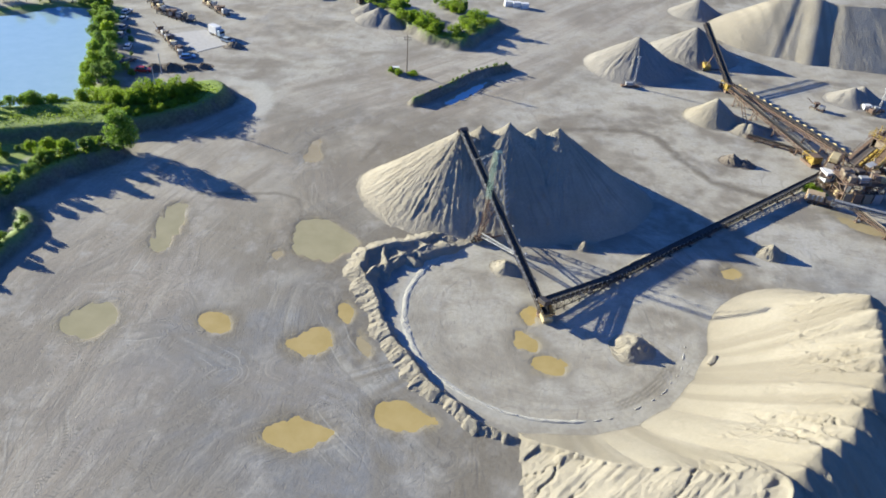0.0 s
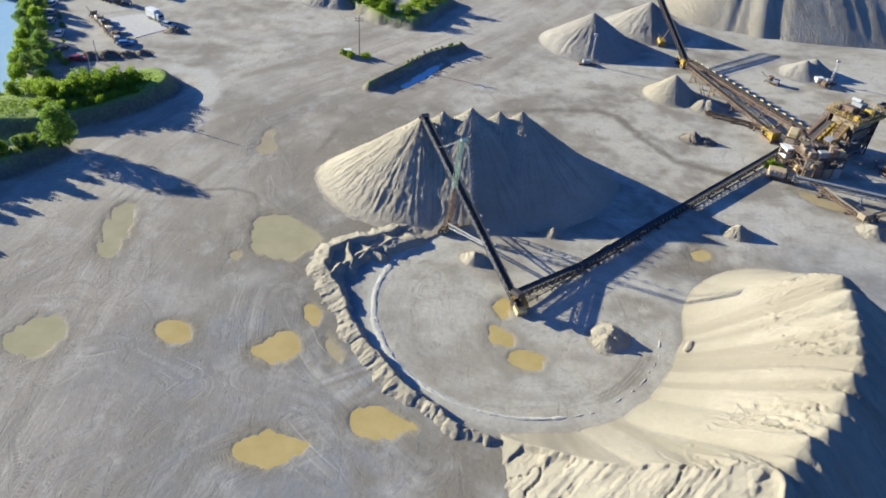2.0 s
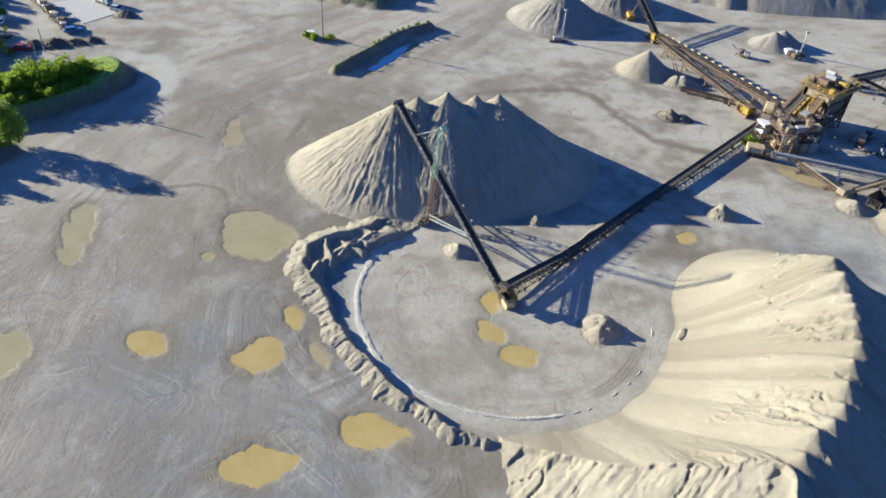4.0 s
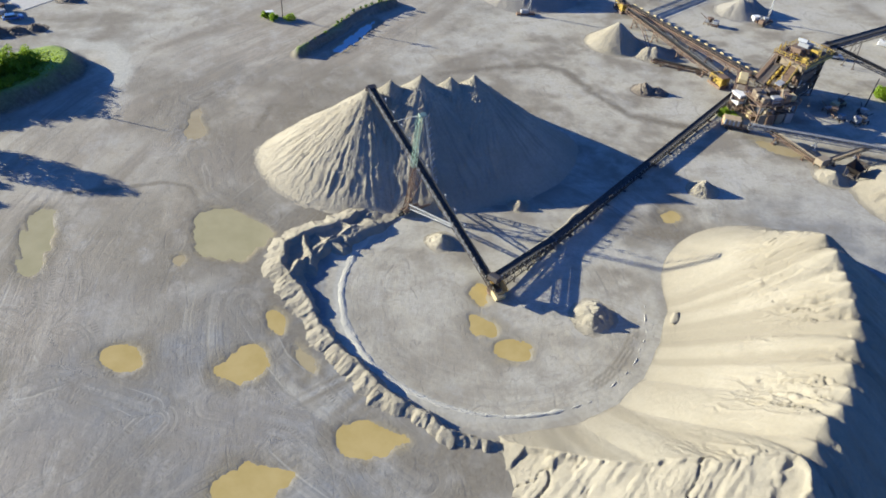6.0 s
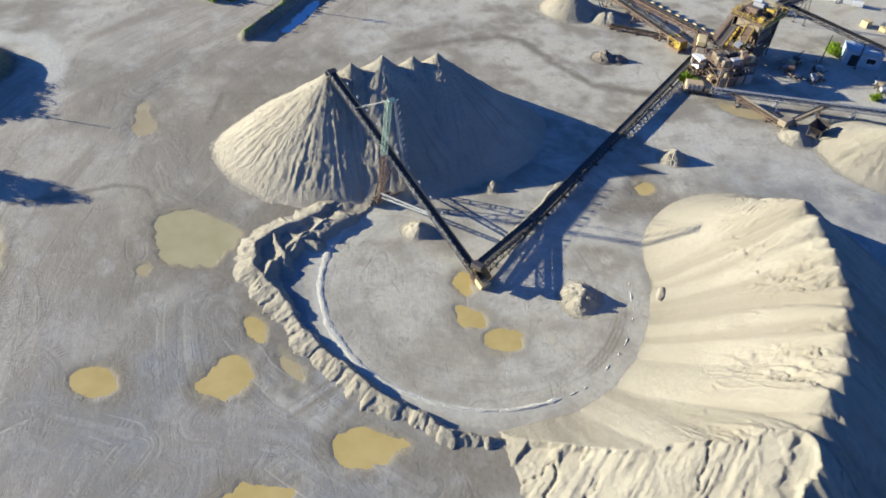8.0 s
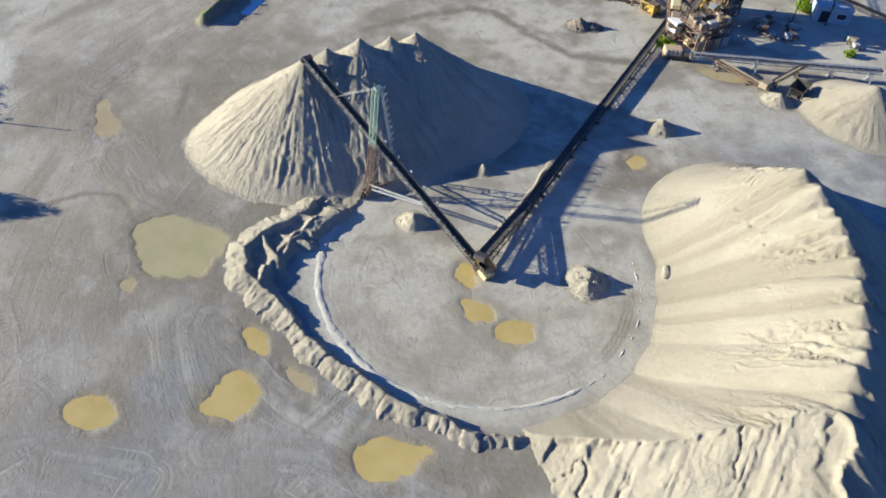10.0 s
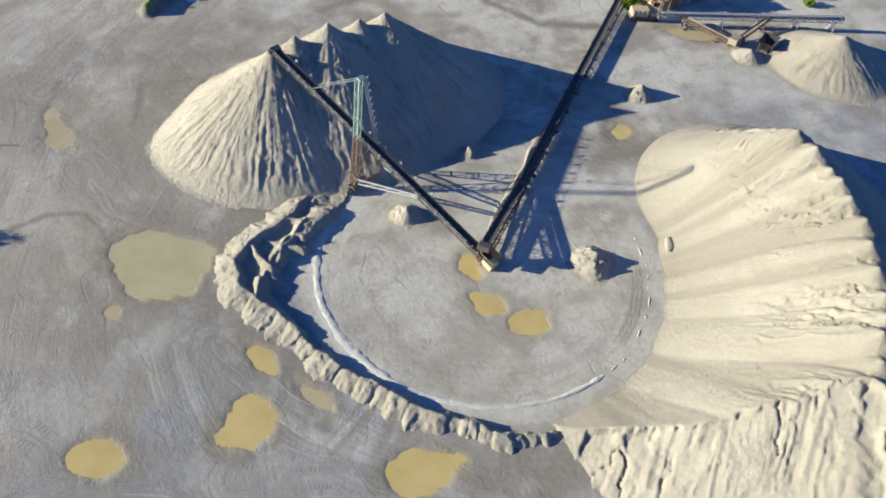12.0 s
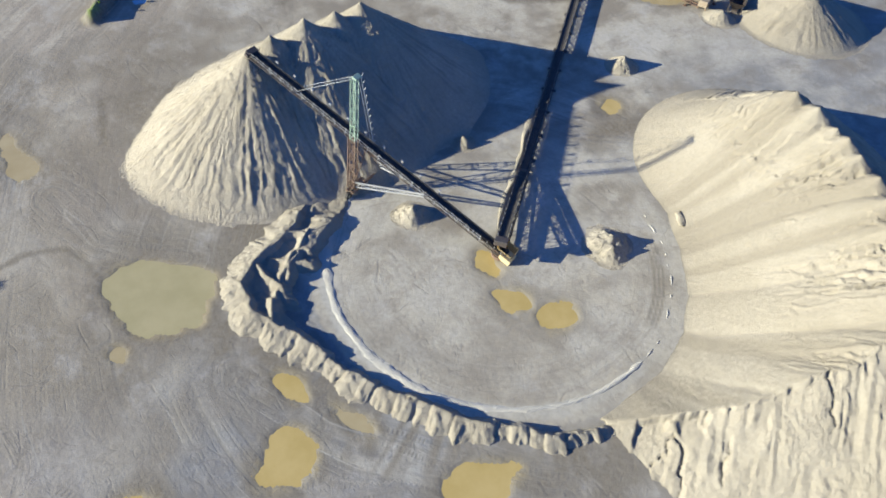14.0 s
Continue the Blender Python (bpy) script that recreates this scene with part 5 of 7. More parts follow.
windrow(106, 281, 23.5, 0.72, 0.10, 3, "long pale ridge of sand along the circular wheel track")
for k, (a, b) in enumerate(((283, 287), (289, 291), (300, 304), (309, 310.5), (314, 319), (322, 323.5), (327, 328.5), (332, 334), (337, 342), (345, 346.5))):
    windrow(a, b, 23.6 + 0.15 * math.sin(k * 2.1), 0.28, 0.12, 10 + k, "short pale scrap of sand ridge on the wheel track")

def spill_ridge(p0, p1, width, height, seed):
    """Cream fines dribbled along the edge of the belt."""
    n = 60
    way = Vector(p1) - Vector(p0)
    side = Vector((-way.y, way.x)).normalized()
    verts, faces = [], []
    for k in range(n + 1):
        s = k / n
        taper = min(1.0, 6 * s + 0.05, 6 * (1 - s) + 0.05)
        w = width * taper * (0.8 + 0.5 * float(vnoise(s * 14, 1.0, seed)))
        h = height * taper * (0.8 + 0.5 * float(vnoise(s * 19, 4.0, seed)))
        c = Vector(p0) + way * s + side * 0.3 * float(vnoise(s * 9, 9.0, seed))
        for off, z in ((-w, -0.06), (-w * 0.5, h * 0.65), (0.0, h), (w * 0.5, h * 0.65), (w, -0.06)):
            verts.append((c.x + side.x * off, c.y + side.y * off, z))
    for k in range(n):
        for e in range(4):
            i = k * 5 + e
            faces.append((i, i + 1, i + 6, i + 5))
    ob = new("spilled_sand", mesh_of("spilled_sand", verts, faces, SAND, True))
    return tagged(ob, "long cream ridge of sand spilled beside the feed conveyor", "spilled sand")


spill_ridge((27.0, 23.6), (2.4, 3.8), 0.75, 0.4, 21)

# ---- machines of the far line ----


def boxy(name, lo, hi, mat, parent, label="", bevel=0.05):
    bm = bmesh.new()
    box(bm, lo, hi, bevel)
    return part(name, bm, mat, parent, label)


def frame_tower(parent, lo, hi, levels, mat, bar=0.16, name="frame"):
    """Columns, ring beams and diagonal braces of a rectangular steel frame, each face one part."""
    (x0, y0, z0), (x1, y1, z1) = lo, hi
    ring = [(x0, y0), (x1, y0), (x1, y1), (x0, y1)]
    for e in range(4):
        (ax, ay), (bx, by) = ring[e], ring[(e + 1) % 4]
        bm = bmesh.new()
        beam(bm, (ax, ay, z0), (ax, ay, z1), bar * 1.3)
        for k in range(levels):
            za, zb = z0 + (z1 - z0) * k / levels, z0 + (z1 - z0) * (k + 1) / levels
            beam(bm, (ax, ay, zb), (bx, by, zb), bar)
            beam(bm, (ax, ay, za), (bx, by, zb), bar * 0.7)
            beam(bm, (bx, by, za), (ax, ay, zb), bar * 0.7)
        part(name, bm, mat, parent)


def railing(parent, pts, z, mat, closed=True, high=1.1):
    bm = bmesh.new()
    n = len(pts)
    for k in range(n if closed else n - 1):
        (ax, ay), (bx, by) = pts[k], pts[(k + 1) % n]
        for dz in (high * 0.5, high):
            beam(bm, (ax, ay, z + dz), (bx, by, z + dz), 0.09)
        count = max(1, int(math.hypot(bx - ax, by - ay) / 1.3))
        for q in range(count):
            s = q / count
            beam(bm, (ax + (bx - ax) * s, ay + (by - ay) * s, z), (ax + (bx - ax) * s, ay + (by - ay) * s, z + high), 0.08)
    return part("railing", bm, mat, parent)


# transfer conveyors between the plant and the second stacker
root, m, length = conveyor((78.0, 60.6, 3.2), (63.6, 105.4, 2.2), "wide transfer conveyor with faded yellow side guards", 1.9, 1.0, RUST_STEEL, group="transfer line", boxes=17, box_mat=PALE_YELLOW)
legs_for(root, m, length, [3 + 6.2 * k for k in range(7)], 1.2, RUST_STEEL, 0.0, 1.0, 0.16)
root, m, length = conveyor((69.6, 64.0, 2.2), (60.6, 100.0, 3.4), "narrow dark transfer conveyor above the sand cone", 1.1, 0.8, RUST_STEEL, group="transfer line", walkway=False)
legs_for(root, m, length, [4.0, 14.0, 24.0, 33.0], 0.9, RUST_STEEL, 0.0, 0.8, 0.16)
root, m, length = conveyor((69.4, 68.2, 0.9), (58.4, 75.2, 1.0), "rusty ground conveyor lying below the transfer line", 0.9, 0.5, RUST_STEEL, group="transfer line", walkway=False)
legs_for(root, m, length, [2.0, 6.5, 11.0], 0.7, RUST_STEEL, 0.0, 0.5, 0.12)
bm = bmesh.new()
for sgn in (-1, 1):
    beam(bm, (58.5 + 0.4 * sgn, 75.0, 0.2), (61.0 + 0.4 * sgn, 90.4, 2.9), 0.16)
for k in range(8):
    beam(bm, (58.1 + 2.5 * k / 8, 75.0 + 15.4 * k / 8, 0.2 + 2.7 * k / 8), (58.9 + 2.5 * k / 8, 75.0 + 15.4 * k / 8, 0.2 + 2.7 * k / 8), 0.1)
tagged(part("loading_chute", bm, RUST_STEEL), "rusty slanting steel chute below the transfer conveyor", "chute")


def drive_station(x, y, z, turn, label):
    m = pose(x, y, z, 0, 0, turn)
    root = thing("drive_station", m, label, "machine")
    boxy("motor_housing", (-1.7, -1.0, 0.6), (0.2, 1.0, 2.0), YELLOW, root, bevel=0.12)
    boxy("gearbox", (0.4, -0.9, 0.6), (1.5, 0.6, 1.5), YELLOW, root, bevel=0.1)
    frame_tower(root, (-1.9, -1.2, 0.6), (1.9, 1.2, 2.5), 1, YELLOW, 0.13, "guard_frame")
    boxy("roof_plate", (-1.9, -1.2, 2.5), (0.4, 1.2, 2.6), RUST_STEEL, root, "", 0.02)
    boxy("skid", (-2.2, -1.4, 0.0), (2.2, 1.4, 0.6), RUST_STEEL, root)
    for k in range(4):
        boxy("guard", (-1.6 + 0.85 * k, -1.45, 0.9), (-1.05 + 0.85 * k, -1.2, 2.1), PALE_YELLOW, root)
    bm = bmesh.new()
    tube(bm, (1.0, 1.2, 1.4), (1.0, 2.0, 1.4), 0.4, n=14)
    part("motor", bm, DARK_STEEL, root)
    return root


drive_station(70.0, 63.4, 0.0, 104, "yellow conveyor drive station on a rusty skid")
drive_station(62.2, 107.0, 0.0, 100, "yellow pivot station of the second stacker")

# second stacker
root, m, length = conveyor((62.4, 105.6, 2.4), (61.4, 135.4, 10.6), "dark stacker boom over the far gravel cones", 1.4, 1.1, DARK_STEEL)
inv = m.inverted()
bm = bmesh.new()
for sgn in (-1, 1):
    beam(bm, inv @ Vector((61.9 + 2.6 * sgn, 121.5, 0.6)), inv @ Vector((61.9 + 0.7 * sgn, 121.5, 5.7)), 0.2)
beam(bm, inv @ Vector((59.3, 121.5, 0.8)), inv @ Vector((64.5, 121.5, 0.8)), 0.24)
part("carriage", bm, RUST_STEEL, root)
for sgn in (-1, 1):
    c = Vector((61.9 + 2.8 * sgn, 121.5, 0.55))
    bm = bmesh.new()
    tube(bm, inv @ (c - Vector((0.2, 0, 0))), inv @ (c + Vector((0.2, 0, 0))), 0.55, n=16)
    part("wheel", bm, RUBBER, root)
boxy("counterweight", inv @ Vector((60.2, 122.6, 1.2)) - Vector((1.3, 1.0, 0.9)), inv @ Vector((60.2, 122.6, 1.2)) + Vector((1.3, 1.0, 0.9)), YELLOW, root, "yellow steel box", 0.1)

# ---- screening plant ----


def screening_tower():
    root = thing("screening_tower", pose(85.2, 58.0, 0, 0, 0, 28) @ Matrix.Diagonal((0.94, 0.94, 0.88, 1)), "tall rusty screening tower with yellow railed top deck", "plant")
    frame_tower(root, (-5.0, -3.6, 0), (4.6, 3.6, 11.6), 4, DARK_STEEL, 0.2, "tower_frame")
    boxy("deck", (-6.2, -4.4, 11.6), (5.8, 4.4, 11.8), RUST_STEEL, root, bevel=0.02)
    boxy("lower_deck", (-5.4, -3.9, 5.8), (5.0, 3.9, 5.95), RUST_STEEL, root, bevel=0.02)
    railing(root, [(-6.2, -4.4), (5.8, -4.4), (5.8, 4.4), (-6.2, 4.4)], 11.8, YELLOW)
    boxy("fascia", (-6.25, -4.55, 11.1), (5.85, -4.41, 11.75), YELLOW, root, "yellow edge beam", 0.03)
    boxy("fascia", (5.86, -4.4, 11.1), (6.0, 4.4, 11.75), YELLOW, root, "yellow edge beam", 0.03)
    # vibrating screens on the top deck
    for k, (x, y, tilt, mat) in enumerate(((-2.6, 0.6, 12, RUST_STEEL), (1.4, 1.0, 14, GREY_PAINT))):
        bm = bmesh.new()
        box(bm, (-1.7, -1.3, 0), (1.7, 1.3, 1.2), 0.08)
        for r in range(5):
            beam(bm, (-1.4 + 0.7 * r, -1.36, 0.1), (-1.4 + 0.7 * r, -1.36, 1.2), 0.12)
        ob = part("vibrating_screen", bm, mat, root, "tilted rusty vibrating screen")
        ob.matrix_basis = pose(x, y, 12.6, 0, tilt, 6)
    boxy("feed_box", (0.4, -3.2, 11.8), (2.2, -1.2, 13.4), YELLOW, root, "yellow feed box", 0.08)
    ob = boxy("chute_cover", (-0.9, -1.1, 0), (0.9, 1.1, 0.9), GALV, root, "pale grey sheet chute cover", 0.06)
    ob.matrix_basis = pose(1.6, 1.9, 13.6, 0, 22, 10)
    boxy("motor", (-4.9, -3.4, 11.8), (-3.6, -2.2, 12.9), YELLOW, root, "yellow motor", 0.1)
    boxy("motor", (3.9, 2.4, 11.8), (5.2, 3.8, 13.2), GREY_PAINT, root, "", 0.1)
    for x, y in ((-5.6, 3.6), (-3.0, 3.8), (-0.2, -3.9), (3.2, -3.8)):
        bm = bmesh.new()
        tube(bm, (x, y, 11.8), (x, y, 14.2), 0.1, n=6)
        beam(bm, (x - 0.4, y, 14.2), (x + 0.4, y, 14.2), 0.12)
        part("lamp_post", bm, YELLOW, root)
    # hoppers and ducts hung in the frame
    for k in range(3):
        bm = bmesh.new()
        x = -3.3 + 3.2 * k
        tops = [bm.verts.new((x + sx * 1.35, sy * 2.4, 11.2)) for sx, sy in ((-1, -1), (1, -1), (1, 1), (-1, 1))]
        lows = [bm.verts.new((x + sx * 0.45, sy * 0.6, 7.6)) for sx, sy in ((-1, -1), (1, -1), (1, 1), (-1, 1))]
        for e in range(4):
            bm.faces.new((lows[e], lows[(e + 1) % 4], tops[(e + 1) % 4], tops[e]))
        bmesh.ops.solidify(bm, geom=bm.faces[:], thickness=0.1)
        part("hopper", bm, (RUST_STEEL, GREY_PAINT, DARK_STEEL)[k], root)
        boxy("crusher", (x - 1.0, -1.6, 5.95), (x + 1.0, 1.4, 7.5), (GREY_PAINT, RUST_STEEL, GREY_PAINT)[k], root, "", 0.08)
    for z0, z1, mat in ((6.2, 8.8, RUST_STEEL), (2.4, 4.8, DARK_STEEL), (9.2, 11.2, TAN_STEEL)):
        boxy("cladding", (-4.8, -3.62, z0), (1.6, -3.5, z1), mat, root, "", 0.02)
        boxy("cladding", (-5.02, -3.2, z0), (-4.9, 2.6, z1), mat, root, "", 0.02)
    # added dark sheets: stand in for the shaded interior and make the cast shadow solid
    for k in range(4):
        boxy("back_sheet", (-4.9 + 2.35 * k, 3.62, 0.8 + 0.5 * (k % 2)), (-2.7 + 2.35 * k, 3.72, 11.3), (DARK_STEEL, RUST_STEEL)[k % 2], root, "", 0.02)
    for k in range(3):
        boxy("side_sheet", (4.62, -3.4 + 2.3 * k, 2.2), (4.72, -1.3 + 2.3 * k, 10.8), (RUST_STEEL, DARK_STEEL)[k % 2], root, "", 0.02)
    rnd = random.Random(5)
    for k in range(70):
        x, y, z = rnd.uniform(-4.9, 3.6), rnd.choice((-3.5, -3.3, -2.0, 0.0, 2.6)), rnd.uniform(0.3, 10.4)
        boxy("panel", (x, y, z), (x + rnd.uniform(0.5, 1.6), y + 0.18, z + rnd.uniform(0.5, 1.5)), rnd.choice((GALV, GREY_PAINT, RUST_STEEL, DARK_STEEL, RUST_STEEL, DARK_STEEL)), root, "", 0.03)
    for k in range(22):
        x, y = rnd.uniform(-5.8, 5.0), rnd.uniform(-4.0, 3.6)
        boxy("deck_box", (x, y, 11.8), (x + rnd.uniform(0.3, 1.1), y + rnd.uniform(0.3, 1.0), 11.8 + rnd.uniform(0.3, 1.1)), rnd.choice((RUST_STEEL, DARK_STEEL, DARK_STEEL, TAN_STEEL, YELLOW, RUST_STEEL)), root, "", 0.04)
    for k in range(16):
        bm = bmesh.new()
        x, y, z = rnd.uniform(-5.0, 4.4), rnd.choice((-3.9, -3.7, 3.2)), rnd.uniform(1.0, 10.8)
        tube(bm, (x, y, z), (x + rnd.uniform(-1.8, 1.8), y, z + rnd.uniform(-2.4, 2.4)), rnd.uniform(0.06, 0.16), n=6)
        part("pipe", bm, rnd.choice((RUST_STEEL, GALV, DARK_STEEL, YELLOW)), root)


screening_tower()


def stair_ramp():
    """Yellow inclined gangway up to the tower deck."""
    m, length = along((77.2, 51.6, 5.2), (83.6, 56.4, 10.4))
    root = thing("inclined_gangway", m, "yellow inclined gangway with railings up to the tower", "gangway")
    boxy("walkway", (0, -1.0, -0.16), (length, 1.0, 0.0), RUST_STEEL, root, bevel=0.02)
    for sgn in (-1, 1):
        bm = bmesh.new()
        beam(bm, (0, sgn, -0.1), (length, sgn, -0.1), 0.16, 0.4)
        beam(bm, (0, sgn, 1.1), (length, sgn, 1.1), 0.12)
        for k in range(11):
            beam(bm, (length * k / 10, sgn, 0), (length * k / 10, sgn, 1.1), 0.1)
        part("railing", bm, YELLOW, root, "yellow railing")
    inv = m.inverted()
    bm = bmesh.new()
    for x in (1.0, length * 0.5):
        a = m @ Vector((x, 0, -0.2))
        for sgn in (-0.8, 0.8):
            beam(bm, inv @ Vector((a.x + sgn, a.y, 0.0)), inv @ Vector((a.x + sgn, a.y, a.z)), 0.2)
        beam(bm, inv @ Vector((a.x - 0.8, a.y, a.z * 0.3)), inv @ Vector((a.x + 0.8, a.y, a.z * 0.8)), 0.12)
    part("trestle", bm, RUST_STEEL, root)


stair_ramp()
root, m, length = conveyor((75.0, 55.4, 4.6), (84.4, 61.6, 10.2), "broad rusty inclined feeder with yellow guards up to the tower", 2.4, 1.5, RUST_STEEL, belt_mat=DARK_STEEL, boxes=8, box_mat=YELLOW)
legs_for(root, m, length, [2.0, 6.5], 1.6, RUST_STEEL, 0.0, 1.5, 0.2)


def crusher_station():
    root = thing("crusher_station", pose(73.8, 48.2, 0, 0, 0, 4), "rusty crusher and wash station with hoppers and tan covers", "plant")
    frame_tower(root, (-4.6, -3.0, 0), (4.6, 3.2, 4.6), 2, RUST_STEEL, 0.18, "station_frame")
    boxy("deck", (-4.9, -3.2, 4.6), (4.9, 3.4, 4.72), RUST_STEEL, root, bevel=0.02)
    railing(root, [(-4.9, -3.2), (4.9, -3.2), (4.9, 3.4), (-4.9, 3.4)], 4.72, RUST_STEEL)
    rnd = random.Random(11)
    spots = [(-3.8, -2.2, 1.7, 1.9), (-1.6, -2.4, 2.2, 1.4), (1.3, -2.6, 1.6, 2.1), (3.0, -2.0, 1.7, 1.6), (-3.4, 0.4, 2.0, 2.2), (-0.6, 0.6, 1.7, 1.7), (1.8, 0.3, 2.4, 1.3)]
    mats = (TAN_STEEL, GREY_PAINT, RUST_STEEL, PALE_YELLOW, TAN_STEEL, DARK_STEEL, WOOD)
    for (x, y, w, d), mat in zip(spots, mats):
        boxy("machine_cover", (x, y, 4.72), (x + w, y + d, 4.72 + rnd.uniform(0.8, 1.9)), mat, root, "", 0.1)
    for k, (x, y) in enumerate(((-2.6, -0.8), (2.4, -0.6))):
        bm = bmesh.new()
        tube(bm, (x, y, 1.6), (x, y, 4.5), 0.5, 1.5, n=4)
        part("hopper", bm, (GREY_PAINT, RUST_STEEL)[k], root)
    for k in range(4):
        boxy("bin_wall", (-4.4 + 2.3 * k, -3.4, 0.1), (-2.5 + 2.3 * k, -3.1, 2.6), (TAN_STEEL, RUST_STEEL, TAN_STEEL, GREY_PAINT)[k], root, "", 0.03)
    for k in range(26):
        x, y = rnd.uniform(-4.7, 4.0), rnd.uniform(-3.0, 2.6)
        z = rnd.choice((0.0, 0.0, 1.6, 4.72))
        boxy("panel", (x, y, z), (x + rnd.uniform(0.5, 1.5), y + rnd.uniform(0.3, 1.4), z + rnd.uniform(0.6, 1.8)), rnd.choice((RUST_STEEL, TAN_STEEL, GREY_PAINT, DARK_STEEL, RUST_STEEL, WOOD, PALE_YELLOW)), root, "", 0.04)
    for k in range(9):
        bm = bmesh.new()
        x, y, z = rnd.uniform(-4.6, 4.4), rnd.uniform(-3.0, 3.0), rnd.uniform(2.0, 5.4)
        tube(bm, (x, y, z), (x + rnd.uniform(-2.2, 2.2), y + rnd.uniform(-2.2, 2.2), z + rnd.uniform(-0.8, 1.6)), rnd.uniform(0.08, 0.2), n=7)
        part("pipe", bm, rnd.choice((RUST_STEEL, GALV, DARK_STEEL)), root)
    ob = boxy("sheet", (-1.0, -0.7, 0), (1.0, 0.7, 0.1), GALV, root, "pale sheet cover", 0.02)
    ob.matrix_basis = pose(3.2, 3.0, 6.7, 8, -14, 20)
    for k, (x, y, z, hgt) in enumerate(((0.6, -3.0, 4.7, 2.6), (4.2, 2.8, 4.7, 3.0))):
        bm = bmesh.new()
        tube(bm, (x, y, z), (x + 0.3, y + 1.6, z + hgt), 0.22, n=8)
        part("duct", bm, TAN_STEEL, root)


crusher_station()


def control_cabin():
    root = thing("control_cabin", pose(68.2, 51.6, 0, 0, 0, 12) @ Matrix.Diagonal((0.85, 0.85, 0.95, 1)), "small white control cabin on a rusty steel stand", "cabin")
    frame_tower(root, (-1.2, -1.4, 0), (1.2, 1.4, 2.2), 1, RUST_STEEL, 0.14, "stand")
    boxy("wall", (-1.3, -1.5, 2.2), (1.3, 1.5, 4.6), WHITE_PAINT, root, "", 0.04)
    boxy("roof", (-1.5, -1.7, 4.6), (1.5, 1.7, 4.75), WHITE_PAINT, root, "", 0.03)
    boxy("window", (-1.33, -1.0, 3.1), (-1.28, 1.0, 4.1), GLASS_DARK, root, "dark glass", 0.0)
    boxy("window", (-0.8, -1.53, 3.1), (0.8, -1.48, 4.1), GLASS_DARK, root, "dark glass", 0.0)
    root = thing("control_cabin", pose(70.6, 53.0, 0, 0, 0, 12), "white tank with dark hatch beside the cabin", "tank")
    boxy("skid", (-0.9, -1.2, 0), (0.9, 1.2, 2.8), RUST_STEEL, root)
    bm = bmesh.new()
    tube(bm, (0, -1.3, 3.6), (0, 1.3, 3.6), 0.8, n=14)
    part("shell", bm, WHITE_PAINT, root)
    boxy("hatch", (-0.4, -0.4, 4.3), (0.4, 0.4, 4.5), DARK_STEEL, root)
    root.name = "water_tank"


control_cabin()


def generator_trailer():
    root = thing("generator_trailer", pose(64.6, 44.2, 0, 0, 0, -25), "tan finned generator box on a low trailer", "generator")
    boxy("chassis", (-3.2, -1.2, 0.7), (3.6, 1.2, 1.0), RUST_STEEL, root)
    boxy("housing", (-3.0, -1.1, 1.0), (0.6, 1.1, 2.4), TAN_PAINT, root, "tan sheet housing", 0.06)
    for k in range(4):
        boxy("fin", (-2.8 + 0.9 * k, -1.3, 1.1), (-2.45 + 0.9 * k, -1.1, 2.3), CONCRETE, root)
    boxy("fuel_tank", (1.0, -1.0, 1.0), (3.2, 1.0, 1.8), TAN_PAINT, root, "", 0.1)
    for x in (-2.0, -0.9, 2.4):
        for sgn in (-1, 1):
            bm = bmesh.new()
            tube(bm, (x, sgn * 0.95, 0.45), (x, sgn * 1.25, 0.45), 0.45, n=14)
            part("wheel", bm, RUBBER, root)


generator_trailer()

# rusty transfer bridge between the two conveyors
bridge_m, bridge_l = along((75.2, 62.4, 4.4), (66.8, 50.0, 3.9))
root = thing("transfer_bridge", bridge_m, "rusty brown steel transfer bridge with tan hood", "conveyor")
for y in (-1.3, 1.3):
    part("girder_side", truss_side(y, bridge_l, 1.5, 8, 0.12), RUST_STEEL, root)
boxy("trough", (0, -1.1, -0.5), (bridge_l, 1.1, -0.2), RUST_STEEL, root)
boxy("hood", (4.0, -1.0, 0.1), (7.8, 1.0, 1.3), PALE_YELLOW, root, "tan sheet hood", 0.15)
boxy("hood", (10.0, -0.9, 0.1), (12.0, 0.9, 1.0), TAN_STEEL, root, "", 0.1)
legs_for(root, bridge_m, bridge_l, [1.5, 7.0, 13.0], 1.4, RUST_STEEL, 0.0, 1.5, 0.18)

# conveyors that leave the plant
root, m, length = conveyor((65.6, 41.4, 2.4), (101.4, 24.4, 2.9), "pale galvanised lattice conveyor along the plant edge", 1.1, 0.8, GALV, belt_mat=GREY_PAINT, group="outgoing conveyors", walkway=False, idlers=True)
legs_for(root, m, length, [6 + 8.0 * k for k in range(5)], 1.0, GALV, 0.0, 0.8, 0.14)
bm = bmesh.new()
for k in range(int(length / 1.3)):
    beam(bm, (0.6 + 1.3 * k, -0.55, 0), (0.6 + 1.3 * k, -0.55, 0.85), 0.1)
for z in (0.45, 0.85):
    beam(bm, (0.6, -0.55, z), (length - 0.6, -0.55, z), 0.07)
part("hand_rail", bm, GALV, root)
root, m, length = conveyor((69.4, 40.6, 2.2), (74.8, 29.2, 0.9), "short rusty discharge conveyor beside the plant", 0.9, 0.6, RUST_STEEL, group="outgoing conveyors", walkway=False, belt_mat=TAN_STEEL)
legs_for(root, m, length, [3.0, 10.0], 0.8, RUST_STEEL, 0.0, 0.6, 0.14)
root, m, length = conveyor((75.4, 28.6, 0.9), (88.0, 31.6, 2.4), "short pale discharge conveyor at the spoil heap", 0.9, 0.5, TAN_STEEL, group="outgoing conveyors", walkway=False, belt_mat=TAN_STEEL)
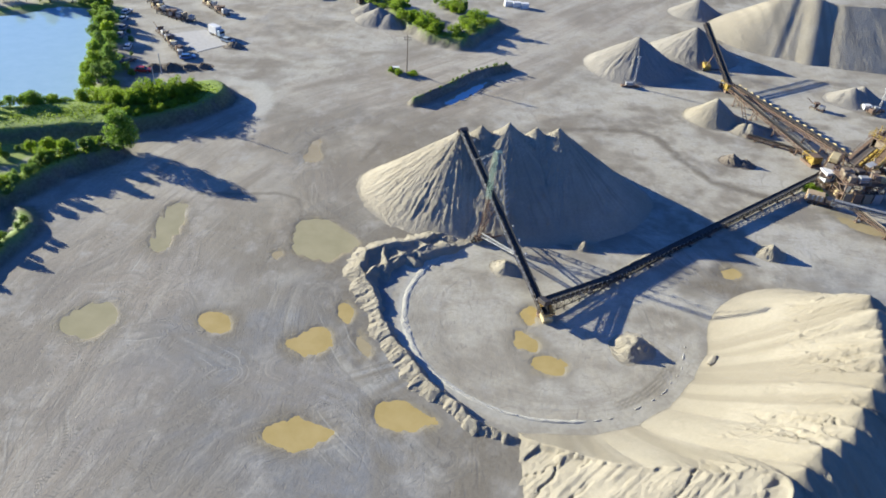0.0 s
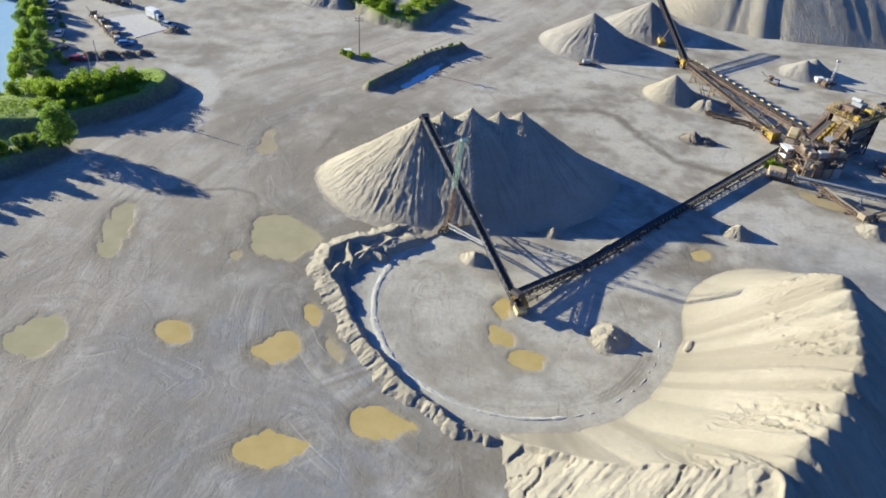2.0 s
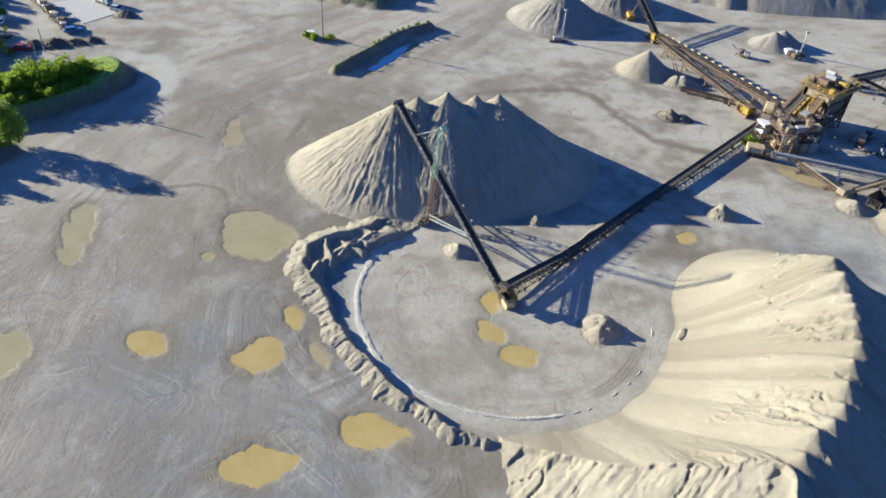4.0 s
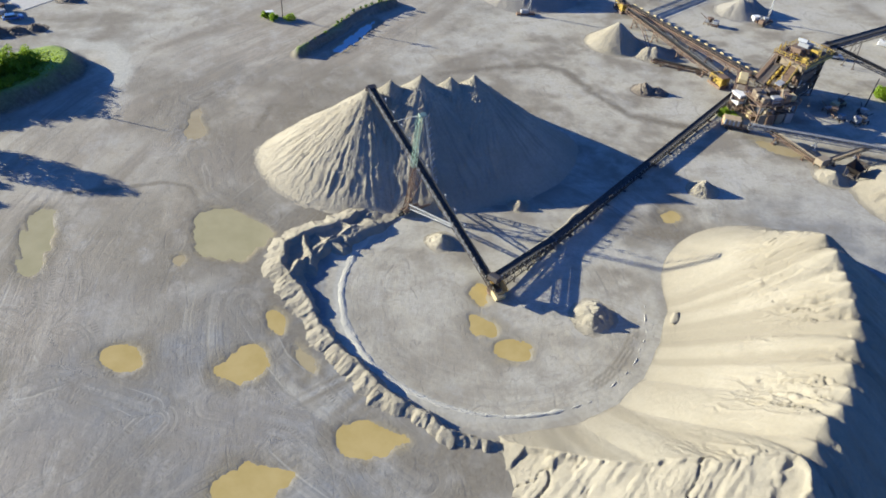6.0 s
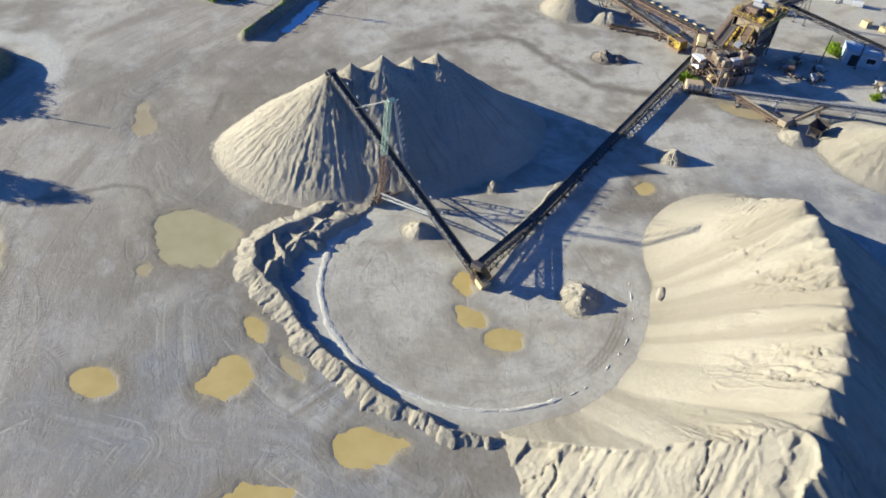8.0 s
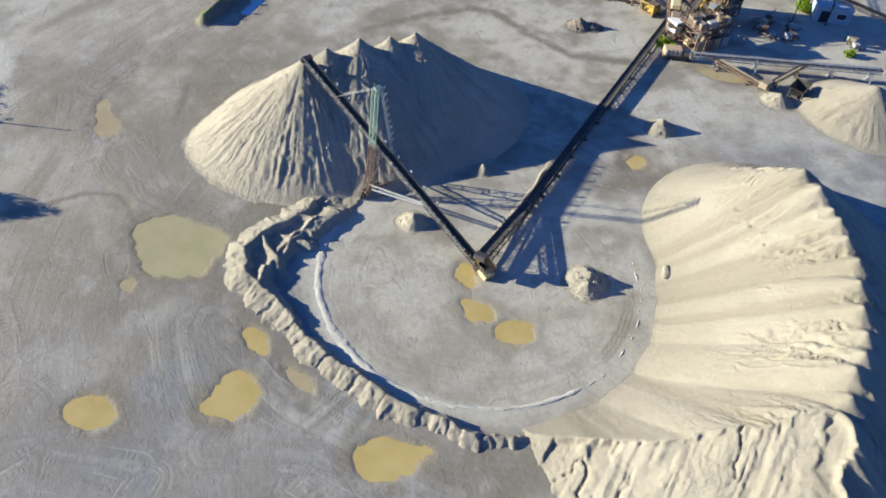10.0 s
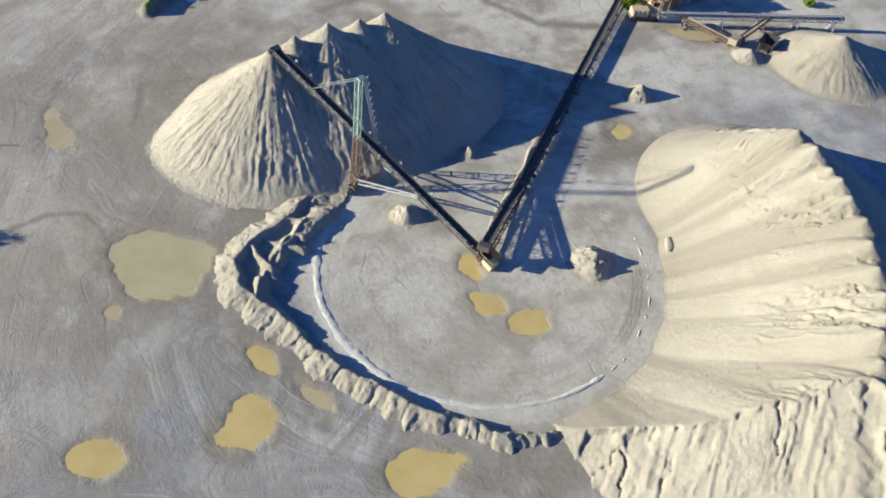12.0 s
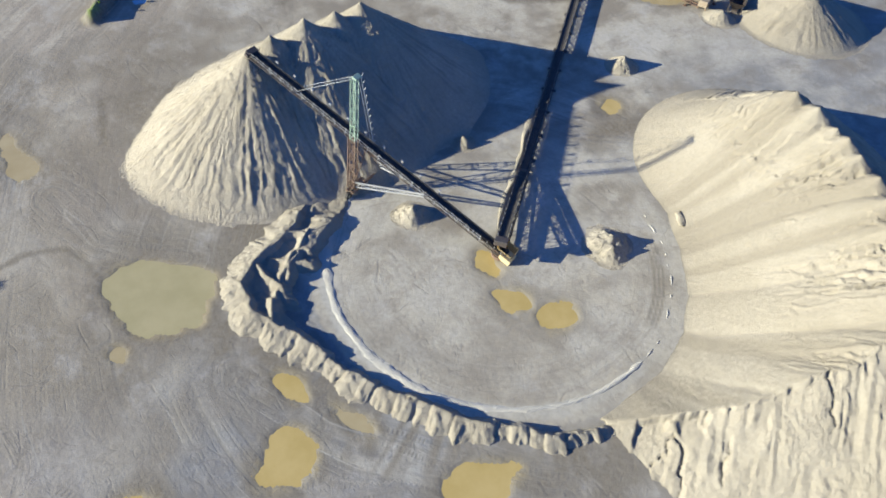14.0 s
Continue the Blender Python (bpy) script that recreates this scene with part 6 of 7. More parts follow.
legs_for(root, m, length, [3.0, 10.0], 0.8, RUST_STEEL, 0.0, 0.5, 0.14)
root, m, length = conveyor((160.0, 99.6, 2.0), (92.0, 60.4, 11.0), "wide dark inclined conveyor rising to the tower", 2.0, 1.4, DARK_STEEL, group="outgoing conveyors")
legs_for(root, m, length, [14.0, 36.0, 58.0], 1.4, DARK_STEEL, 0.0, 1.4, 0.18)
root, m, length = conveyor((93.4, 62.4, 10.9), (127.0, 33.4, 1.9), "long dark belt conveyor descending from the tower", 1.2, 0.9, DARK_STEEL, group="outgoing conveyors", walkway=False)
legs_for(root, m, length, [22.0, 37.0], 1.0, DARK_STEEL, 0.0, 0.9, 0.14)


def loading_hopper():
    root = thing("loading_hopper", pose(80.6, 24.8, 0, 0, 0, 28) @ Matrix.Diagonal((0.85, 0.85, 0.8, 1)), "dark steel loading hopper between the sand heaps", "hopper")
    bm = bmesh.new()
    tops = [bm.verts.new((sx * 2.6, sy * 1.9, 3.2)) for sx, sy in ((-1, -1), (1, -1), (1, 1), (-1, 1))]
    lows = [bm.verts.new((sx * 1.2, sy * 0.7, 1.1)) for sx, sy in ((-1, -1), (1, -1), (1, 1), (-1, 1))]
    for e in range(4):
        bm.faces.new((lows[e], lows[(e + 1) % 4], tops[(e + 1) % 4], tops[e]))
    bmesh.ops.solidify(bm, geom=bm.faces[:], thickness=0.1)
    part("bin", bm, DARK_STEEL, root)
    boxy("feeder", (-2.2, -0.7, 0.5), (2.2, 0.7, 1.1), DARK_STEEL, root)
    for sx in (-1, 1):
        for sy in (-1, 1):
            bm = bmesh.new()
            beam(bm, (sx * 2.2, sy * 1.5, 0), (sx * 2.2, sy * 1.5, 2.8), 0.18)
            part("leg", bm, DARK_STEEL, root)
    root = thing("sand_screen", pose(75.6, 28.8, 0, 0, 0, 20), "small tan rusty screen box at the conveyor joint", "machine")
    boxy("body", (-1.3, -0.9, 0.6), (1.3, 0.9, 1.9), TAN_STEEL, root, "", 0.08)
    boxy("chute", (1.3, -0.6, 0.7), (2.3, 0.6, 1.3), RUST_STEEL, root, "", 0.05)
    for sx in (-1, 1):
        for sy in (-1, 1):
            bm = bmesh.new()
            beam(bm, (sx * 1.1, sy * 0.8, 0), (sx * 1.1, sy * 0.8, 0.7), 0.16)
            part("leg", bm, RUST_STEEL, root)


loading_hopper()


def cladded_building():
    root = thing("plant_building", pose(112.0, 50.2, 0, 0, 0, -33), "low blue-grey clad plant building with dark openings", "building")
    bm = bmesh.new()
    box(bm, (-4.0, -2.6, 0), (4.0, 2.6, 3.5))
    part("wall", bm, BLUE_GREY, root)
    boxy("roof", (-4.2, -2.8, 3.5), (4.2, 2.8, 3.66), BLUE_GREY, root, "", 0.03)
    # the wall is solid; a dark sheet paints the shade inside the doorway
    boxy("door", (-2.9, -2.64, 0), (-0.8, -2.605, 2.7), GLASS_DARK, root, "dark sheet for the shaded doorway", 0)
    boxy("window", (0.8, -2.64, 1.2), (2.8, -2.605, 2.5), GLASS_DARK, root, "dark window", 0)
    bm = bmesh.new()
    for x in (0.75, 2.85):
        beam(bm, (x, -2.66, 1.15), (x, -2.66, 2.55), 0.1)
    for z in (1.15, 2.55):
        beam(bm, (0.75, -2.66, z), (2.85, -2.66, z), 0.1)
    part("window_frame", bm, WHITE_PAINT, root)


cladded_building()


def scrap_machine(x, y, turn, seed, mats, label, size=1.0, group=""):
    """An old piece of plant: frame, hopper, engine box, drum, odd pipes."""
    rnd = random.Random(seed)
    root = thing("old_machine", Matrix.Translation((x, y, 0)) @ pose(0, 0, 0, 0, 0, turn) @ Matrix.Diagonal((size, size, size, 1)), label, "machine", group)
    length = rnd.uniform(3.5, 5.5)
    bm = bmesh.new()
    for y0 in (-0.8, 0.8):
        beam(bm, (-length / 2, y0, 0.5), (length / 2, y0, 0.5 + rnd.uniform(0, 0.5)), 0.2)
    for k in range(4):
        xx = -length / 2 + length * k / 3
        beam(bm, (xx, -0.8, 0.5), (xx, 0.8, 0.55), 0.16)
        for y0 in (-0.8, 0.8):
            beam(bm, (xx, y0, 0), (xx, y0, 0.55), 0.18)
    part("frame", bm, mats[0], root)
    boxy("engine_box", (-length / 2, -0.7, 0.6), (-length / 2 + rnd.uniform(1.0, 1.8), 0.7, rnd.uniform(1.4, 2.0)), mats[1], root, "", 0.1)
    bm = bmesh.new()
    tube(bm, (rnd.uniform(-0.2, 0.6), 0, 0.7), (rnd.uniform(0.2, 0.8), 0, 2.0), 0.35, 1.0, n=4)
    part("hopper", bm, mats[2], root)
    bm = bmesh.new()
    tube(bm, (length / 2 - 0.7, -0.8, 1.0), (length / 2 - 0.7, 0.8, 1.0), 0.5, n=12)
    part("drum", bm, mats[1], root)
    bm = bmesh.new()
    beam(bm, (0.0, 0.5, 0.8), (length / 2 + rnd.uniform(0.5, 2.0), 0.5, rnd.uniform(1.6, 2.8)), 0.16)
    part("arm", bm, mats[0], root)
    return root


MACHINE_SETS = [(RUST_STEEL, GREY_PAINT, RUST_STEEL), (DARK_STEEL, GREY_PAINT, TAN_STEEL), (RUST_STEEL, PALE_YELLOW, DARK_STEEL), (DARK_STEEL, RUST_STEEL, GALV)]
for k, (x, y, turn) in enumerate([(-108.4, 123.0, 130), (-105.6, 119.4, 118), (-102.8, 115.4, 124), (-100.2, 111.0, 130), (-97.8, 108.2, 112)]):
    scrap_machine(x, y, turn, 20 + k, MACHINE_SETS[k % 4], "old rusty plant machine parked in the scrap row", 1.1, "scrap row")
for k, (x, y, turn) in enumerate([(-121.0, 152.0, 150), (-118.0, 146.6, 140), (-113.8, 141.6, 150), (-109.4, 139.0, 160), (-105.6, 137.0, 170), (-103.4, 154.0, 130), (-99.6, 149.6, 128), (-96.2, 146.0, 130)]):
    scrap_machine(x, y, turn, 40 + k, MACHINE_SETS[(k + 1) % 4], "old dark plant machine standing in the far yard", 1.3, "far yard machines")
for k, (x, y, turn) in enumerate([(94.2, 51.4, 20), (97.4, 46.6, 60), (90.8, 47.6, 100), (107.8, 38.0, 70), (118.4, 34.2, 20), (100.8, 96.8, 30), (84.8, 97.0, 140), (95.0, 44.0, 10)]):
    scrap_machine(x, y, turn, 60 + k, MACHINE_SETS[(k + 2) % 4], "worn pump and pipe machine near the plant", 1.0, "plant yard machines")

# ---- yard: slab, vehicles, boxes ----
bm = bmesh.new()
vs = [bm.verts.new((x, y, 0.09)) for x, y in ((-106.0, 124.0), (-96.8, 129.2), (-86.6, 117.8), (-93.6, 109.8))]
top = bm.faces.new(vs)
made = bmesh.ops.extrude_face_region(bm, geom=[top])
for v in made["geom"]:
    if isinstance(v, bmesh.types.BMVert):
        v.co.z = -0.3
bmesh.ops.recalc_face_normals(bm, faces=bm.faces[:])
tagged(part("concrete_slab", bm, CONCRETE), "pale dusty concrete slab in the vehicle yard", "slab")


def wheel_set(root, spots, r, w):
    for x, y in spots:
        bm = bmesh.new()
        tube(bm, (x, y - w / 2, r), (x, y + w / 2, r), r, n=14)
        tyre = part("wheel", bm, RUBBER, root, "black tyre")
        bm = bmesh.new()
        tube(bm, (x, y - w / 2 - 0.01, r), (x, y + w / 2 + 0.01, r), r * 0.55, n=10)
        part("rim", bm, GALV, tyre)


def car(x, y, turn, paint, label, van=False):
    root = thing("van" if van else "car", pose(x, y, 0, 0, 0, turn), label, "van" if van else "car", "parked vehicles")
    bm = bmesh.new()
    prof = [(-2.2, 0.35), (2.2, 0.35), (2.25, 0.75), (2.1, 0.9), (-2.15, 0.95), (-2.25, 0.7)]
    sides = [[bm.verts.new((px, sy, pz)) for px, pz in prof] for sy in (-0.88, 0.88)]
    bm.faces.new(sides[0][::-1]), bm.faces.new(sides[1])
    for k in range(6):
        bm.faces.new((sides[0][k], sides[0][(k + 1) % 6], sides[1][(k + 1) % 6], sides[1][k]))
    bmesh.ops.recalc_face_normals(bm, faces=bm.faces[:])
    bmesh.ops.bevel(bm, geom=bm.edges[:], offset=0.06, segments=2, affect="EDGES")
    part("body", bm, paint, root)
    hi = 2.0 if van else 1.45
    bm = bmesh.new()
    low = [bm.verts.new(p) for p in ((-1.9, -0.8, 0.93), (1.15, -0.8, 0.9), (1.15, 0.8, 0.9), (-1.9, 0.8, 0.93))]
    up = [bm.verts.new(p) for p in ((-1.5 - 0.3 * van, -0.66, hi - 0.06), (0.45, -0.66, hi - 0.06), (0.45, 0.66, hi - 0.06), (-1.5 - 0.3 * van, 0.66, hi - 0.06))]
    for k in range(4):
        bm.faces.new((low[k], low[(k + 1) % 4], up[(k + 1) % 4], up[k]))
    bm.faces.new(up)
    part("glass_cabin", bm, GLASS_DARK, root, "dark glass")
    boxy("roof", (-1.55 - 0.3 * van, -0.7, hi - 0.07), (0.5, 0.7, hi), paint, root, "", 0.03)
    wheel_set(root, [(sx * 1.35, sy * 0.82) for sx in (-1, 1) for sy in (-1, 1)], 0.33, 0.22)
    for sy in (-0.62, 0.62):
        boxy("headlight", (2.2, sy - 0.15, 0.6), (2.28, sy + 0.15, 0.75), GALV, root, "", 0.02)
    return root


def truck(x, y, turn, label):
    root = thing("truck", pose(x, y, 0, 0, 0, turn) @ Matrix.Diagonal((0.72, 0.85, 0.85, 1)), label, "truck", "parked vehicles")
    boxy("chassis", (-4.0, -0.5, 0.7), (3.6, 0.5, 1.0), DARK_STEEL, root)
    boxy("cargo_box", (-4.2, -1.25, 1.05), (1.5, 1.25, 3.7), WHITE_PAINT, root, "white box body", 0.06)
    boxy("cab", (1.9, -1.15, 0.7), (3.9, 1.15, 2.9), BLUE_GREY, root, "pale blue cab", 0.2)
    boxy("windscreen", (3.88, -0.95, 1.7), (3.93, 0.95, 2.55), GLASS_DARK, root, "", 0)
    wheel_set(root, [(sx, sy * 1.0) for sx in (-3.0, -1.9, 2.9) for sy in (-1, 1)], 0.5, 0.32)
    return root


truck(-91.8, 124.6, -38, "white box truck with pale blue cab on the slab edge")
for x, y, turn, paint, words in [
    (-113.6, 109.6, 100, WHITE_PAINT, "white car parked beside the wooded bank"),
    (-119.4, 118.6, 95, GREY_PAINT, "grey car parked beside the wooded bank"),
    (-103.0, 92.8, 10, RED_PAINT, "red car parked by the brown spoil bank"),
    (-94.4, 104.4, 20, BLUE_PAINT, "dark blue car parked near the slab"),
    (-109.4, 98.8, 60, DARK_STEEL, "black car parked under the trees"),
    (-121.4, 125.6, 90, GREY_PAINT, "dull grey car parked by the tree line"),
    (-126.2, 140.4, 80, WHITE_PAINT, "white car parked at the far bank"),
    (-124.4, 133.0, 85, BLUE_GREY, "pale blue car parked by the tree line"),
    (-87.2, 119.8, -30, BLUE_GREY, "blue-grey car standing by the truck"),
]:
    car(x, y, turn, paint, words)
car(109.2, 76.2, -20, WHITE_PAINT, "white van parked behind the plant", True)


def container(x, y, turn, mat, label, size=(2.4, 1.4, 1.3), group="boxes in the yard"):
    root = thing("storage_box", pose(x, y, 0, 0, 0, turn), label, "box", group)
    sx, sy, sz = size
    boxy("shell", (-sx / 2, -sy / 2, 0.1), (sx / 2, sy / 2, sz), mat, root, "", 0.05)
    boxy("lid", (-sx / 2 - 0.04, -sy / 2 - 0.04, sz), (sx / 2 + 0.04, sy / 2 + 0.04, sz + 0.1), mat, root, "", 0.02)
    for k in range(int(sx / 0.5)):
        boxy("rib", (-sx / 2 + 0.2 + 0.5 * k, -sy / 2 - 0.05, 0.15), (-sx / 2 + 0.28 + 0.5 * k, -sy / 2, sz), mat, root, "", 0)
    return root


for k in range(4):
    container(128.6 + 1.9 * k, 82.6 - 1.6 * k, -40, WHITE_PAINT, "white storage box in the row behind the plant")
container(127.8, 66.8, 20, PALE_YELLOW, "beige storage box behind the plant", (2.6, 1.8, 1.6))
container(131.0, 63.8, 30, PALE_YELLOW, "beige storage box behind the plant", (2.6, 1.8, 1.6))
container(99.6, 99.4, 10, WHITE_PAINT, "white box at the foot of the gravel heap", (2.2, 1.4, 1.4))
container(-34.4, 105.0, 10, WHITE_PAINT, "white box beside the pole", (2.0, 1.3, 1.3))
container(-52.0, 168.0, 40, DARK_STEEL, "dark box in the far yard", (4.0, 2.2, 2.0))
container(-70.0, 172.0, 10, WHITE_PAINT, "white box in the far yard", (4.0, 2.2, 2.0))
for k in range(3):
    container(1.0 + 3.0 * k, 176.0 - 0.6 * k, 10, WHITE_PAINT, "white container at the far end of the yard", (2.8, 2.0, 1.8))


def pole(x, y, high, mat, label, arms=1, lean=(0, 0)):
    root = thing("utility_pole", pose(x, y, -0.3), label, "pole")
    bm = bmesh.new()
    tube(bm, (0, 0, 0), (lean[0], lean[1], high + 0.3), 0.17, 0.1, n=10)
    part("shaft", bm, mat, root)
    for k in range(arms):
        bm = bmesh.new()
        z = high - 0.5 - 0.7 * k
        beam(bm, (lean[0] - 1.1, lean[1] - 0.2, z), (lean[0] + 1.1, lean[1] + 0.2, z), 0.14)
        part("crossarm", bm, mat, root)
        for q in (-0.9, 0.9):
            bm = bmesh.new()
            tube(bm, (lean[0] + q, lean[1], z + 0.07), (lean[0] + q, lean[1], z + 0.3), 0.08, n=6)
            part("insulator", bm, GREY_PAINT, root)


pole(-31.1, 103.8, 11.5, WOOD, "weathered wooden utility pole on a grassy patch", 2)
pole(-90.0, 69.3, 11.2, GREY_PAINT, "slim grey steel pole on the grassed bank", 0)
pole(-97.6, 92.0, 6.0, GALV, "pale light pole beside the spoil bank", 0)
pole(100.2, 49.8, 7.5, DARK_STEEL, "dark steel pole beside the plant", 0, (0.9, 0.8))


def light_mast(x, y, high, label):
    root = thing("light_mast", pose(x, y, 0), label, "light")
    boxy("skid", (-2.6, -0.7, 0.0), (2.6, 0.7, 0.5), RUST_STEEL, root)
    boxy("generator", (-1.4, -0.6, 0.5), (0.6, 0.6, 1.4), GREY_PAINT, root, "", 0.08)
    bm = bmesh.new()
    for dx, dy in ((-0.2, -0.2), (0.2, -0.2), (0, 0.25)):
        beam(bm, (0.9 + dx, dy, 0.4), (0.9 + dx * 0.6, dy * 0.6, high), 0.09)
    for k in range(int(high)):
        beam(bm, (0.7, -0.2, k + 0.5), (1.1, -0.2, k + 1.2), 0.06)
    part("mast", bm, GALV, root, "pale lattice mast")
    boxy("lamp_head", (0.4, -0.25, high), (1.4, 0.25, high + 0.5), GALV, root)


light_mast(33.6, 105.0, 8.6, "tall pale light mast at the foot of a gravel cone")
light_mast(101.8, 98.6, 6.5, "pale light mast at the foot of a gravel heap")

# ---- plants ----


def leaf_cloud(name, clumps, leaf, mat, seed):
    """Many small bent leaves round the given clumps (x, y, z, radius, count)."""
    rng = np.random.default_rng(seed)
    cs, us, vs = [], [], []
    for x, y, z, r, n in clumps:
        d = rng.normal(size=(n, 3))
        d /= np.linalg.norm(d, axis=1)[:, None]
        cs.append(np.array((x, y, z)) + d * (r * rng.uniform(0.35, 1.0, (n, 1)) ** 0.6) * np.array((1, 1, 0.85)))
    c = np.concatenate(cs)
    n = len(c)
    u = rng.normal(size=(n, 3))
    u /= np.linalg.norm(u, axis=1)[:, None]
    w = rng.normal(size=(n, 3)) + np.array((0, 0, 1.0))
    v = np.cross(u, w)
    v /= np.linalg.norm(v, axis=1)[:, None]
    k = np.cross(u, v)
    s = leaf * rng.uniform(0.6, 1.3, (n, 1))
    p = np.stack([c - u * s, c + v * s * 0.6 + k * s * 0.25, c + u * s, c - v * s * 0.6 + k * s * 0.25], 1).reshape(-1, 3)
    return grid_mesh(name, p, np.arange(4 * n).reshape(-1, 4), mat)


def make_tree(name, high, spread, mat, seed, label, category="tree", low=0.30):
    rnd = random.Random(seed)
    root = thing(name, pose(0, 0, -400), label, category)
    bm = bmesh.new()
    bend = (rnd.uniform(-0.3, 0.3), rnd.uniform(-0.3, 0.3))
    mid = (bend[0], bend[1], high * 0.45)
    tube(bm, (0, 0, -0.3), mid, 0.022 * high + 0.04, 0.015 * high + 0.02, n=8)
    tube(bm, mid, (bend[0] * 1.6, bend[1] * 1.6, high * 0.86), 0.015 * high + 0.02, 0.02, n=7)
    clumps = []
    count = 22 if high > 9 else 11 if high > 3 else 7
    for k in range(count):
        s = (k + 0.5) / count
        a = k * 2.4 + rnd.uniform(-0.5, 0.5)
        z = high * (low + (0.92 - low) * s) if high > 3 else high * (0.25 + 0.6 * s)
        reach = spread * (0.35 + 0.65 * math.sin(math.pi * min(1, 0.22 + 0.72 * s))) * rnd.uniform(0.45, 0.85)
        p = (bend[0] + reach * math.cos(a), bend[1] + reach * math.sin(a), z)
        tube(bm, (bend[0] * s, bend[1] * s, z - 0.18 * high * (1 - 0.5 * s)), p, 0.006 * high + 0.015, 0.012, n=5)
        r = spread * rnd.uniform(0.42, 0.66)
        clumps.append((*p, r, int(70 + 75 * r)))
        clumps.append((p[0] * 1.3 + rnd.uniform(-0.4, 0.4), p[1] * 1.3 + rnd.uniform(-0.4, 0.4), p[2] + rnd.uniform(-0.3, 0.4) * r, r * 0.7, 50))
    clumps.append((bend[0] * 1.6, bend[1] * 1.6, high * 0.9, spread * 0.34, 60))
    part("trunk", bm, BARK, root)
    part("crown", leaf_cloud("crown", clumps, 0.15 if high < 3 else 0.18 + 0.006 * high, mat, seed), mat, root)
    return root


KINDS = {
    "lone": make_tree("tree", 11.0, 3.1, LEAF_MID, 1, "tall slim green broadleaf tree on the bank", low=0.12),
    "tree_a": make_tree("tree", 6.2, 2.5, LEAF_MID, 2, "green broadleaf tree on the pond shore"),
    "tree_b": make_tree("tree", 5.0, 2.2, LEAF_BRIGHT, 3, "light green young tree on the pond shore"),
    "tree_c": make_tree("tree", 7.2, 2.4, LEAF_DARK, 4, "dark green tree on the pond shore"),
    "bush_a": make_tree("bush", 2.4, 1.7, LEAF_BRIGHT, 5, "bright green leafy bush on the bank", "bush"),
    "bush_b": make_tree("bush", 1.7, 1.4, LEAF_BRIGHT, 6, "low bright green bush on the bank", "bush"),
    "bush_c": make_tree("bush", 2.6, 1.5, LEAF_DARK, 7, "dark green bush on the bank", "bush"),
}
planted = set()


def plant(kind, x, y, scale=1.0, turn=0.0, group=""):
    z = float(ground_height(np.array([x]), np.array([y]))[0]) - 0.05
    m = Matrix.Translation((x, y, z)) @ pose(0, 0, 0, 0, 0, turn) @ Matrix.Diagonal((scale * (1 + 0.3 * math.sin(3 * x + y)), scale * (1 + 0.25 * math.sin(5 * y)), scale * (1 + 0.18 * math.sin(7 * x)), 1))
    if kind in planted:
        ob = copy_thing(KINDS[kind], m)
    else:
        ob = KINDS[kind]
        ob.matrix_world = m
        planted.add(kind)
    if group:
        ob["group"] = group
    return ob


def scatter(line, count, side, kinds, lo, hi, seed, group, min_gap=1.0):
    """Plants strewn along a polyline, up to side metres off it."""
    rnd = random.Random(seed)
    n = len(line) - 1
    spots = []
    for _ in range(count * 4):
        if len(spots) >= count:
            break
        s = rnd.uniform(0, n - 1e-6)
        k = int(s)
        (ax, ay), (bx, by) = line[k], line[k + 1]
        x, y = ax + (bx - ax) * (s - k) + rnd.uniform(-side, side), ay + (by - ay) * (s - k) + rnd.uniform(-side, side)
        if any(math.hypot(x - p, y - q) < min_gap for p, q in spots):
            continue
        spots.append((x, y))
        plant(rnd.choice(kinds), x, y, rnd.uniform(lo, hi), rnd.uniform(0, 360), group)


plant("lone", -90.0, 47.0, 1.0)
scatter([(-106.0, 74.0), (-112.4, 88.0), (-117.6, 102.0), (-123.6, 117.0), (-130.0, 132.0), (-137.0, 146.0)], 44, 2.6, ["tree_a", "tree_b", "tree_c", "tree_a"], 0.65, 1.1, 1, "trees on the pond shore", 1.6)
scatter([(-140.0, 147.0), (-155.0, 149.0), (-172.0, 143.0), (-190, 138)], 16, 2.5, ["tree_a", "tree_c"], 0.8, 1.2, 2, "trees on the far shore", 2.0)
scatter([(-106.0, 71.5), (-112.0, 67.0), (-119.5, 62.5), (-128.0, 58.0), (-136, 55)], 16, 1.6, ["tree_b", "bush_c", "tree_a"], 0.55, 0.95, 3, "young trees by the pond", 1.6)
scatter([(-104.0, 70.0), (-97.0, 68.0), (-90.0, 71.0), (-84.0, 75.5)], 34, 2.8, ["bush_a", "bush_a", "bush_b"], 0.8, 1.5, 4, "bushes on the grassed bank", 1.1)
scatter([(-100.0, 61.0), (-93.0, 61.0), (-86.0, 66.0), (-82.0, 71.0)], 20, 0.8, ["bush_b", "bush_b"], 0.45, 0.7, 5, "bushes on the grassed bank", 1.2)
scatter([(-124.0, 3.0), (-108.0, 20.0), (-104.5, 27.0), (-100.8, 36.0), (-93.6, 44.0)], 44, 2.2, ["bush_a", "bush_c", "bush_c"], 0.6, 1.15, 6, "bushes on the front bank", 1.0)
scatter([(-132.0, 34.0), (-118.0, 40.0), (-104.0, 45.0), (-95.0, 50.0)], 18, 3.5, ["bush_c", "bush_c", "tree_b"], 0.5, 0.95, 11, "bushes in the ditch", 1.4)
plant("tree_a", -101.6, 36.8, 0.6, 30)
plant("tree_b", -98.6, 39.4, 0.62, 70)
plant("bush_c", -96.4, 42.4, 0.9, 10)
plant("tree_b", -97.4, 9.0, 0.5, 70)
plant("bush_c", -95.6, 15.6, 0.8, 70)
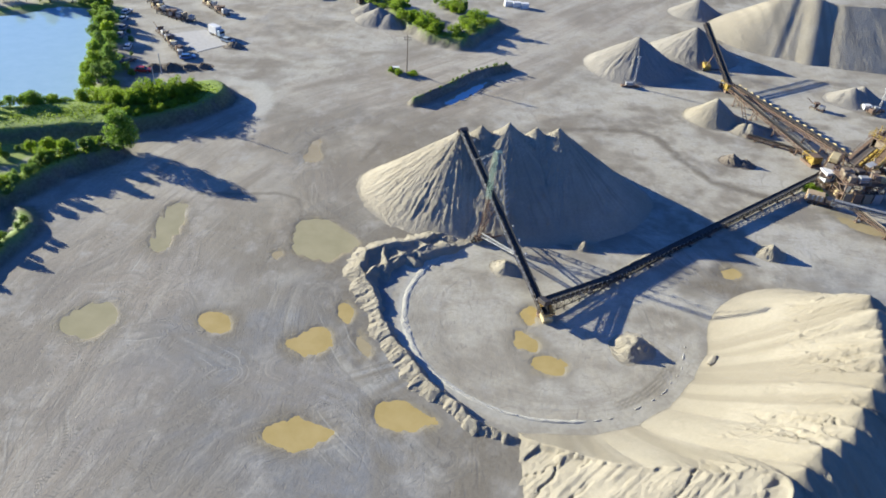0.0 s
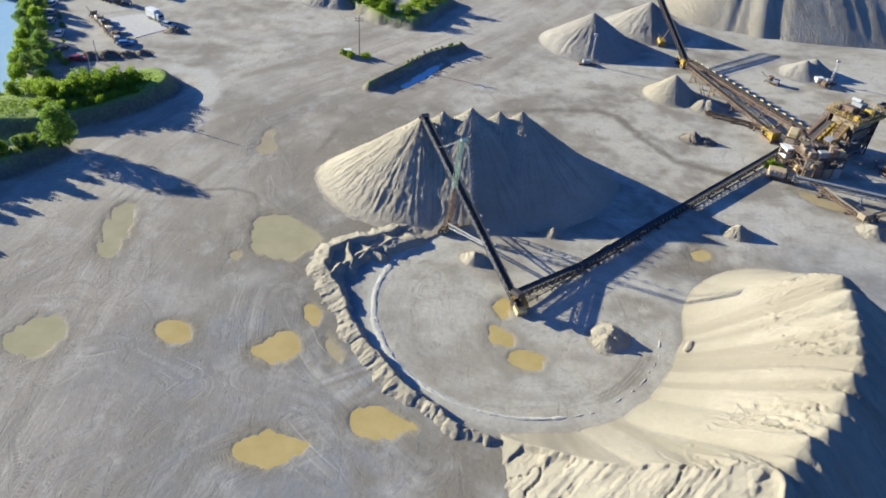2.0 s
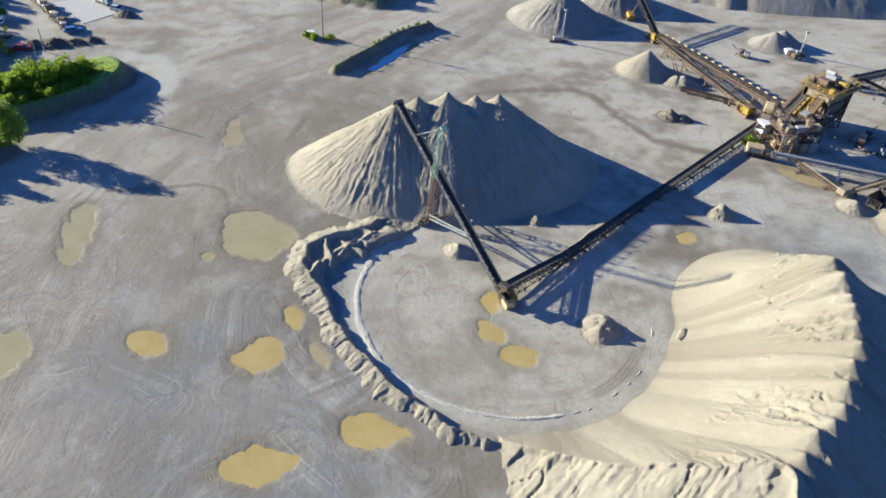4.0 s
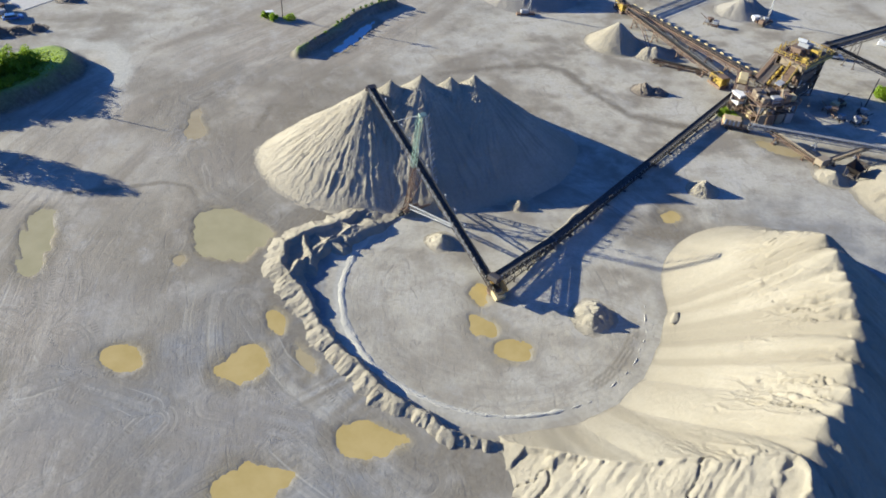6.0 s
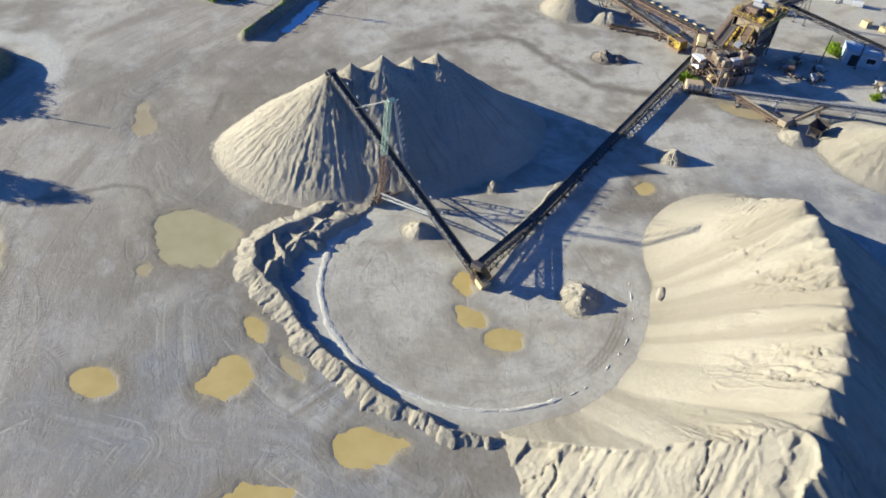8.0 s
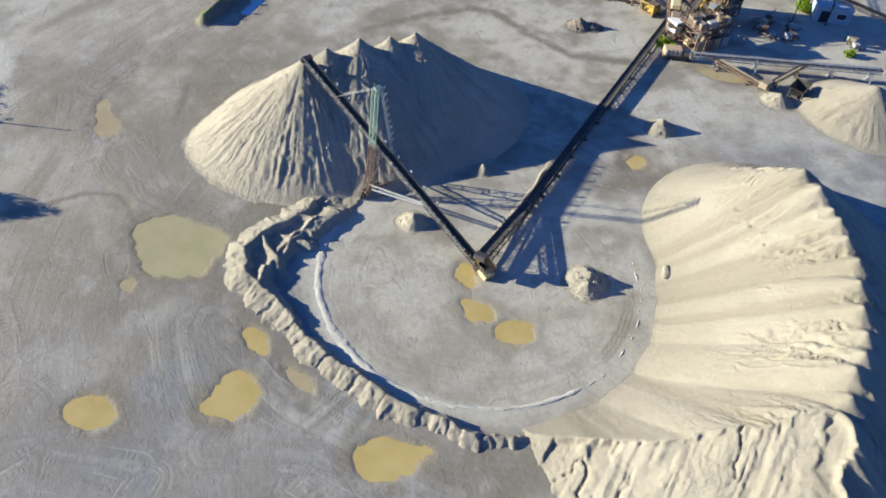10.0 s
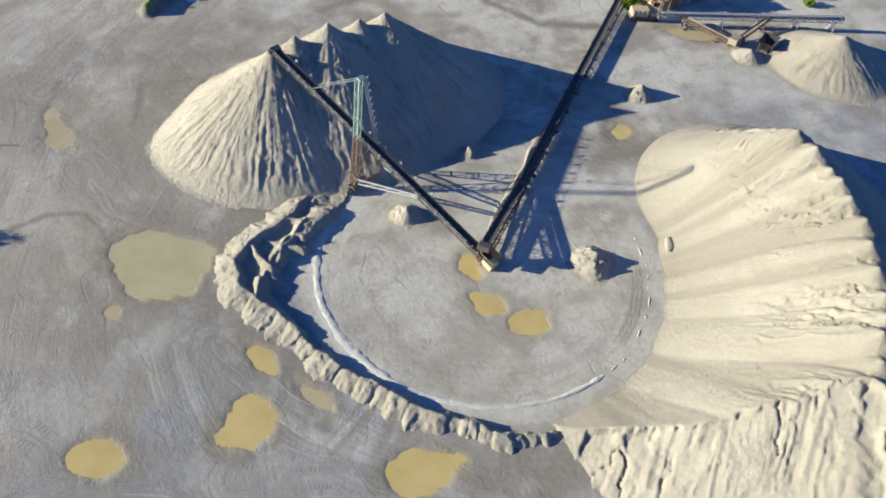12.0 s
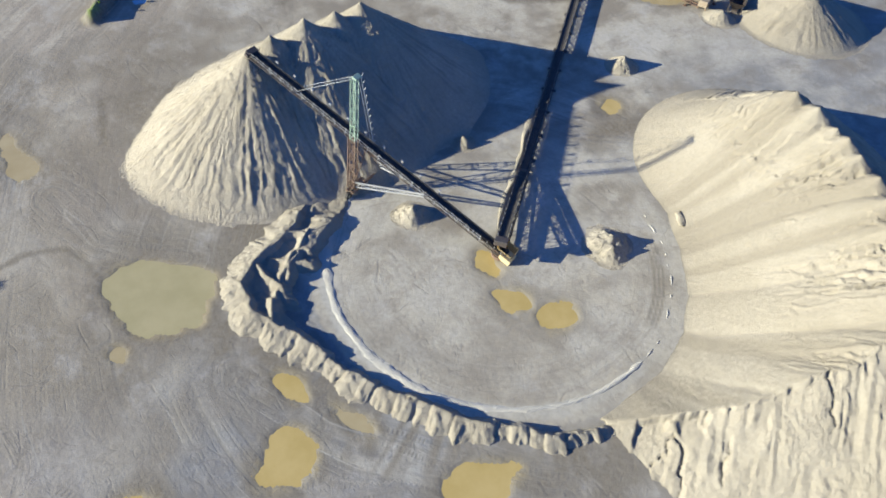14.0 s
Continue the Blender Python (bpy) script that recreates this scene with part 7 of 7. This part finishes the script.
scatter([(-98.4, -8.0), (-96.8, 6.0), (-95.2, 17.0)], 8, 0.8, ["bush_c", "bush_b"], 0.5, 0.8, 7, "bushes on the front bank", 1.2)
scatter([(-50.0, 172.0), (-38.0, 154.0), (-25.0, 137.0), (-17.0, 134.0), (-12.0, 145.0), (-14.0, 160.0), (-24, 172)], 46, 3.2, ["bush_a", "bush_b", "bush_a", "bush_c"], 0.9, 1.5, 8, "bushes on the far bank", 1.4)
scatter([(-26.4, 84.6), (-20.0, 92.6), (-11.4, 105.0), (-2.8, 111.4)], 18, 0.5, ["bush_c"], 0.26, 0.42, 9, "bushes on the low bank", 1.0)
for x, y, s in ((-33.0, 102.6, 0.7), (-29.6, 103.2, 0.6), (-35.6, 103.8, 0.6), (109.0, 55.2, 1.0), (107.6, 54.0, 0.8), (65.2, 49.4, 0.8), (66.2, 47.8, 0.7), (104.0, 35.0, 0.7)):
    plant("bush_b", x, y, s, 40 * x)
for x, y, s in ((-104.8, 89.6, 0.9), (-107.6, 93.4, 1.0), (-111.0, 99.0, 0.9), (-110.6, 104.0, 0.8), (-114.6, 114.4, 0.9), (-118.0, 121.6, 0.8)):
    plant("bush_c", x, y, s, 37 * x)


def grass_patch(lines, count, seed, name, label):
    """Tufts of blades along the banks, as one growth."""
    rng = np.random.default_rng(seed)
    pts = []
    for line, side, share in lines:
        n = len(line) - 1
        for _ in range(int(count * share)):
            s = rng.uniform(0, n - 1e-6)
            k = int(s)
            (ax, ay), (bx, by) = line[k], line[k + 1]
            pts.append((ax + (bx - ax) * (s - k) + rng.normal() * side * 0.5, ay + (by - ay) * (s - k) + rng.normal() * side * 0.5))
    pts = np.array(pts)
    z = ground_height(pts[:, 0], pts[:, 1])
    keep = z > 0.35
    pts, z = pts[keep], z[keep]
    n = len(pts)
    a = rng.uniform(0, 2 * np.pi, n)
    h = rng.uniform(0.12, 0.35, n)
    dx, dy = np.cos(a) * 0.16, np.sin(a) * 0.16
    lean = rng.normal(size=(n, 2)) * 0.15
    base = np.stack([pts[:, 0], pts[:, 1], z - 0.03], 1)
    side = np.stack([dx, dy, np.zeros(n)], 1)
    top = base + np.stack([lean[:, 0], lean[:, 1], h], 1)
    p = np.stack([base - side, base + side, top + side * 0.4, top - side * 0.4], 1).reshape(-1, 3)
    me = grid_mesh(name, p, np.arange(4 * n).reshape(-1, 4), GRASS)
    tagged(new(name, me), label, "grass", kind="stuff")


grass_patch([(BANKS[2][0], 5.2, 0.5), (BANKS[1][0], 1.4, 0.2), (BANKS[4][0], 2.6, 0.2)], 12000, 3, "grass", "bright green rough grass on the earth banks")
